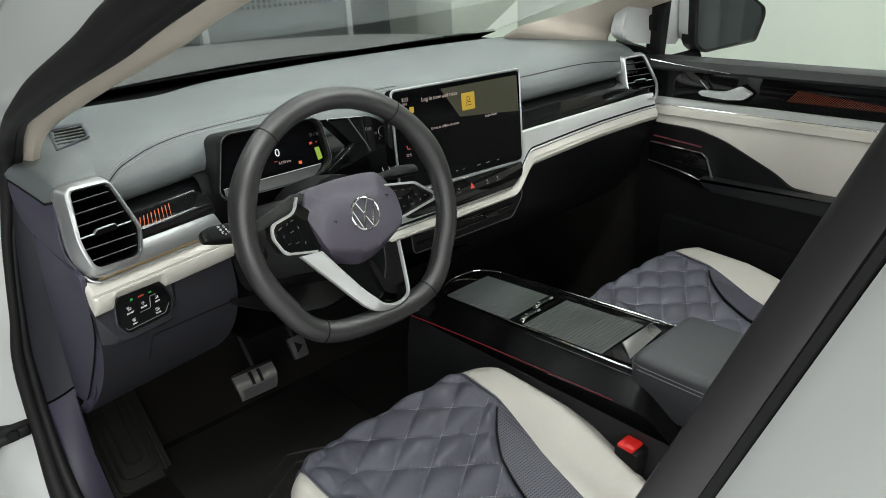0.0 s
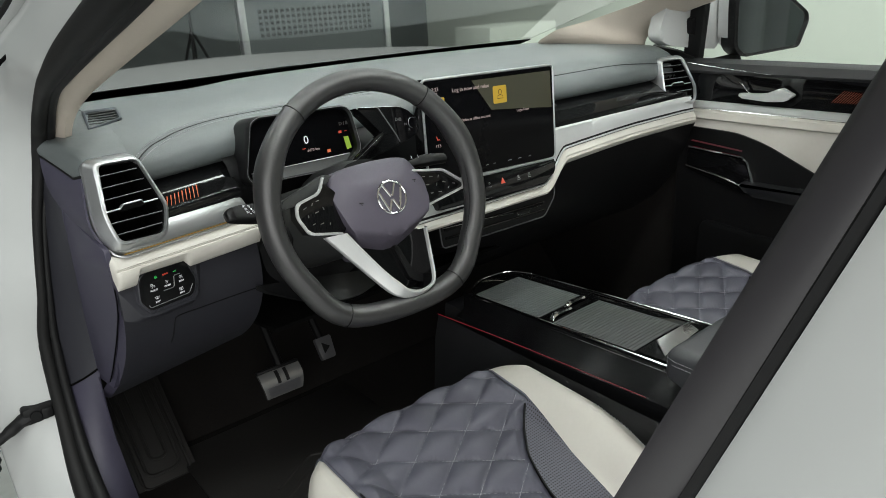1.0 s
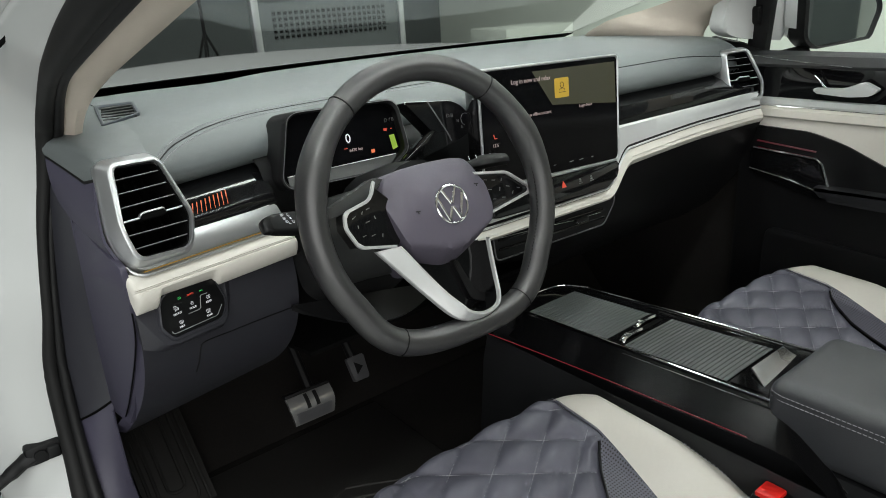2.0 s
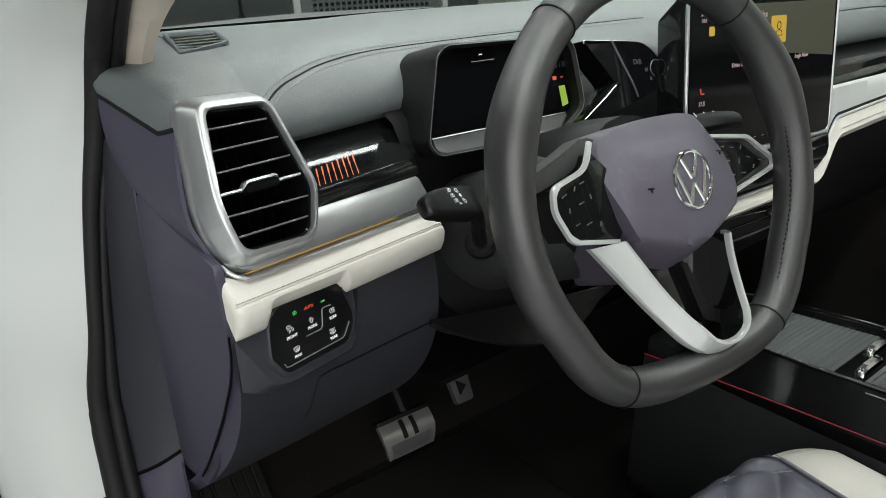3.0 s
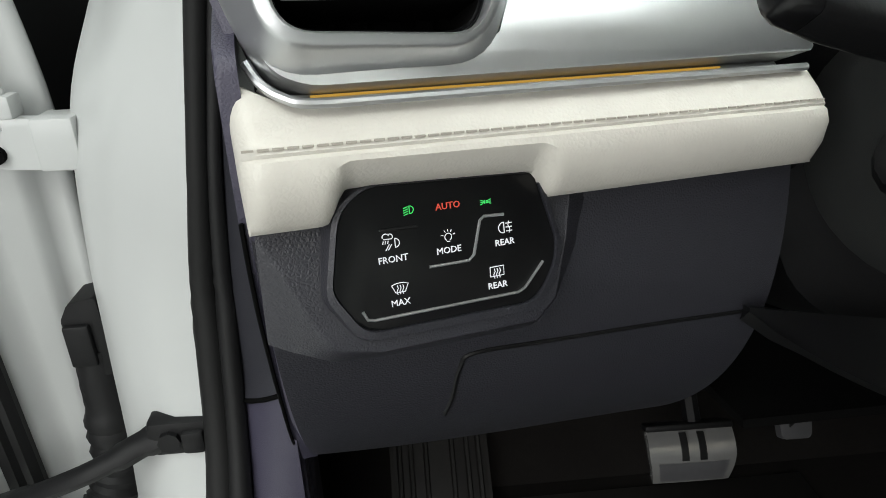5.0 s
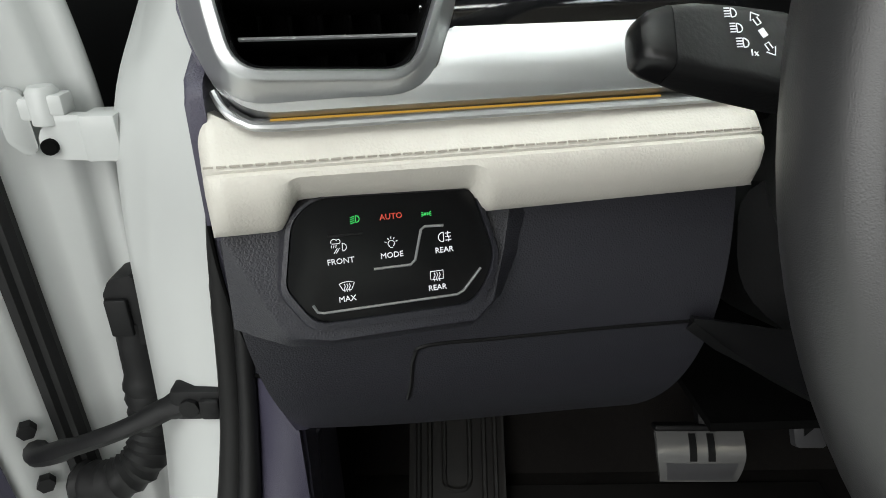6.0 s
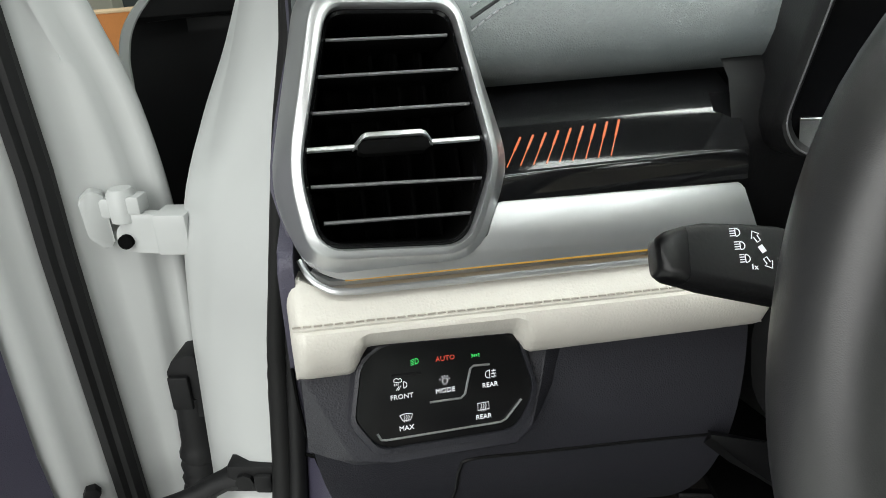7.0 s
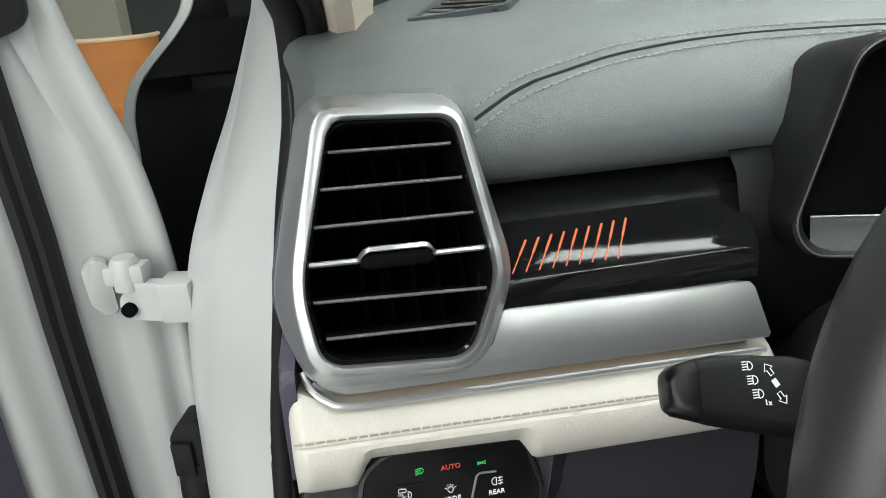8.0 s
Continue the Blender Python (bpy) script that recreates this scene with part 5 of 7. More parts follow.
part("tab_edge", tube([CVM @ Vector(p) for p in ((0.034, -0.0062, 0.003), (0.038, -0.0112, 0.003), (0.066, -0.0112, 0.003), (0.069, -0.0055, 0.003))], 0.0008, 6), CHROME, cv, "bright lower edge of the tab")

# ---- centre console ----
con = thing("centre_console", (0.03, -0.3, 0.42), "black gloss centre console with chrome rails and ribbed roller lids", "console")
CO = basis((0.034, -0.3, 0.705), (1, 0, 0), (0, 1, -0.06))
out = rounded([(-0.077, -0.19), (0.094, -0.165), (0.093, 0.24), (0.076, 0.312), (0.000, 0.322), (-0.068, 0.278)], [0.004, 0.004, 0.03, 0.03, 0.04, 0.02], 6)
part("top_frame", plate(CO, out, -0.03, 0.0, 0.004), PIANO, con)
part("body", rings(None, [[(0.034 + sx * x, y, z) for x, y in ((1, -0.80), (1, 0.04), (-1, 0.04), (-1, -0.80))] for sx, z in ((0.084, 0.655), (0.092, 0.60), (0.11, 0.40))], caps=(True, True)), SILL, con)
part("gloss_flank", rings(None, [[(-0.030, 0.005, 0.684), (-0.050, -0.02, 0.664), (-0.070, -0.02, 0.652)], [(-0.036, -0.10, 0.692), (-0.058, -0.10, 0.670), (-0.084, -0.10, 0.658)], [(-0.041, -0.30, 0.7035), (-0.064, -0.30, 0.683), (-0.088, -0.30, 0.668)], [(-0.044, -0.49, 0.7145), (-0.066, -0.50, 0.697), (-0.090, -0.51, 0.682)], [(-0.046, -0.52, 0.700), (-0.066, -0.53, 0.688), (-0.090, -0.54, 0.680)], [(-0.050, -0.58, 0.650), (-0.068, -0.60, 0.640), (-0.090, -0.62, 0.630)]], close=False), FLANK, con, "gloss black flank")
RAIL_L = bowed([(-0.077, -0.19), (-0.068, 0.272), (-0.045, 0.300), (0.000, 0.322), (0.070, 0.314), (0.090, 0.260)], 0.03, 5)
RAIL_R = [(0.090, 0.260), (0.0935, 0.15), (0.094, 0.0), (0.094, -0.165)]
rail_end = [(-0.077, -0.19, 0.001), (-0.0785, -0.205, -0.006), (-0.080, -0.225, -0.026), (-0.082, -0.262, -0.064), (-0.084, -0.285, -0.082)]
part("chrome_rail", tube([CO @ Vector((x, y, 0.0022)) for x, y in RAIL_L], 0.0021, 8), CHROME, con, "thin chrome rail")
part("chrome_rail", tube(smooth_path([CO @ Vector(p) for p in rail_end], 5), 0.0030, 8), CHROME, con, "chrome rail end running down the flank")
part("chrome_rail", tube([CO @ Vector((x, y, 0.001)) for x, y in RAIL_R], 0.0017, 8), CHROME, con, "thin chrome rail")
part("chrome_rail", tube([CO @ Vector(p) for p in ((0.0865, 0.10, 0.0012), (0.0860, 0.0, 0.0012), (0.0850, -0.120, 0.0012))], 0.0012, 6), CHROME, con, "second thin chrome rail")
part("chrome_rail", tube([CO @ Vector(p) for p in ((-0.0790, 0.05, -0.0045), (-0.0805, -0.05, -0.0045), (-0.0835, -0.19, -0.0045))], 0.0011, 6), CHROME, con, "second thin chrome rail")


def roller(y0, y1, x0, x1):
    n = int(abs(y1 - y0) / 0.0072)
    prof = []
    for i in range(n):
        y = y0 + (y1 - y0) * i / n
        h = (y1 - y0) / n
        prof += [(y, 0.0), (y + h * 0.12, 0.0012), (y + h * 0.8, 0.0012), (y + h * 0.92, 0.0)]
    return moved(grid(lambda x, k: (x, prof[k][0], prof[k][1] + 0.0012 + 0.001 * (1 - (x / 0.07) ** 2)), [x0, x0 * 0.5 + x1 * 0.5, x1], range(len(prof))), CO)


part("roller_lid", roller(0.092, 0.268, -0.067, 0.058), ROLLER, con, "grey ribbed roller lid")
part("roller_lid", roller(-0.115, 0.058, -0.067, 0.062), ROLLER, con, "grey ribbed roller lid")
for x, y in ((0.0245, 0.0815), (-0.0315, 0.0670)):
    pull = part("lid_pull", rings(CO, [[(x + u, y - 0.0050, h), (x + u, y - 0.0030, h + 0.0032), (x + u, y + 0.0030, h + 0.0036), (x + u, y + 0.0055, h)] for u, h in ((-0.0285, 0.0008), (-0.0265, 0.0040), (-0.0220, 0.0072), (-0.0100, 0.0085), (0.0100, 0.0085), (0.0220, 0.0072), (0.0265, 0.0040), (0.0285, 0.0008))], caps=(True, True)), CHROME, con, "chrome finger pull")
    # shade beside the pull, put in as a thin dull black plate
    part("pull_shadow", plate(CO, rounded([(x - 0.027, y - 0.016), (x + 0.028, y - 0.014), (x + 0.028, y - 0.005), (x - 0.027, y - 0.005)], 0.003), 0.0005, 0.0026), VOID, pull, "black plate for the shade beside the pull")
part("pull_recess", plate(CO, rounded([(-0.067, 0.060), (0.062, 0.058), (0.058, 0.092), (-0.067, 0.092)], 0.004), 0.0, 0.0016), PIANO, con)
part("tray_frame", plate(CO, rounded([(-0.064, -0.180), (0.080, -0.160), (0.082, -0.118), (-0.064, -0.118)], 0.004), 0.0, 0.0020), PIANO, con)
part("tray_glass", rings(CO, [[(-0.050 + d, -0.160 + d, 0.001 + h), (0.062 - d, -0.150 + d, 0.001 + h), (0.068 - d, -0.126 - d, 0.0065 + h), (-0.022 + d, -0.126 - d, 0.0065 + h)] for d, h in ((0.0, 0.0), (0.0, 0.0015), (0.001, 0.0022))], caps=(True, True)), STEEL, con, "bright slanted tray edge")
part("light_line", tube(smooth_path([(-0.088, 0.02, 0.650), (-0.090, -0.20, 0.668), (-0.092, -0.48, 0.685)], 6), 0.0007, 6), CRIMSON, con, "thin crimson light line")
part("side_pad", rings(None, [[(x, y, z) for y in (-0.62, -0.35, 0.02)] for x, z in ((-0.086, 0.648), (-0.098, 0.60), (-0.112, 0.45))], close=False), SILL, con)
arm = thing("armrest", (0.05, -0.6, 0.62), "grey padded leather armrest with double stitching", "armrest")
part("pad", box(-0.054, 0.130, -0.86, -0.478, 0.655, 0.754, 0.020, 4), ARMREST, arm)
for z in (0.738, 0.731):
    part("stitching", stitches([(-0.0548, -0.84, z), (-0.0548, -0.50, z), (-0.049, -0.484, z), (-0.034, -0.4788, z), (0.11, -0.4788, z)], 0.006, 0.004, 0.0006), THREAD, arm)


# ---- seats ----
def seat(cx, side, name, label):
    st = thing(name, (cx, -0.45, 0.40), label, "car seat", "front seats")
    half = 0.234

    def skin(s, t):
        """s across -1..1, t along from the front roll (0) to the back (1)."""
        if t < 0.12:
            a = t / 0.12 * math.pi / 2
            y, z = -0.215 + 0.050 * math.cos(a), 0.598 + 0.050 * math.sin(a) - 0.10 * (1 - t / 0.12) ** 2
        else:
            k = (t - 0.12) / 0.88
            y, z = -0.215 - 0.48 * k, 0.648 - 0.100 * k
        b = max(0.0, (abs(s) - 0.55) / 0.45)
        z += 0.030 * math.sin(min(1, b * 1.6) * math.pi / 2) * min(1.0, t / 0.35) - 0.10 * max(0.0, b - 0.70) ** 1.3 / 0.30 ** 0.3
        y -= 0.085 * abs(s) ** 5 * max(0.0, 1 - t * 0.7)
        if s > 0.5:
            s -= (s - 0.5) * 0.40 * min(1.0, max(0.0, (t - 0.46) / 0.4))
        return Vector((cx + half * s, y, z))

    # quilting: a skew lattice of diamonds
    ax, ay, bx, by = 0.0475, -0.0310, 0.0552, 0.0351
    det = ax * by - bx * ay
    ox, oy = (0.0354, -0.2324) if side < 0 else (-0.042, -0.184)
    over = lambda t: -0.215 + 0.060 * (1 - t / 0.12) * math.pi / 2

    def lattice(x, y):
        x, y = x - ox, y - oy
        return (x * by - y * bx) / det, (y * ax - x * ay) / det

    def quilt(s, t):
        p = skin(s, t)
        i, j = lattice(p.x - cx, over(t) if t < 0.12 else p.y)
        puff = (abs(math.sin(math.pi * i)) * abs(math.sin(math.pi * j))) ** 0.5
        puff *= min(1.0, half * max(0.0, min(s + inner(t, -1), inner(t) - s)) / 0.018)
        lean = max(0.0, 1 - t / 0.12)
        return p + Vector((0, 0.005 * lean, 0.0125 * (1 - 0.6 * lean))) * puff

    def cream_in(t, sg=1):
        if sg < 0:
            return 0.80
        return 0.645 if t < 0.27 else 0.645 - 0.42 * (t - 0.27)


    def inner(t, sg=1):
        """Where the quilting ends: along the bolster, then curving in round the perforated inset."""
        edge = cream_in(t, sg) - 0.004
        if sg < 0 or t < 0.30:
            return edge
        return min(edge, ramp(t, [(0.27, 0.64), (0.30, 0.59), (0.3675, 0.435), (0.441, 0.300), (0.507, 0.235), (0.564, 0.190), (1.0, 0.06)]))

    n, k = 120, 130
    ts_ = [0.02 + 0.98 * j / k for j in range(k + 1)]
    part("quilted_centre", grid(lambda s, t: quilt(-inner(t, -1) + (inner(t) + inner(t, -1)) * s, t), [i / n for i in range(n + 1)], ts_), SEAT, st, "diamond-quilted slate leather centre", angle=80)
    for sg in (-1, 1):
        part("bolster", grid(lambda s, t: skin(sg * (cream_in(t, sg) + (1 - cream_in(t, sg)) * s), t), [i / 14 for i in range(15)], [j / 40 for j in range(41)]), CREAM, st, "cream leather side bolster", angle=80)
        part("inset", grid(lambda s, t: skin(sg * (inner(t, sg) + (cream_in(t, sg) - inner(t, sg)) * s), t) + Vector((0, 0, 0.0055)), [i / 8 for i in range(9)], ts_[::3]), PERF, st, "perforated slate inset", angle=80)
        part("piping", tube([skin(sg * cream_in(j / 40, sg), j / 40) + Vector((0, 0, 0.002)) for j in range(1, 41)], 0.0016, 6), SEAT, st)
        part("inset_seam", tube([skin(sg * inner(j / 60, sg), j / 60) + Vector((0, 0, 0.0062)) for j in range(18, 58)], 0.0018, 6), BLACK, st)
        part("edge_stitching", stitches([skin(sg * 0.97, j / 40) + Vector((0, 0, 0.001)) for j in range(6, 41)], 0.0065, 0.004, 0.0007), THREAD, st)
        part("side_panel", grid(lambda z, t: (skin(sg, t) * (1 - z) + Vector((cx + sg * (half - 0.01), skin(sg, t).y, 0.42)) * z), [0, 0.3, 1], [j / 20 for j in range(21)]), BLACK, st)
    # seam threads of the quilt
    bm = bmesh.new()
    for fam in (0, 1):
        du, dv = ((bx, by), (ax, ay))[fam]
        su, sv = ((ax, ay), (bx, by))[fam]
        for q in range(-12, 13):
            runs, line = [], []
            for i in range(-120, 121):
                x, y = ox + q * su + du * i / 10, oy + q * sv + dv * i / 10
                t = 0.12 + 0.88 * (-0.215 - y) / 0.48 if y < -0.215 else 0.12 * (1 - (y + 0.215) / (0.030 * math.pi))
                u = x / half
                if 0.02 < t < 0.99 and -inner(t, -1) + 0.01 < u < inner(t) - 0.01:
                    line.append(skin(u, t) + Vector((0, 0.0006 if t < 0.12 else -0.0005, 0.0022)))
                elif line:
                    runs.append(line)
                    line = []
            for line in runs + [line]:
                if len(line) > 1:
                    join(bm, stitches(line, 0.0050, 0.0036, 0.00055))
    part("stitching", bm, THREAD, st, "pale grey quilting thread")
    return st


seat(-0.321, -1, "driver_seat", "quilted slate and cream leather driver seat cushion")
seat(0.388, 1, "passenger_seat", "quilted slate and cream leather passenger seat cushion")
buckle = thing("seat_belt_buckle", (-0.106, -0.530, 0.52), "black seat belt buckle with red release button", "seat belt buckle")
part("housing", box(-0.124, -0.088, -0.548, -0.506, 0.52, 0.632, 0.006), BLACK, buckle)
part("release_button", box(-0.121, -0.091, -0.538, -0.510, 0.628, 0.637, 0.003), RED, buckle, "red release button")

# ---- footwell ----
setting("car_floor", box(-0.74, 0.74, -1.3, 0.75, 0.33, 0.36), CARPET, "black carpeted car floor", "floor")
setting("firewall", thick(grid(lambda x, k: (x, (0.40, 0.52, 0.60)[k], (0.35, 0.48, 0.80)[k]), [-0.74, 0, 0.74], range(3)), 0.02), CARPET, "black carpeted footwell front", "firewall")
mt = thing("floor_mat", (-0.4, 0.1, 0.36), "black rubber floor mat with raised chevrons", "floor mat")
part("sheet", box(-0.56, -0.14, -0.25, 0.36, 0.361, 0.369, 0.003), MAT, mt)
for i in range(7):
    for sg in (-1, 1):
        y = -0.06 + 0.035 * i
        part("rib", tube([(-0.35, y, 0.369), (-0.35 + sg * 0.045, y - 0.022, 0.369), (-0.35 + sg * 0.10, y - 0.055, 0.369)], [0.005, 0.006, 0.004], 8, flat=0.6), MAT, mt, "raised chevron")
rest = thing("footrest", (-0.60, 0.35, 0.36), "black rubber footrest plate with raised loops", "footrest")
FR = basis((-0.60, 0.38, 0.44), (1, 0, 0), (0, 0.75, 0.66))
part("plate", plate(FR, rounded([(-0.06, -0.16), (0.06, -0.16), (0.06, 0.16), (-0.06, 0.16)], 0.02), -0.02, 0.0, 0.004), MAT, rest)
for w, low in ((0.048, -0.125), (0.034, -0.100), (0.016, -0.070)):
    part("rib", tube([FR @ Vector((x, y, 0.0)) for x, y in bowed([(-w, 0.14), (-w, low), (w, low), (w, 0.14)], 0.02, 5)], 0.0035, 6), MAT, rest, "raised loop")
brake = thing("brake_pedal", (-0.318, 0.29, 0.47), "steel brake pedal with two pause bars", "pedal")
BP = basis((-0.327, 0.294, 0.477), (1, 0, -0.02), (0, 0.42, 0.9)) @ Matrix.Diagonal((0.92, 0.57, 1, 1))


def pedal_face(x, y):
    """The pad bows towards the driver."""
    return 0.016 * (1 - (y / 0.062) ** 2) - 0.0015 * (x / 0.05) ** 2


part("pad", thick(moved(grid(lambda x, y: (x * (1.0 - 0.12 * max(0.0, -y / 0.056)), y, pedal_face(x, y)), [-0.053 + 0.106 * i / 16 for i in range(17)], [-0.054 + 0.104 * j / 14 for j in range(15)]), BP), 0.010), PEDAL, brake, "bowed satin steel pad")
part("rubber_top", moved(box(-0.054, 0.054, 0.047, 0.060, -0.010, 0.008, 0.003), BP), RUBBER, brake, "black rubber upper edge")
for x in (-0.011, 0.011):
    part("slot", thick(moved(grid(lambda u, y: (u, y, pedal_face(u, y) + 0.0006), [x - 0.0042, x, x + 0.0042], [-0.006 + 0.050 * j / 8 for j in range(9)]), BP), -0.0012), RUBBER, brake, "black pause slot")
# darker field laid over the lower part of the pad
part("lower_dark_field", thick(moved(grid(lambda u, y: (u * (1.0 - 0.12 * max(0.0, -y / 0.056)), y, pedal_face(u, y) + 0.0006), [-0.044 + 0.088 * i / 8 for i in range(9)], [-0.049 + 0.038 * j / 6 for j in range(7)]), BP), -0.0012), SLATE_EDGE, brake, "dark lower field")
part("arm", tube(smooth_path([(-0.318, 0.31, 0.50), (-0.315, 0.40, 0.62), (-0.31, 0.42, 0.74)], 4), 0.010, 8), BLACK, brake)
gas = thing("accelerator_pedal", (-0.205, 0.30, 0.47), "steel accelerator pedal with a play mark", "pedal")
AP = basis((-0.198, 0.31, 0.498), (1, 0, -0.02), (0, 0.5, 0.86)) @ Matrix.Diagonal((0.8, 0.75, 1, 1))
part("pad", plate(AP, rounded([(-0.026, 0.040), (0.026, 0.040), (0.022, -0.030), (-0.022, -0.030)], 0.006), -0.012, 0.0, 0.003), SLATE_EDGE, gas)
part("play_mark", plate(AP, [(-0.010, 0.024), (0.012, 0.006), (-0.010, -0.012)], 0.0, 0.002), BLACK, gas)
part("arm", tube([(-0.198, 0.325, 0.50), (-0.20, 0.42, 0.62)], 0.010, 8), BLACK, gas)

# ---- body shell and doors ----
# driver door opening: white pillar face, rubber seal, beige pillar trim
SEAL_OUT = [(-0.78, -0.40, 0.47), (-0.782, -0.10, 0.50), (-0.78, 0.05, 0.58), (-0.772, 0.105, 0.68), (-0.766, 0.122, 0.80), (-0.752, 0.110, 0.88), (-0.742, 0.108, 0.94), (-0.731, 0.106, 1.0), (-0.717, 0.102, 1.06), (-0.709, 0.085, 1.11), (-0.708, 0.065, 1.13), (-0.707, 0.03, 1.155), (-0.7095, -0.03, 1.18), (-0.7115, -0.09, 1.20), (-0.708, -0.19, 1.235), (-0.700, -0.345, 1.28), (-0.693, -0.468, 1.32), (-0.665, -0.85, 1.43)]
SEAL_IN = [(-0.740, -0.40, 0.48), (-0.742, -0.10, 0.53), (-0.746, 0.04, 0.60), (-0.745, 0.095, 0.69), (-0.740, 0.115, 0.80), (-0.733, 0.110, 0.88), (-0.724, 0.110, 0.94), (-0.712, 0.108, 1.0), (-0.693, 0.102, 1.06), (-0.682, 0.085, 1.11), (-0.681, 0.065, 1.13), (-0.681, 0.03, 1.155), (-0.683, -0.03, 1.18), (-0.680, -0.09, 1.20), (-0.667, -0.19, 1.235), (-0.655, -0.345, 1.28), (-0.645, -0.468, 1.32), (-0.615, -0.85, 1.43)]
so_, si_ = smooth_path(SEAL_OUT, 6), smooth_path(SEAL_IN, 6)
seal = thing("door_seal", (-0.76, 0.1, 0.5), "black rubber seal round the driver door opening", "door seal")
part("flange", rings(None, [[p + Vector((0.004, 0.012, 0)), p * 0.5 + q * 0.5 + Vector((0.0, 0.012, 0)), q + Vector((0, 0.004, 0))] for p, q in zip(so_, si_)], close=False), RUBBER, seal)
seal_w = [(q - p).length for p, q in zip(so_, si_)]
part("bulb", tube([p + (q - p) * 0.27 for p, q in zip(so_, si_)], [0.345 * w for w in seal_w], 12), SEAL_GREY, seal, "dull grey-black outer bulb")
part("lip", tube([p + (q - p) * 0.78 for p, q in zip(so_, si_)], [0.24 * w for w in seal_w], 12), RUBBER, seal, "black inner lip")
shell = thing("car_body", (0, 0.6, 0.3), "glossy white car body with black trim", "car body")
NECK = [(-0.85, 0.10, 0.50), (-0.852, 0.15, 0.62), (-0.853, 0.168, 0.74), (-0.853, 0.178, 0.82), (-0.852, 0.205, 0.91), (-0.850, 0.27, 0.97), (-0.836, 0.32, 1.03), (-0.812, 0.36, 1.12), (-0.75, 0.26, 1.19), (-0.715, 0.14, 1.25), (-0.695, 0.03, 1.29), (-0.675, -0.28, 1.39), (-0.65, -0.70, 1.47)]
inner = smooth_path([(-0.778, -0.03, 0.50), (-0.776, 0.075, 0.62), (-0.769, 0.115, 0.74), (-0.762, 0.118, 0.82), (-0.746, 0.107, 0.91), (-0.739, 0.106, 0.97), (-0.724, 0.104, 1.03), (-0.7095, 0.090, 1.10), (-0.707, 0.03, 1.155), (-0.7115, -0.09, 1.20), (-0.708, -0.19, 1.235), (-0.694, -0.45, 1.315), (-0.665, -0.85, 1.43)], 5)
outer = smooth_path(NECK, 5)


def on_seal(z):
    """The outer line of the seal at a height."""
    for p, q in zip(so_, so_[1:]):
        if p.z <= z <= q.z:
            return p + (q - p) * ((z - p.z) / (q.z - p.z))
    return so_[-1]


inner = [on_seal(p.z) + Vector((0.003, 0.002, 0)) for p in inner]
bm = bmesh.new()
rows = []
for a, b in zip(inner, outer):
    d = b - a
    rows.append([bm.verts.new(q) for q in (a + Vector((0.02, 0.03, 0)), a, a + d * 0.25 + Vector((-0.006, -0.010, 0)), a + d * 0.6 + Vector((-0.006, -0.010, 0)), b + Vector((0.012, -0.010, 0)), b + Vector((0.003, -0.001, 0)), b + Vector((0, 0.008, 0)), b + Vector((0.004, 0.05, 0)), b + Vector((0.03, 0.14, 0)))])
for a, b in zip(rows, rows[1:]):
    for i in range(len(a) - 1):
        bm.faces.new((a[i], a[i + 1], b[i + 1], b[i]))
part("front_pillar", bm, PAINT, shell, "white painted door pillar", angle=60)
part("pillar_gap", tube([(-0.756, 0.06, 1.180), (-0.728, 0.05, 1.2135), (-0.690, 0.03, 1.2475), (-0.650, -0.02, 1.292), (-0.62, -0.10, 1.335)], 0.0026, 6), VOID, shell, "dark gap line of the pillar panel")
part("pillar_gasket", tube([p + Vector((0.004, 0.004, 0.006)) for p in outer[38:]], 0.006, 8), RUBBER, shell, "black gasket along the windscreen")
# front wing edge with its black liner, seen through the door gap
WING = smooth_path([(-0.95, 0.34, 0.60), (-0.95, 0.34, 0.90), (-0.947, 0.34, 0.985), (-0.944, 0.34, 1.02), (-0.929, 0.34, 1.052), (-0.885, 0.34, 1.095), (-0.866, 0.34, 1.122), (-0.862, 0.34, 1.16), (-0.87, 0.36, 1.20)], 6)
part("wing_edge", rings(None, [[p + Vector(o) for o in ((0.006, 0.004, 0), (0.006, 0, 0), (-0.002, -0.002, 0), (-0.006, 0.004, 0), (-0.012, 0.05, 0), (-0.02, 0.5, 0.0))] for p in WING], close=False), PAINT, shell, "white edge of the front wing", angle=60)
part("wing_liner", rings(None, [[p + Vector((0.004, 0.006, 0)), Vector((-0.90 if p.z < 1.05 else -0.85, 0.40, p.z)), Vector((-0.80, 0.43, p.z))] for p in WING], close=False), BLACK, shell, "matt black plastic wing liner")
trim_l = thing("pillar_trim", (-0.65, 0.0, 1.12), "beige cloth windscreen pillar trim", "pillar trim", "pillar trims")


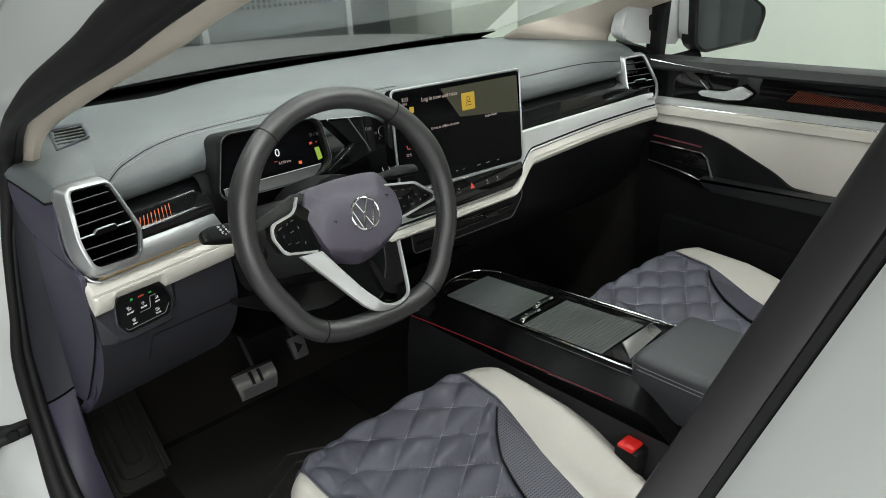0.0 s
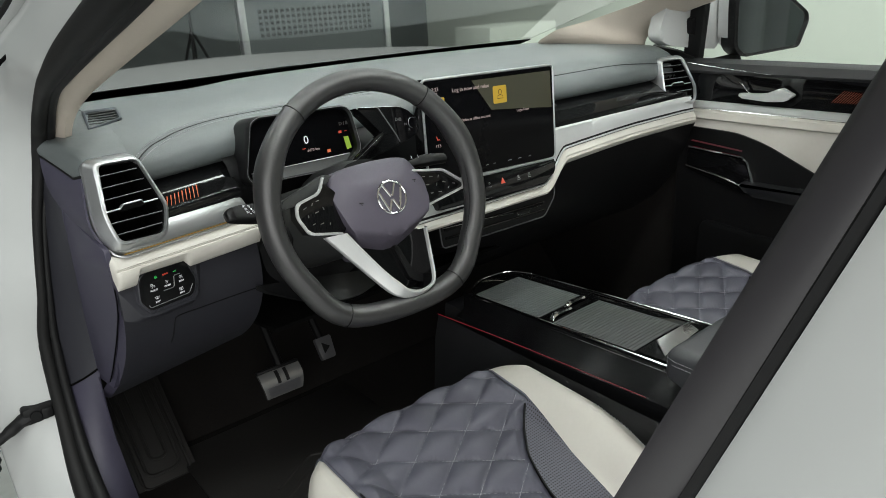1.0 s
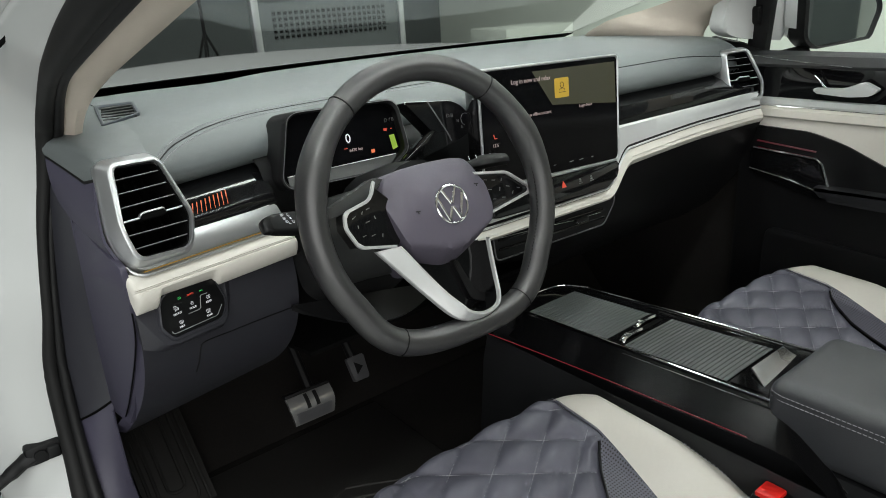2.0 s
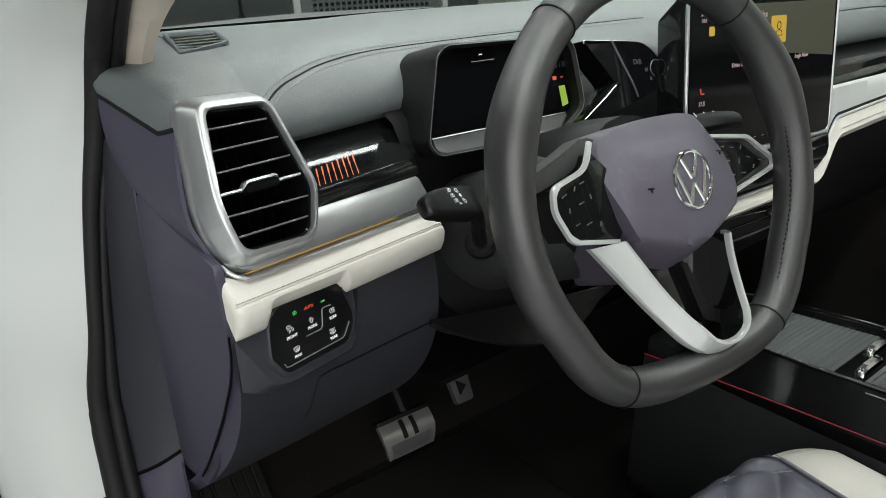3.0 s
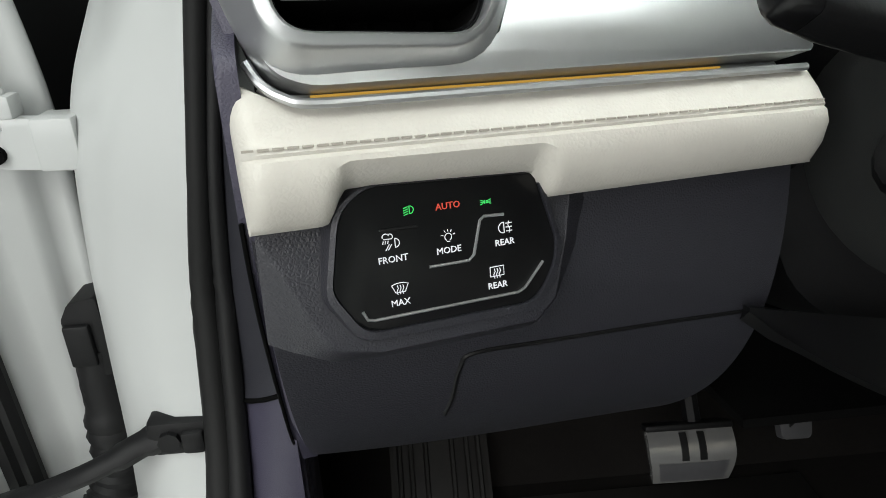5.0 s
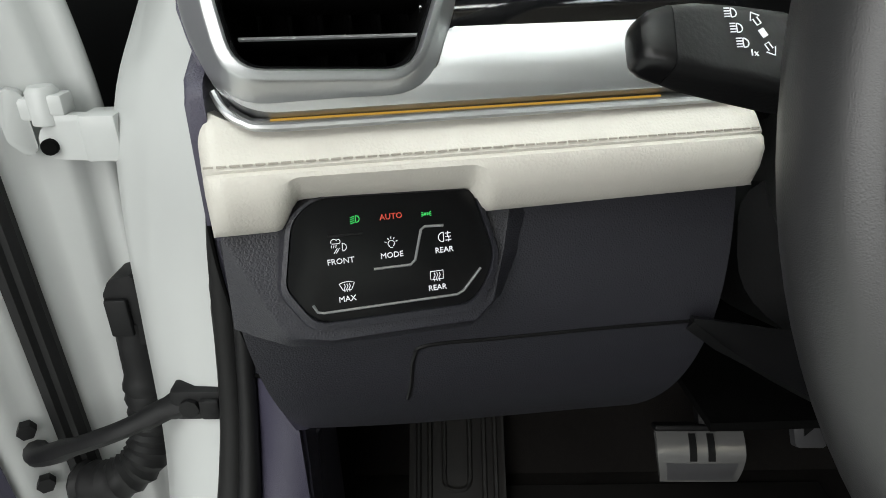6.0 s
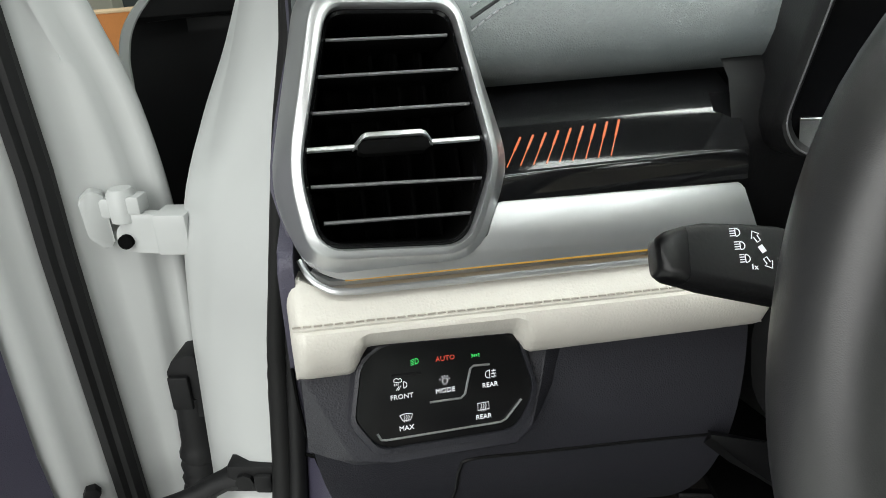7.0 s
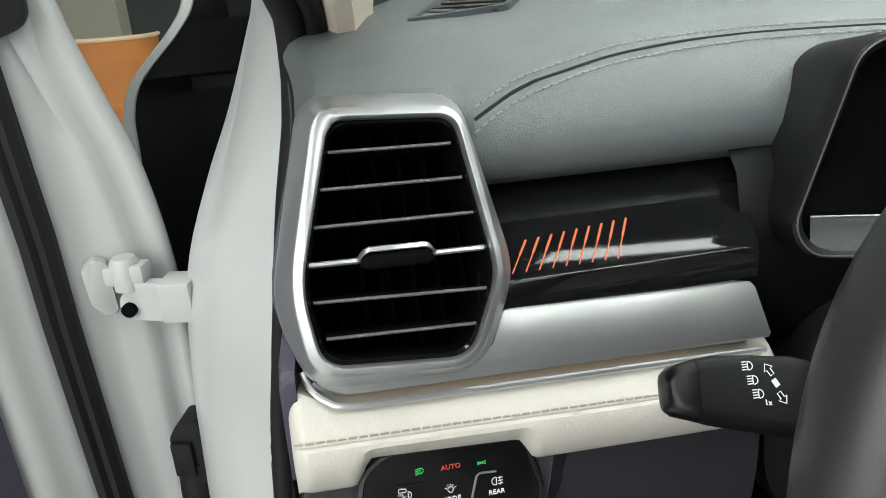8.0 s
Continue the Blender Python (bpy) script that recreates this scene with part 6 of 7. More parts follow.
def pillar_trim():
    a = smooth_path([(-0.689, 0.105, 1.075), (-0.683, 0.093, 1.10), (-0.680, 0.068, 1.13), (-0.679, 0.033, 1.155), (-0.681, -0.027, 1.18), (-0.679, -0.087, 1.20), (-0.665, -0.187, 1.235), (-0.653, -0.342, 1.28), (-0.643, -0.465, 1.32), (-0.613, -0.85, 1.43)], 6)
    b = smooth_path([(-0.669, 0.110, 1.075), (-0.665, 0.100, 1.10), (-0.661, 0.075, 1.13), (-0.653, 0.040, 1.155), (-0.641, -0.020, 1.18), (-0.631, -0.080, 1.20), (-0.612, -0.180, 1.235), (-0.600, -0.335, 1.28), (-0.590, -0.458, 1.32), (-0.555, -0.85, 1.43)], 6)
    bm = bmesh.new()
    rows = []
    for p, q in zip(a, b):
        rows.append([bm.verts.new(v) for v in (p + Vector((-0.02, 0.03, 0.01)), p, p * 0.75 + q * 0.25 + Vector((0.004, -0.014, -0.006)), p * 0.35 + q * 0.65 + Vector((0.006, -0.014, -0.006)), q, q + Vector((-0.004, 0.07, -0.020)), q + Vector((-0.02, 0.15, -0.046)))])
    for r0, r1 in zip(rows, rows[1:]):
        for i in range(6):
            bm.faces.new((r0[i], r0[i + 1], r1[i + 1], r1[i]))
    return bm


part("trim", pillar_trim(), HEADLINER, trim_l, angle=60)
trim_r = thing("pillar_trim", (0.65, 0.0, 1.12), "beige windscreen pillar trim with grab recess", "pillar trim", "pillar trims")
right_low = smooth_path([(0.560, 0.300, 1.105), (0.522, 0.26, 1.150), (0.570, 0.17, 1.178), (0.600, 0.05, 1.215), (0.590, -0.10, 1.26), (0.575, -0.40, 1.35), (0.55, -0.85, 1.45)], 6)
right_out = smooth_path([(0.690, 0.10, 1.085), (0.672, 0.095, 1.112), (0.690, 0.085, 1.140), (0.715, 0.03, 1.175), (0.712, -0.09, 1.215), (0.700, -0.40, 1.31), (0.665, -0.85, 1.43)], 6)
part("trim", rings(None, [[q + Vector((0.01, 0.05, -0.02)), q, q * 0.7 + p * 0.3 + Vector((-0.012, -0.004, 0.0)), q * 0.35 + p * 0.65 + Vector((-0.014, -0.008, 0.0)), p, p + Vector((0.03, 0.01, 0))] for q, p in zip(right_low, right_out)], close=False), HEADLINER, trim_r, angle=60)
part("grab_recess", tube([(0.575 + 0.085 * t + 0.012 * math.sin(a), 0.185 - 0.075 * t, 1.150 + 0.018 * t + 0.012 * math.cos(a)) for a, t in ((2 * math.pi * j / 24, 0.5 - 0.5 * math.cos(2 * math.pi * (j - 6) / 24)) for j in range(24))], 0.0015, 5, closed=True), HEADLINER, trim_r, "oval recess line")
# never in view; built to keep the ceiling light off the cabin
setting("roof_lining", thick(grid(lambda x, y: (x, y, 1.42 - 0.05 * x * x + 0.05 * min(0, y + 0.4) * -0.2), [-0.66, -0.3, 0, 0.3, 0.66], [-1.4, -0.9, -0.5]), 0.03), HEADLINER, "unseen beige cloth roof lining", "roof lining")

# windscreen, bonnet
wsg = thing("windscreen", (0, 0.6, 1.11), "clear curved windscreen glass", "windscreen")
glass = part("pane", thick(grid(lambda x, t: (x * (1 - 0.12 * t), 0.66 - 0.12 * abs(x) ** 2 - 1.12 * t, 1.09 + 0.34 * t), [-0.70 + 1.4 * i / 12 for i in range(13)], [j / 6 for j in range(7)]), 0.004), GLASS, wsg)
glass.visible_shadow = False
part("black_border", thick(grid(lambda x, t: (x * (1 - 0.12 * t), 0.655 - 0.12 * abs(x) ** 2 - 1.12 * t, 1.086 + 0.34 * t), [-0.70 + 1.4 * i / 12 for i in range(13)], [0.0, 0.03, 0.06, 0.088]), 0.002), VOID, wsg, "black printed border")
part("bonnet", grid(lambda x, t: (x, 0.74 - 0.12 * x * x + 1.15 * t, 1.092 + 0.010 * math.sin(math.pi * min(1.0, t * 1.4)) - 0.09 * t ** 3 - 0.05 * abs(x) ** 3 + 0.010 * math.exp(-(x / 0.35) ** 2)), [-0.88 + 1.76 * i / 30 for i in range(31)], [j / 16 for j in range(17)]), PAINT, shell, "white bonnet", angle=60)
part("cowl", box(-0.8, 0.8, 0.66, 0.74, 1.04, 1.092, 0.01), BLACK, shell)
part("cowl_edge", grid(lambda x, k: (x, 0.746 - 0.12 * x * x, 1.03 if k == 0 else 1.090 - 0.05 * abs(x) ** 3 + 0.010 * math.exp(-(x / 0.35) ** 2)), [-0.88 + 1.76 * i / 30 for i in range(31)], [0, 1]), VOID, shell, "black gap under the bonnet edge")

# driver door frame pillar behind the seat
bp = thing("centre_pillar", (-0.6, -0.9, 0.5), "white door pillar with dark grey rubber edge", "door pillar")
PIL_IN = [(-0.675, -0.778, 0.90), (-0.600, -0.859, 1.15), (-0.527, -0.940, 1.40), (-0.498, -0.972, 1.50)]
PIL_OUT = [(-0.643, -0.805, 0.90), (-0.600, -0.887, 1.15), (-0.557, -0.970, 1.40), (-0.540, -1.003, 1.50)]
pi_, po_ = smooth_path(PIL_IN, 5), smooth_path(PIL_OUT, 5)
part("rubber_edge", rings(None, [[p + Vector((0.03, 0.006, 0)), p, p * 0.8 + q * 0.2 + Vector((-0.003, 0.001, 0)), p * 0.3 + q * 0.7 + Vector((-0.003, 0.001, 0)), p * 0.15 + q * 0.85, q + Vector((0.03, 0, 0))] for p, q in zip(pi_, po_)], close=False), EDGE, bp, "dark grey rubber edge")
part("dark_gap", tube([q * 0.92 + p * 0.08 + Vector((0.004, 0, 0)) for p, q in zip(pi_, po_)], 0.005, 8), RUBBER, bp)
part("painted_pillar", rings(None, [[q + Vector(o) for o in ((0.03, -0.004, 0), (0.0, -0.002, 0), (-0.004, -0.010, 0), (-0.008, -0.050, 0), (-0.012, -0.078, 0), (0.03, -0.085, 0))] for q in po_], close=False), PAINT, bp, "white painted pillar")
part("rear_rubber", tube([q + Vector((0.005, -0.100, 0)) for q in po_], 0.020, 10), EDGE, bp, "dark grey rubber edge")

# passenger door
pd = thing("passenger_door", (0.72, -0.3, 0.5), "closed passenger door with cream panel, silver line and gloss black band", "car door")


def door_sheet(y0, y1, prof, n=20):
    return grid(lambda y, k: (prof[k][0], y, prof[k][1]), [y0 + (y1 - y0) * i / n for i in range(n + 1)], range(len(prof)))


part("top_roll", door_sheet(0.02, -1.1, [(0.765, 1.06), (0.752, 1.0745), (0.735, 1.0765), (0.714, 1.068), (0.705, 1.050), (0.707, 1.044)]), SILL, pd, "dark grey padded sill")
part("gloss_band", door_sheet(-0.01, -1.1, [(0.7065, 1.046), (0.713, 1.035), (0.713, 1.0), (0.703, 0.978)]), PIANO, pd, "gloss black band with light lines")
part("silver_line", door_sheet(-0.02, -1.1, [(0.705, 0.980), (0.696, 0.978), (0.694, 0.966), (0.700, 0.962)]), SPOKE, pd)
part("sill_line", tube(smooth_path([(0.704, -0.02, 1.068), (0.7035, -0.12, 1.058), (0.7035, -0.23, 1.0495)], 4), 0.0007, 6), CHROME, pd, "thin bright line under the sill")
part("edge_line", tube([(0.6965, -0.03, 0.9615), (0.6965, -1.1, 0.9615)], 0.0012, 6), CHROME, pd)
part("leather_ledge", door_sheet(-0.02, -1.1, [(0.700, 0.960), (0.690, 0.956), (0.688, 0.940), (0.694, 0.936)]), CREAM, pd)
part("leather_panel", door_sheet(-0.02, -1.1, [(0.696, 0.937), (0.692, 0.90), (0.692, 0.85), (0.70, 0.80)]), CREAM, pd, "cream leather door panel")
part("dark_panel", plate(basis((0.688, 0, 0), (0, -1, 0), (0, 0, 1)), rounded([(0.02, 0.918), (0.17, 0.914), (0.24, 0.897), (0.365, 0.842), (0.407, 0.812), (0.62, 0.800), (0.62, 0.45), (0.02, 0.45)], [0.002, 0.02, 0.03, 0.02, 0.012, 0.01, 0.01, 0.01]), -0.02, 0.002, 0.006), BLACK, pd, "dark grained door panel")
part("arm_ledge", join(plate(basis((0.688, 0, 0), (0, -1, 0), (0, 0, 1)), rounded([(0.20, 0.805), (0.62, 0.812), (0.62, 0.775), (0.23, 0.778)], 0.01), -0.01, 0.035, 0.008)), SILL, pd, "dark padded arm ledge")
part("pull_cup", plate(basis((0.684, 0, 0), (0, -1, 0), (0, 0, 1)), rounded([(0.05, 0.872), (0.20, 0.862), (0.232, 0.785), (0.215, 0.770), (0.05, 0.812)], 0.012), -0.004, 0.004, 0.003), PIANO, pd)
part("pull_trim", tube([(0.679, -0.055, 0.868), (0.679, -0.195, 0.860), (0.679, -0.208, 0.850), (0.679, -0.236, 0.775)], 0.0042, 8), CHROME, pd)
part("pull_trim", tube([(0.679, -0.050, 0.820), (0.679, -0.140, 0.806), (0.679, -0.225, 0.785)], 0.0028, 8), CHROME, pd)
part("door_handle", plate(basis((0.700, 0, 0), (0, -1, 0), (0, 0, 1)), rounded([(0.165, 1.006), (0.225, 1.008), (0.262, 1.024), (0.292, 1.010), (0.275, 0.996), (0.235, 0.992), (0.17, 0.996)], [0.004, 0.01, 0.006, 0.006, 0.006, 0.01, 0.004]), -0.004, 0.014, 0.004), SPOKE, pd, "silver inner door handle")
part("handle_trim", tube([(0.703, -0.16, 1.03), (0.703, -0.185, 1.006)], 0.0022, 6), CHROME, pd)
# soft red light on the panel, imitated by a flattened glowing bar
part("glow_line", tube([(0.6835, -0.06, 0.884), (0.6835, -0.19, 0.874)], 0.0045, 8, flat=0.35), DEEP_RED, pd, "lit bar for the red glow on the panel")
for i in range(44):
    y = -0.385 - 0.0048 * i
    part("light_line", tube([(0.7125, y, 1.024 - 0.0004 * i), (0.7125, y + 0.026, 0.994 - 0.0003 * i)], 0.0006, 4), FAINT, pd)
part("door_pocket", plate(basis((0.682, 0, 0), (0, -1, 0), (0, 0, 1)), rounded([(0.10, 0.69), (0.55, 0.66), (0.55, 0.50), (0.10, 0.50)], 0.03), -0.004, 0.006, 0.004), BLACK, pd)
pw = part("window_pane", box(0.752, 0.757, -1.1, 0.05, 1.05, 1.42), GLASS, pd)
pw.visible_shadow = False
part("sail_panel", plate(basis((0.735, 0, 0), (0, -1, 0), (0, 0, 1)), [(0.02, 1.055), (0.02, 1.078), (-0.03, 1.092), (-0.10, 1.105), (-0.12, 1.055)], -0.012, 0.006, 0.003), BLACK, pd, "black foot of the window corner")
part("window_post", plate(basis((0.745, 0, 0), (0, -1, 0), (0, 0, 1)), [(-0.016, 1.05), (0.028, 1.05), (0.046, 1.34), (0.008, 1.34)], -0.012, 0.012, 0.003), BLACK, pd)

setting("footwell_side", box(0.71, 0.735, -0.02, 0.62, 0.35, 1.0), CARPET, "black carpeted passenger footwell side", "footwell side")
setting("driver_kick_side", box(-0.752, -0.738, 0.20, 0.62, 0.35, 0.92), CARPET, "black carpeted driver footwell side", "footwell side")
mr = thing("door_mirror", (0.93, -0.08, 1.06), "black and white door mirror outside the passenger window", "door mirror")
MM = basis((0.95, -0.105, 1.14), (0.98, -0.2, 0), (0, 0, 1))
mo = rounded([(-0.150, 0.085), (0.030, 0.078), (0.128, 0.022), (0.134, 0.000), (0.106, -0.064), (-0.100, -0.072), (-0.140, -0.050)], [0.03, 0.03, 0.012, 0.010, 0.014, 0.014, 0.02], 5)
part("housing", rings(MM, [at([(x * 0.7, y * 0.7) for x, y in mo], -0.09), at(mo, -0.04), at(mo, 0.0), at([(x * 0.95, y * 0.94) for x, y in mo], 0.004), at([(x * 0.92, y * 0.9) for x, y in mo], -0.004)], caps=(True, False)), BLACK, mr)
MIRROR = mat("mirror_glass", (0.85, 0.87, 0.87), 0.02, metal=1.0, vary=0.0)
part("mirror_face", plate(MM, [(x * 0.92, y * 0.9) for x, y in mo], -0.01, -0.003), MIRROR, mr)
part("cap", rings(MM, [at([(x * 0.72, y * 0.72) for x, y in mo], -0.095), at([(x * 1.01, 0.01 + y * 0.9) for x, y in mo], -0.05), at([(x * 1.012, 0.01 + y * 0.9) for x, y in mo], -0.02)], caps=(True, False)), PAINT, mr, "white mirror cap")
part("cap_side", plate(MM, rounded([(-0.335, -0.010), (-0.300, 0.105), (-0.130, 0.105), (-0.120, -0.052), (-0.190, -0.046), (-0.300, -0.030)], 0.02, 4), -0.10, -0.06, 0.012), PAINT, mr, "white inner side of the mirror")
part("sensor", plate(MM, rounded([(-0.245, 0.030), (-0.220, 0.034), (-0.214, -0.012), (-0.240, -0.008)], 0.008, 4), -0.062, -0.045, 0.004), BLACK, mr, "small black housing on the mirror")
part("foot", tube([(0.76, -0.03, 1.05), (0.86, -0.06, 1.06)], 0.018, 8), BLACK, mr)

# open driver door: hinge edge, seal strip, white inner frame and dark door card
dd = thing("driver_door", (-0.93, 0.2, 0.5), "wide open white driver door seen on its hinge edge", "car door")
SWING = radians(62)
D_OUT = Vector((-math.sin(SWING), -math.cos(SWING), 0))
D_IN = Vector((math.cos(SWING), -math.sin(SWING), 0))


def on_door(s, w, z):
    return Vector((-0.93, 0.2, z)) + D_OUT * s + D_IN * w


DOOR_EDGE = smooth_path([(-0.056, 0.40, 0), (-0.062, 0.60, 0), (-0.066, 0.80, 0), (-0.066, 0.88, 0), (-0.063, 0.937, 0), (-0.0535, 1.006, 0), (-0.0385, 1.059, 0), (-0.0255, 1.105, 0), (-0.020, 1.13, 0), (0.0, 1.19, 0), (0.03, 1.26, 0)], 5)
seal_s = lambda z: 0.030 + 0.04 * max(0.0, z - 0.95) - 0.022 * max(0.0, 0.88 - z)


def door_skin(cols):
    return rings(None, [[on_door(p.x + s if rel else seal_s(p.y) + s, w, p.y) for rel, s, w in cols] for p in DOOR_EDGE], close=False)


part("hinge_face", door_skin([(1, 0.05, -0.11), (1, 0.03, -0.09), (1, 0.004, -0.05), (1, -0.002, -0.012), (1, 0.000, 0.0), (1, 0.005, 0.003), (1, 0.010, 0.0015), (1, 0.018, -0.002), (1, 0.024, 0.000), (1, 0.031, 0.0045), (1, 0.038, 0.005), (0, -0.040, 0.001), (0, -0.030, 0.000), (0, -0.022, 0.003), (0, -0.016, 0.004), (0, 0.02, 0.004)]), PAINT, dd, "white painted hinge edge with pressed ridges", angle=50)
part("inner_frame", door_skin([(0, 0.006, 0.004), (0, 0.014, 0.010), (0, 0.022, 0.014), (0, 0.034, 0.015), (0, 0.038, 0.019), (0, 0.050, 0.021), (0, 0.075, 0.020)]), PAINT, dd, "white painted inner door frame", angle=50)
part("seal_strip", rings(None, [[on_door(seal_s(p.y) + s, w, p.y) for s, w in ((0.015, 0.004), (0.013, 0.015), (0.006, 0.019), (0.001, 0.0155), (-0.004, 0.018), (-0.011, 0.014), (-0.013, 0.004))] for p in DOOR_EDGE], close=False), RUBBER, dd, "wide black rubber seal strip")
part("door_card", thick(grid(lambda s, z: on_door(0.088 + s - 0.012 * max(0.0, 0.70 - z) * 5 * (s < 0.01), 0.026 + 0.05 * min(1.0, s * 8) + (0.03 if z < 0.75 and s > 0.2 else 0), z), [0, 0.004, 0.02, 0.06, 0.12, 0.25, 0.5, 0.8], [0.42, 0.5, 0.6, 0.7, 0.75, 0.80, 0.88, 0.95, 1.02, 1.08]), -0.008), DASH_LOW, dd, "dark violet door card")
part("outer_skin", grid(lambda s, z: on_door(s, -0.11 - 0.02 * math.sin((z - 0.4) * 4), z), [-0.01, 0.2, 0.5, 0.95], [0.38, 0.6, 0.8, 0.95, 1.08]), PAINT, dd, "white outer door panel")
part("mirror_foot", rings(None, [[on_door(0.02 + s * q, w, 1.128 + v * q) for s, v in rounded([(-0.026, 0.004), (-0.022, -0.014), (0.002, -0.024), (0.05, -0.020), (0.09, 0.06), (0.03, 0.10)], 0.012, 3)] for w, q in ((0.0, 1.0), (0.016, 1.0), (0.020, 0.92))], caps=(False, True)), BLACK, dd, "black mirror triangle cover")
hinge = part("door_hinge", join(plate(basis((-0.875, 0.193, 0.892), (1, 0, 0), (0, 0, 1)), rounded([(-0.020, 0.018), (0.030, 0.016), (0.030, -0.020), (-0.014, -0.017), (-0.022, -0.016), (-0.030, -0.008), (-0.029, 0.004), (-0.022, 0.010)], 0.003), -0.006, 0.004, 0.0015), box(-0.87, -0.842, 0.186, 0.215, 0.873, 0.909, 0.002)), PAINT, dd, "white painted hinge arm")
part("bolt_hole", tube([(-0.896, 0.184, 0.886), (-0.896, 0.192, 0.886)], 0.0062, 12), VOID, hinge, "black bolt hole")
part("knuckle", join(tube([(-0.897, 0.197, 0.902), (-0.897, 0.197, 0.926), (-0.897, 0.197, 0.930)], [0.012, 0.012, 0.009], 14), box(-0.893, -0.879, 0.188, 0.206, 0.909, 0.9245, 0.002), box(-0.921, -0.898, 0.192, 0.204, 0.904, 0.922, 0.003)), PAINT, hinge, "white hinge knuckle")
part("bolt_plate", plate(basis(on_door(-0.004, 0.002, 0.904), -D_OUT, (0, 0, 1)), rounded([(-0.010, 0.018), (0.000, 0.026), (0.010, 0.022), (0.011, -0.024), (0.003, -0.027), (-0.008, -0.014)], 0.003), 0.0, 0.012, 0.002), PAINT, hinge, "white hinge plate")
ck = thing("check_strap", (-0.83, 0.14, 0.69), "black metal door check strap", "check strap")
strap = [Vector(p) for p in ((-0.764, 0.124, 0.702), (-0.79, 0.122, 0.699), (-0.815, 0.120, 0.694), (-0.835, 0.112, 0.688), (-0.86, 0.105, 0.680), (-0.90, 0.110, 0.662), (-0.94, 0.125, 0.640), (-0.972, 0.160, 0.616))]
part("strap", tube(smooth_path(strap, 4), [0.012] * 5 + [0.013] * 4 + [0.011] * 4 + [0.009] * 8 + [0.011] * 8, 10, flat=0.8), BLACK, ck)
part("end_fitting", join(box(-0.815, -0.768, 0.110, 0.136, 0.685, 0.714, 0.006), tube([(-0.798, 0.106, 0.700), (-0.798, 0.114, 0.700)], 0.008, 8), box(-0.790, -0.774, 0.105, 0.115, 0.690, 0.708, 0.003)), BLACK, ck)
for z in (0.643, 0.582):
    part("bolt", tube([on_door(0.056, 0.018, z), on_door(0.056, 0.027, z)], 0.008, 6), BLACK, ck, "black bolt")
hc = thing("wiring_boot", (-0.87, 0.19, 0.72), "black corrugated wiring boot between body and door", "wiring boot")
part("connector_block", join(plate(basis((-0.872, 0.186, 0.745), (1, 0, 0), (0, 0, 1)), rounded([(-0.010, 0.018), (-0.002, 0.032), (0.018, 0.036), (0.020, -0.030), (-0.004, -0.032), (-0.008, -0.012)], 0.003), -0.02, 0.010, 0.002), box(-0.881, -0.862, 0.171, 0.178, 0.725, 0.760, 0.002)), BLACK, hc, "black connector block")
boot_path = smooth_path([(-0.868, 0.19, 0.735), (-0.871, 0.19, 0.70), (-0.872, 0.188, 0.66), (-0.874, 0.182, 0.62), (-0.885, 0.17, 0.592), (-0.91, 0.16, 0.578), (-0.945, 0.165, 0.572)], 6)
part("boot", tube(boot_path, [0.017 if i < 10 else 0.0185 + 0.0025 * (i % 2) for i in range(len(boot_path))], 12), RUBBER, hc, "corrugated rubber sleeve")

ct = thing("curtain", (0, -5.8, 0), "dark hanging curtain along the studio wall behind the car", "curtain")
part("cloth", thick(grid(lambda x, z: (x, -5.8 + 0.09 * math.sin(x * 17) + 0.03 * math.sin(x * 41 + z), z), [-3 + 9 * i / 260 for i in range(261)], [0.02, 1.2, 2.4, 3.6]), 0.01), CURTAIN, ct)

# ---- things in the studio ahead of the car ----
setting("wall_return", box(-7, -5.3, 8.7, 8.98, 0, 4.5), WARM_WALL, "warm white wall section", "wall")
ac = thing("armchair", (-3.15, 4.3, 0), "tan leather armchair with pale piping on the studio floor", "armchair")
shell_arc = [(0.36 * math.cos(radians(a)), 0.36 * math.sin(radians(a))) for a in range(-20, 201, 10)]
part("backrest", thick(grid(lambda k, z: (-3.15 + shell_arc[k][0] * (0.9 + 0.12 * z), 4.3 - shell_arc[k][1] * (0.9 + 0.12 * z), z + 0.02), range(len(shell_arc)), [0.30, 0.45, 0.6, 0.72, 0.80]), 0.06), TAN, ac)
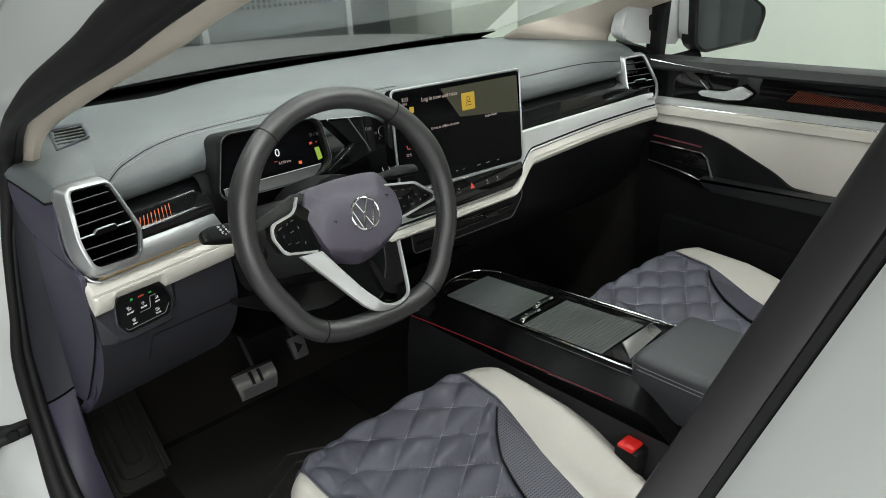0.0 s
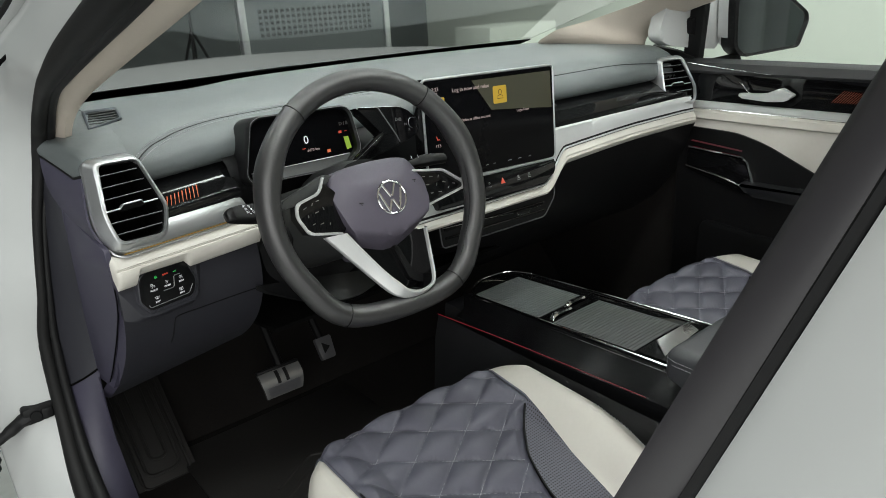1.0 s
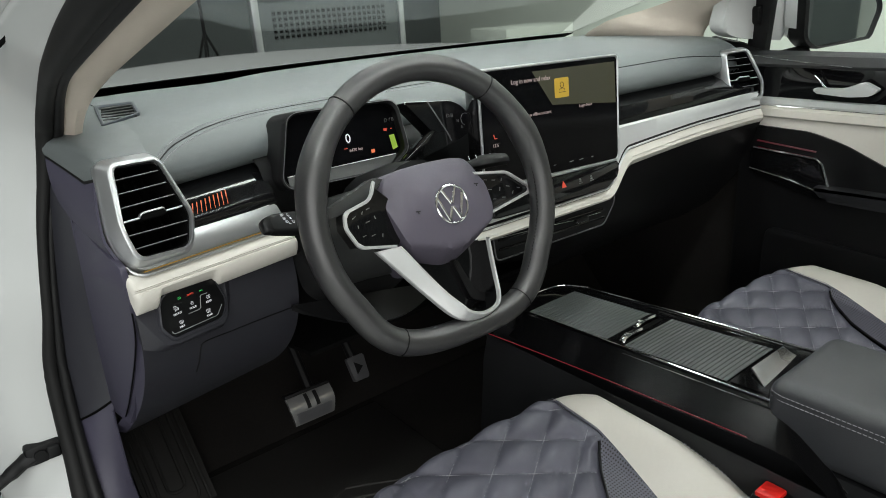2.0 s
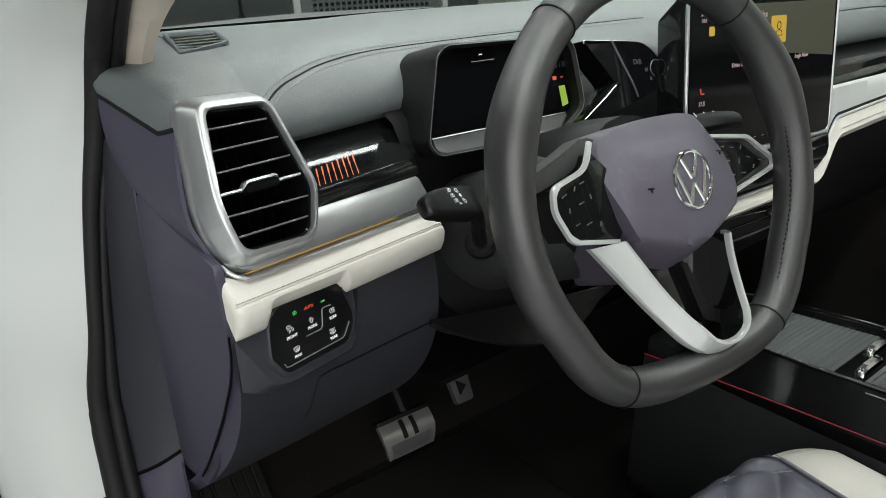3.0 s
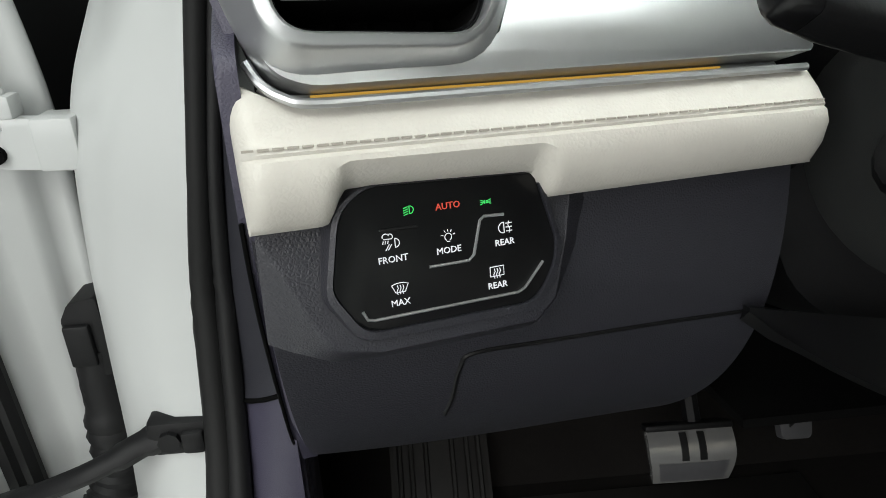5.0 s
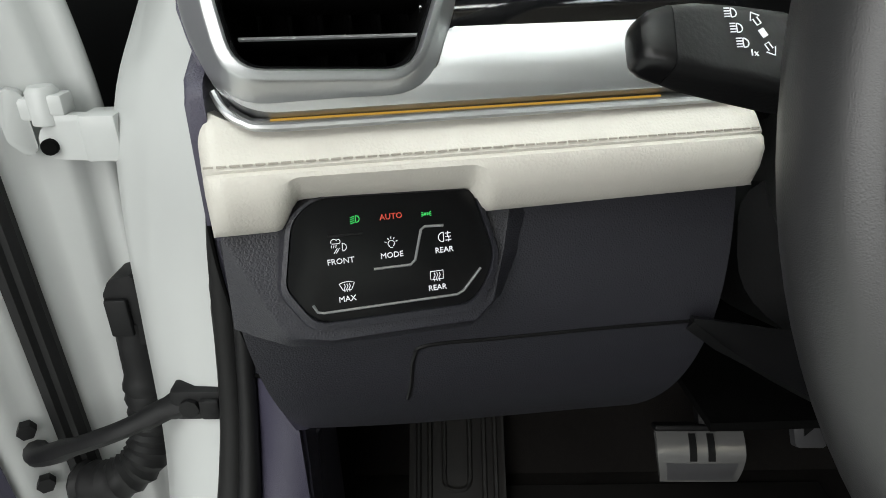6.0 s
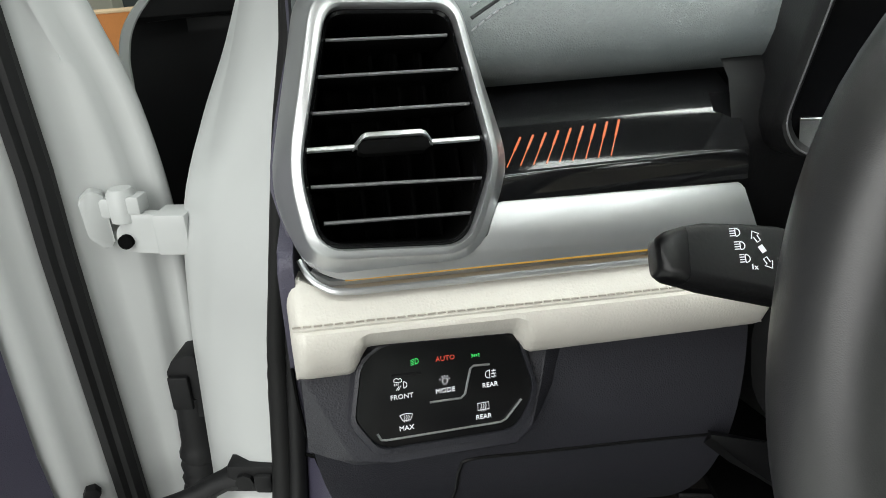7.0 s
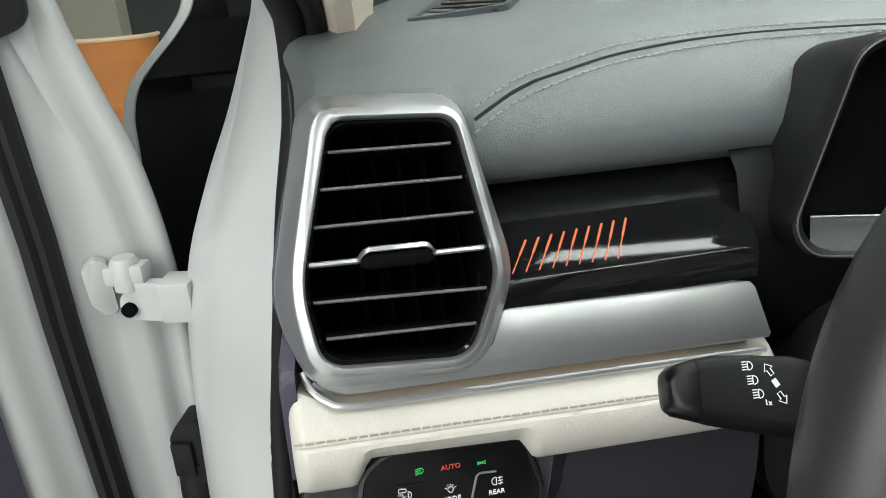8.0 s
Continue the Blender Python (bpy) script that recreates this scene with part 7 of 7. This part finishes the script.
part("seat", plate(Matrix.Translation((-3.15, 4.3, 0.30)), rounded([(-0.3, -0.3), (0.3, -0.3), (0.3, 0.3), (-0.3, 0.3)], 0.12), 0.0, 0.14, 0.03), TAN, ac)
part("piping", tube([(-3.15 + x * 1.0, 4.3 - y * 1.0, 0.83) for x, y in shell_arc], 0.014, 8), PIPING, ac)
for dx in (-0.24, 0.24):
    for dy in (-0.24, 0.24):
        part("leg", tube([(-3.15 + dx, 4.3 + dy, 0.30), (-3.15 + dx * 1.1, 4.3 + dy * 1.1, 0.0)], [0.02, 0.012], 8), BLACK, ac)
gp = thing("perforated_screen", (2.7, 5.6, 0), "standing dark screen with a perforated grille panel", "screen")
part("panel", box(2.1, 3.7, 5.58, 5.62, 0.02, 1.25, 0.005), GREY_WALL, gp)
part("post", box(2.03, 2.10, 5.56, 5.64, 0.0, 1.3, 0.005), SILVER, gp)
part("post", box(3.70, 3.77, 5.56, 5.64, 0.0, 1.3, 0.005), SILVER, gp)
bm = bmesh.new()
for i in range(22):
    for j in range(5):
        x, z = 2.25 + 0.06 * i, 0.93 + 0.055 * j
        join(bm, box(x - 0.017, x + 0.017, 5.570, 5.578, z - 0.015, z + 0.015))
tagged(part("perforation", bm, VOID, gp, "rows of dark slots"), "", "", "", "stuff")
pb = thing("pale_plinth", (5.2, 5.2, 0), "pale grey display plinth on the studio floor", "plinth")
part("body", box(4.65, 5.75, 4.9, 5.5, 0.06, 0.83, 0.01), PALE_WALL, pb)
part("foot", box(4.70, 5.70, 4.95, 5.45, 0.0, 0.06), BLACK, pb)
tp = thing("light_tripod", (1.9, 6.5, 0), "thin black tripod standing on the studio floor", "tripod")
for a in (0, 120, 240):
    part("leg", tube([(1.9, 6.5, 1.0), (1.9 + 0.45 * math.cos(radians(a)), 6.5 + 0.45 * math.sin(radians(a)), 0.0)], 0.015, 6), BLACK, tp)
part("mast", tube([(1.9, 6.5, 0.3), (1.9, 6.5, 2.2)], 0.018, 8), BLACK, tp)
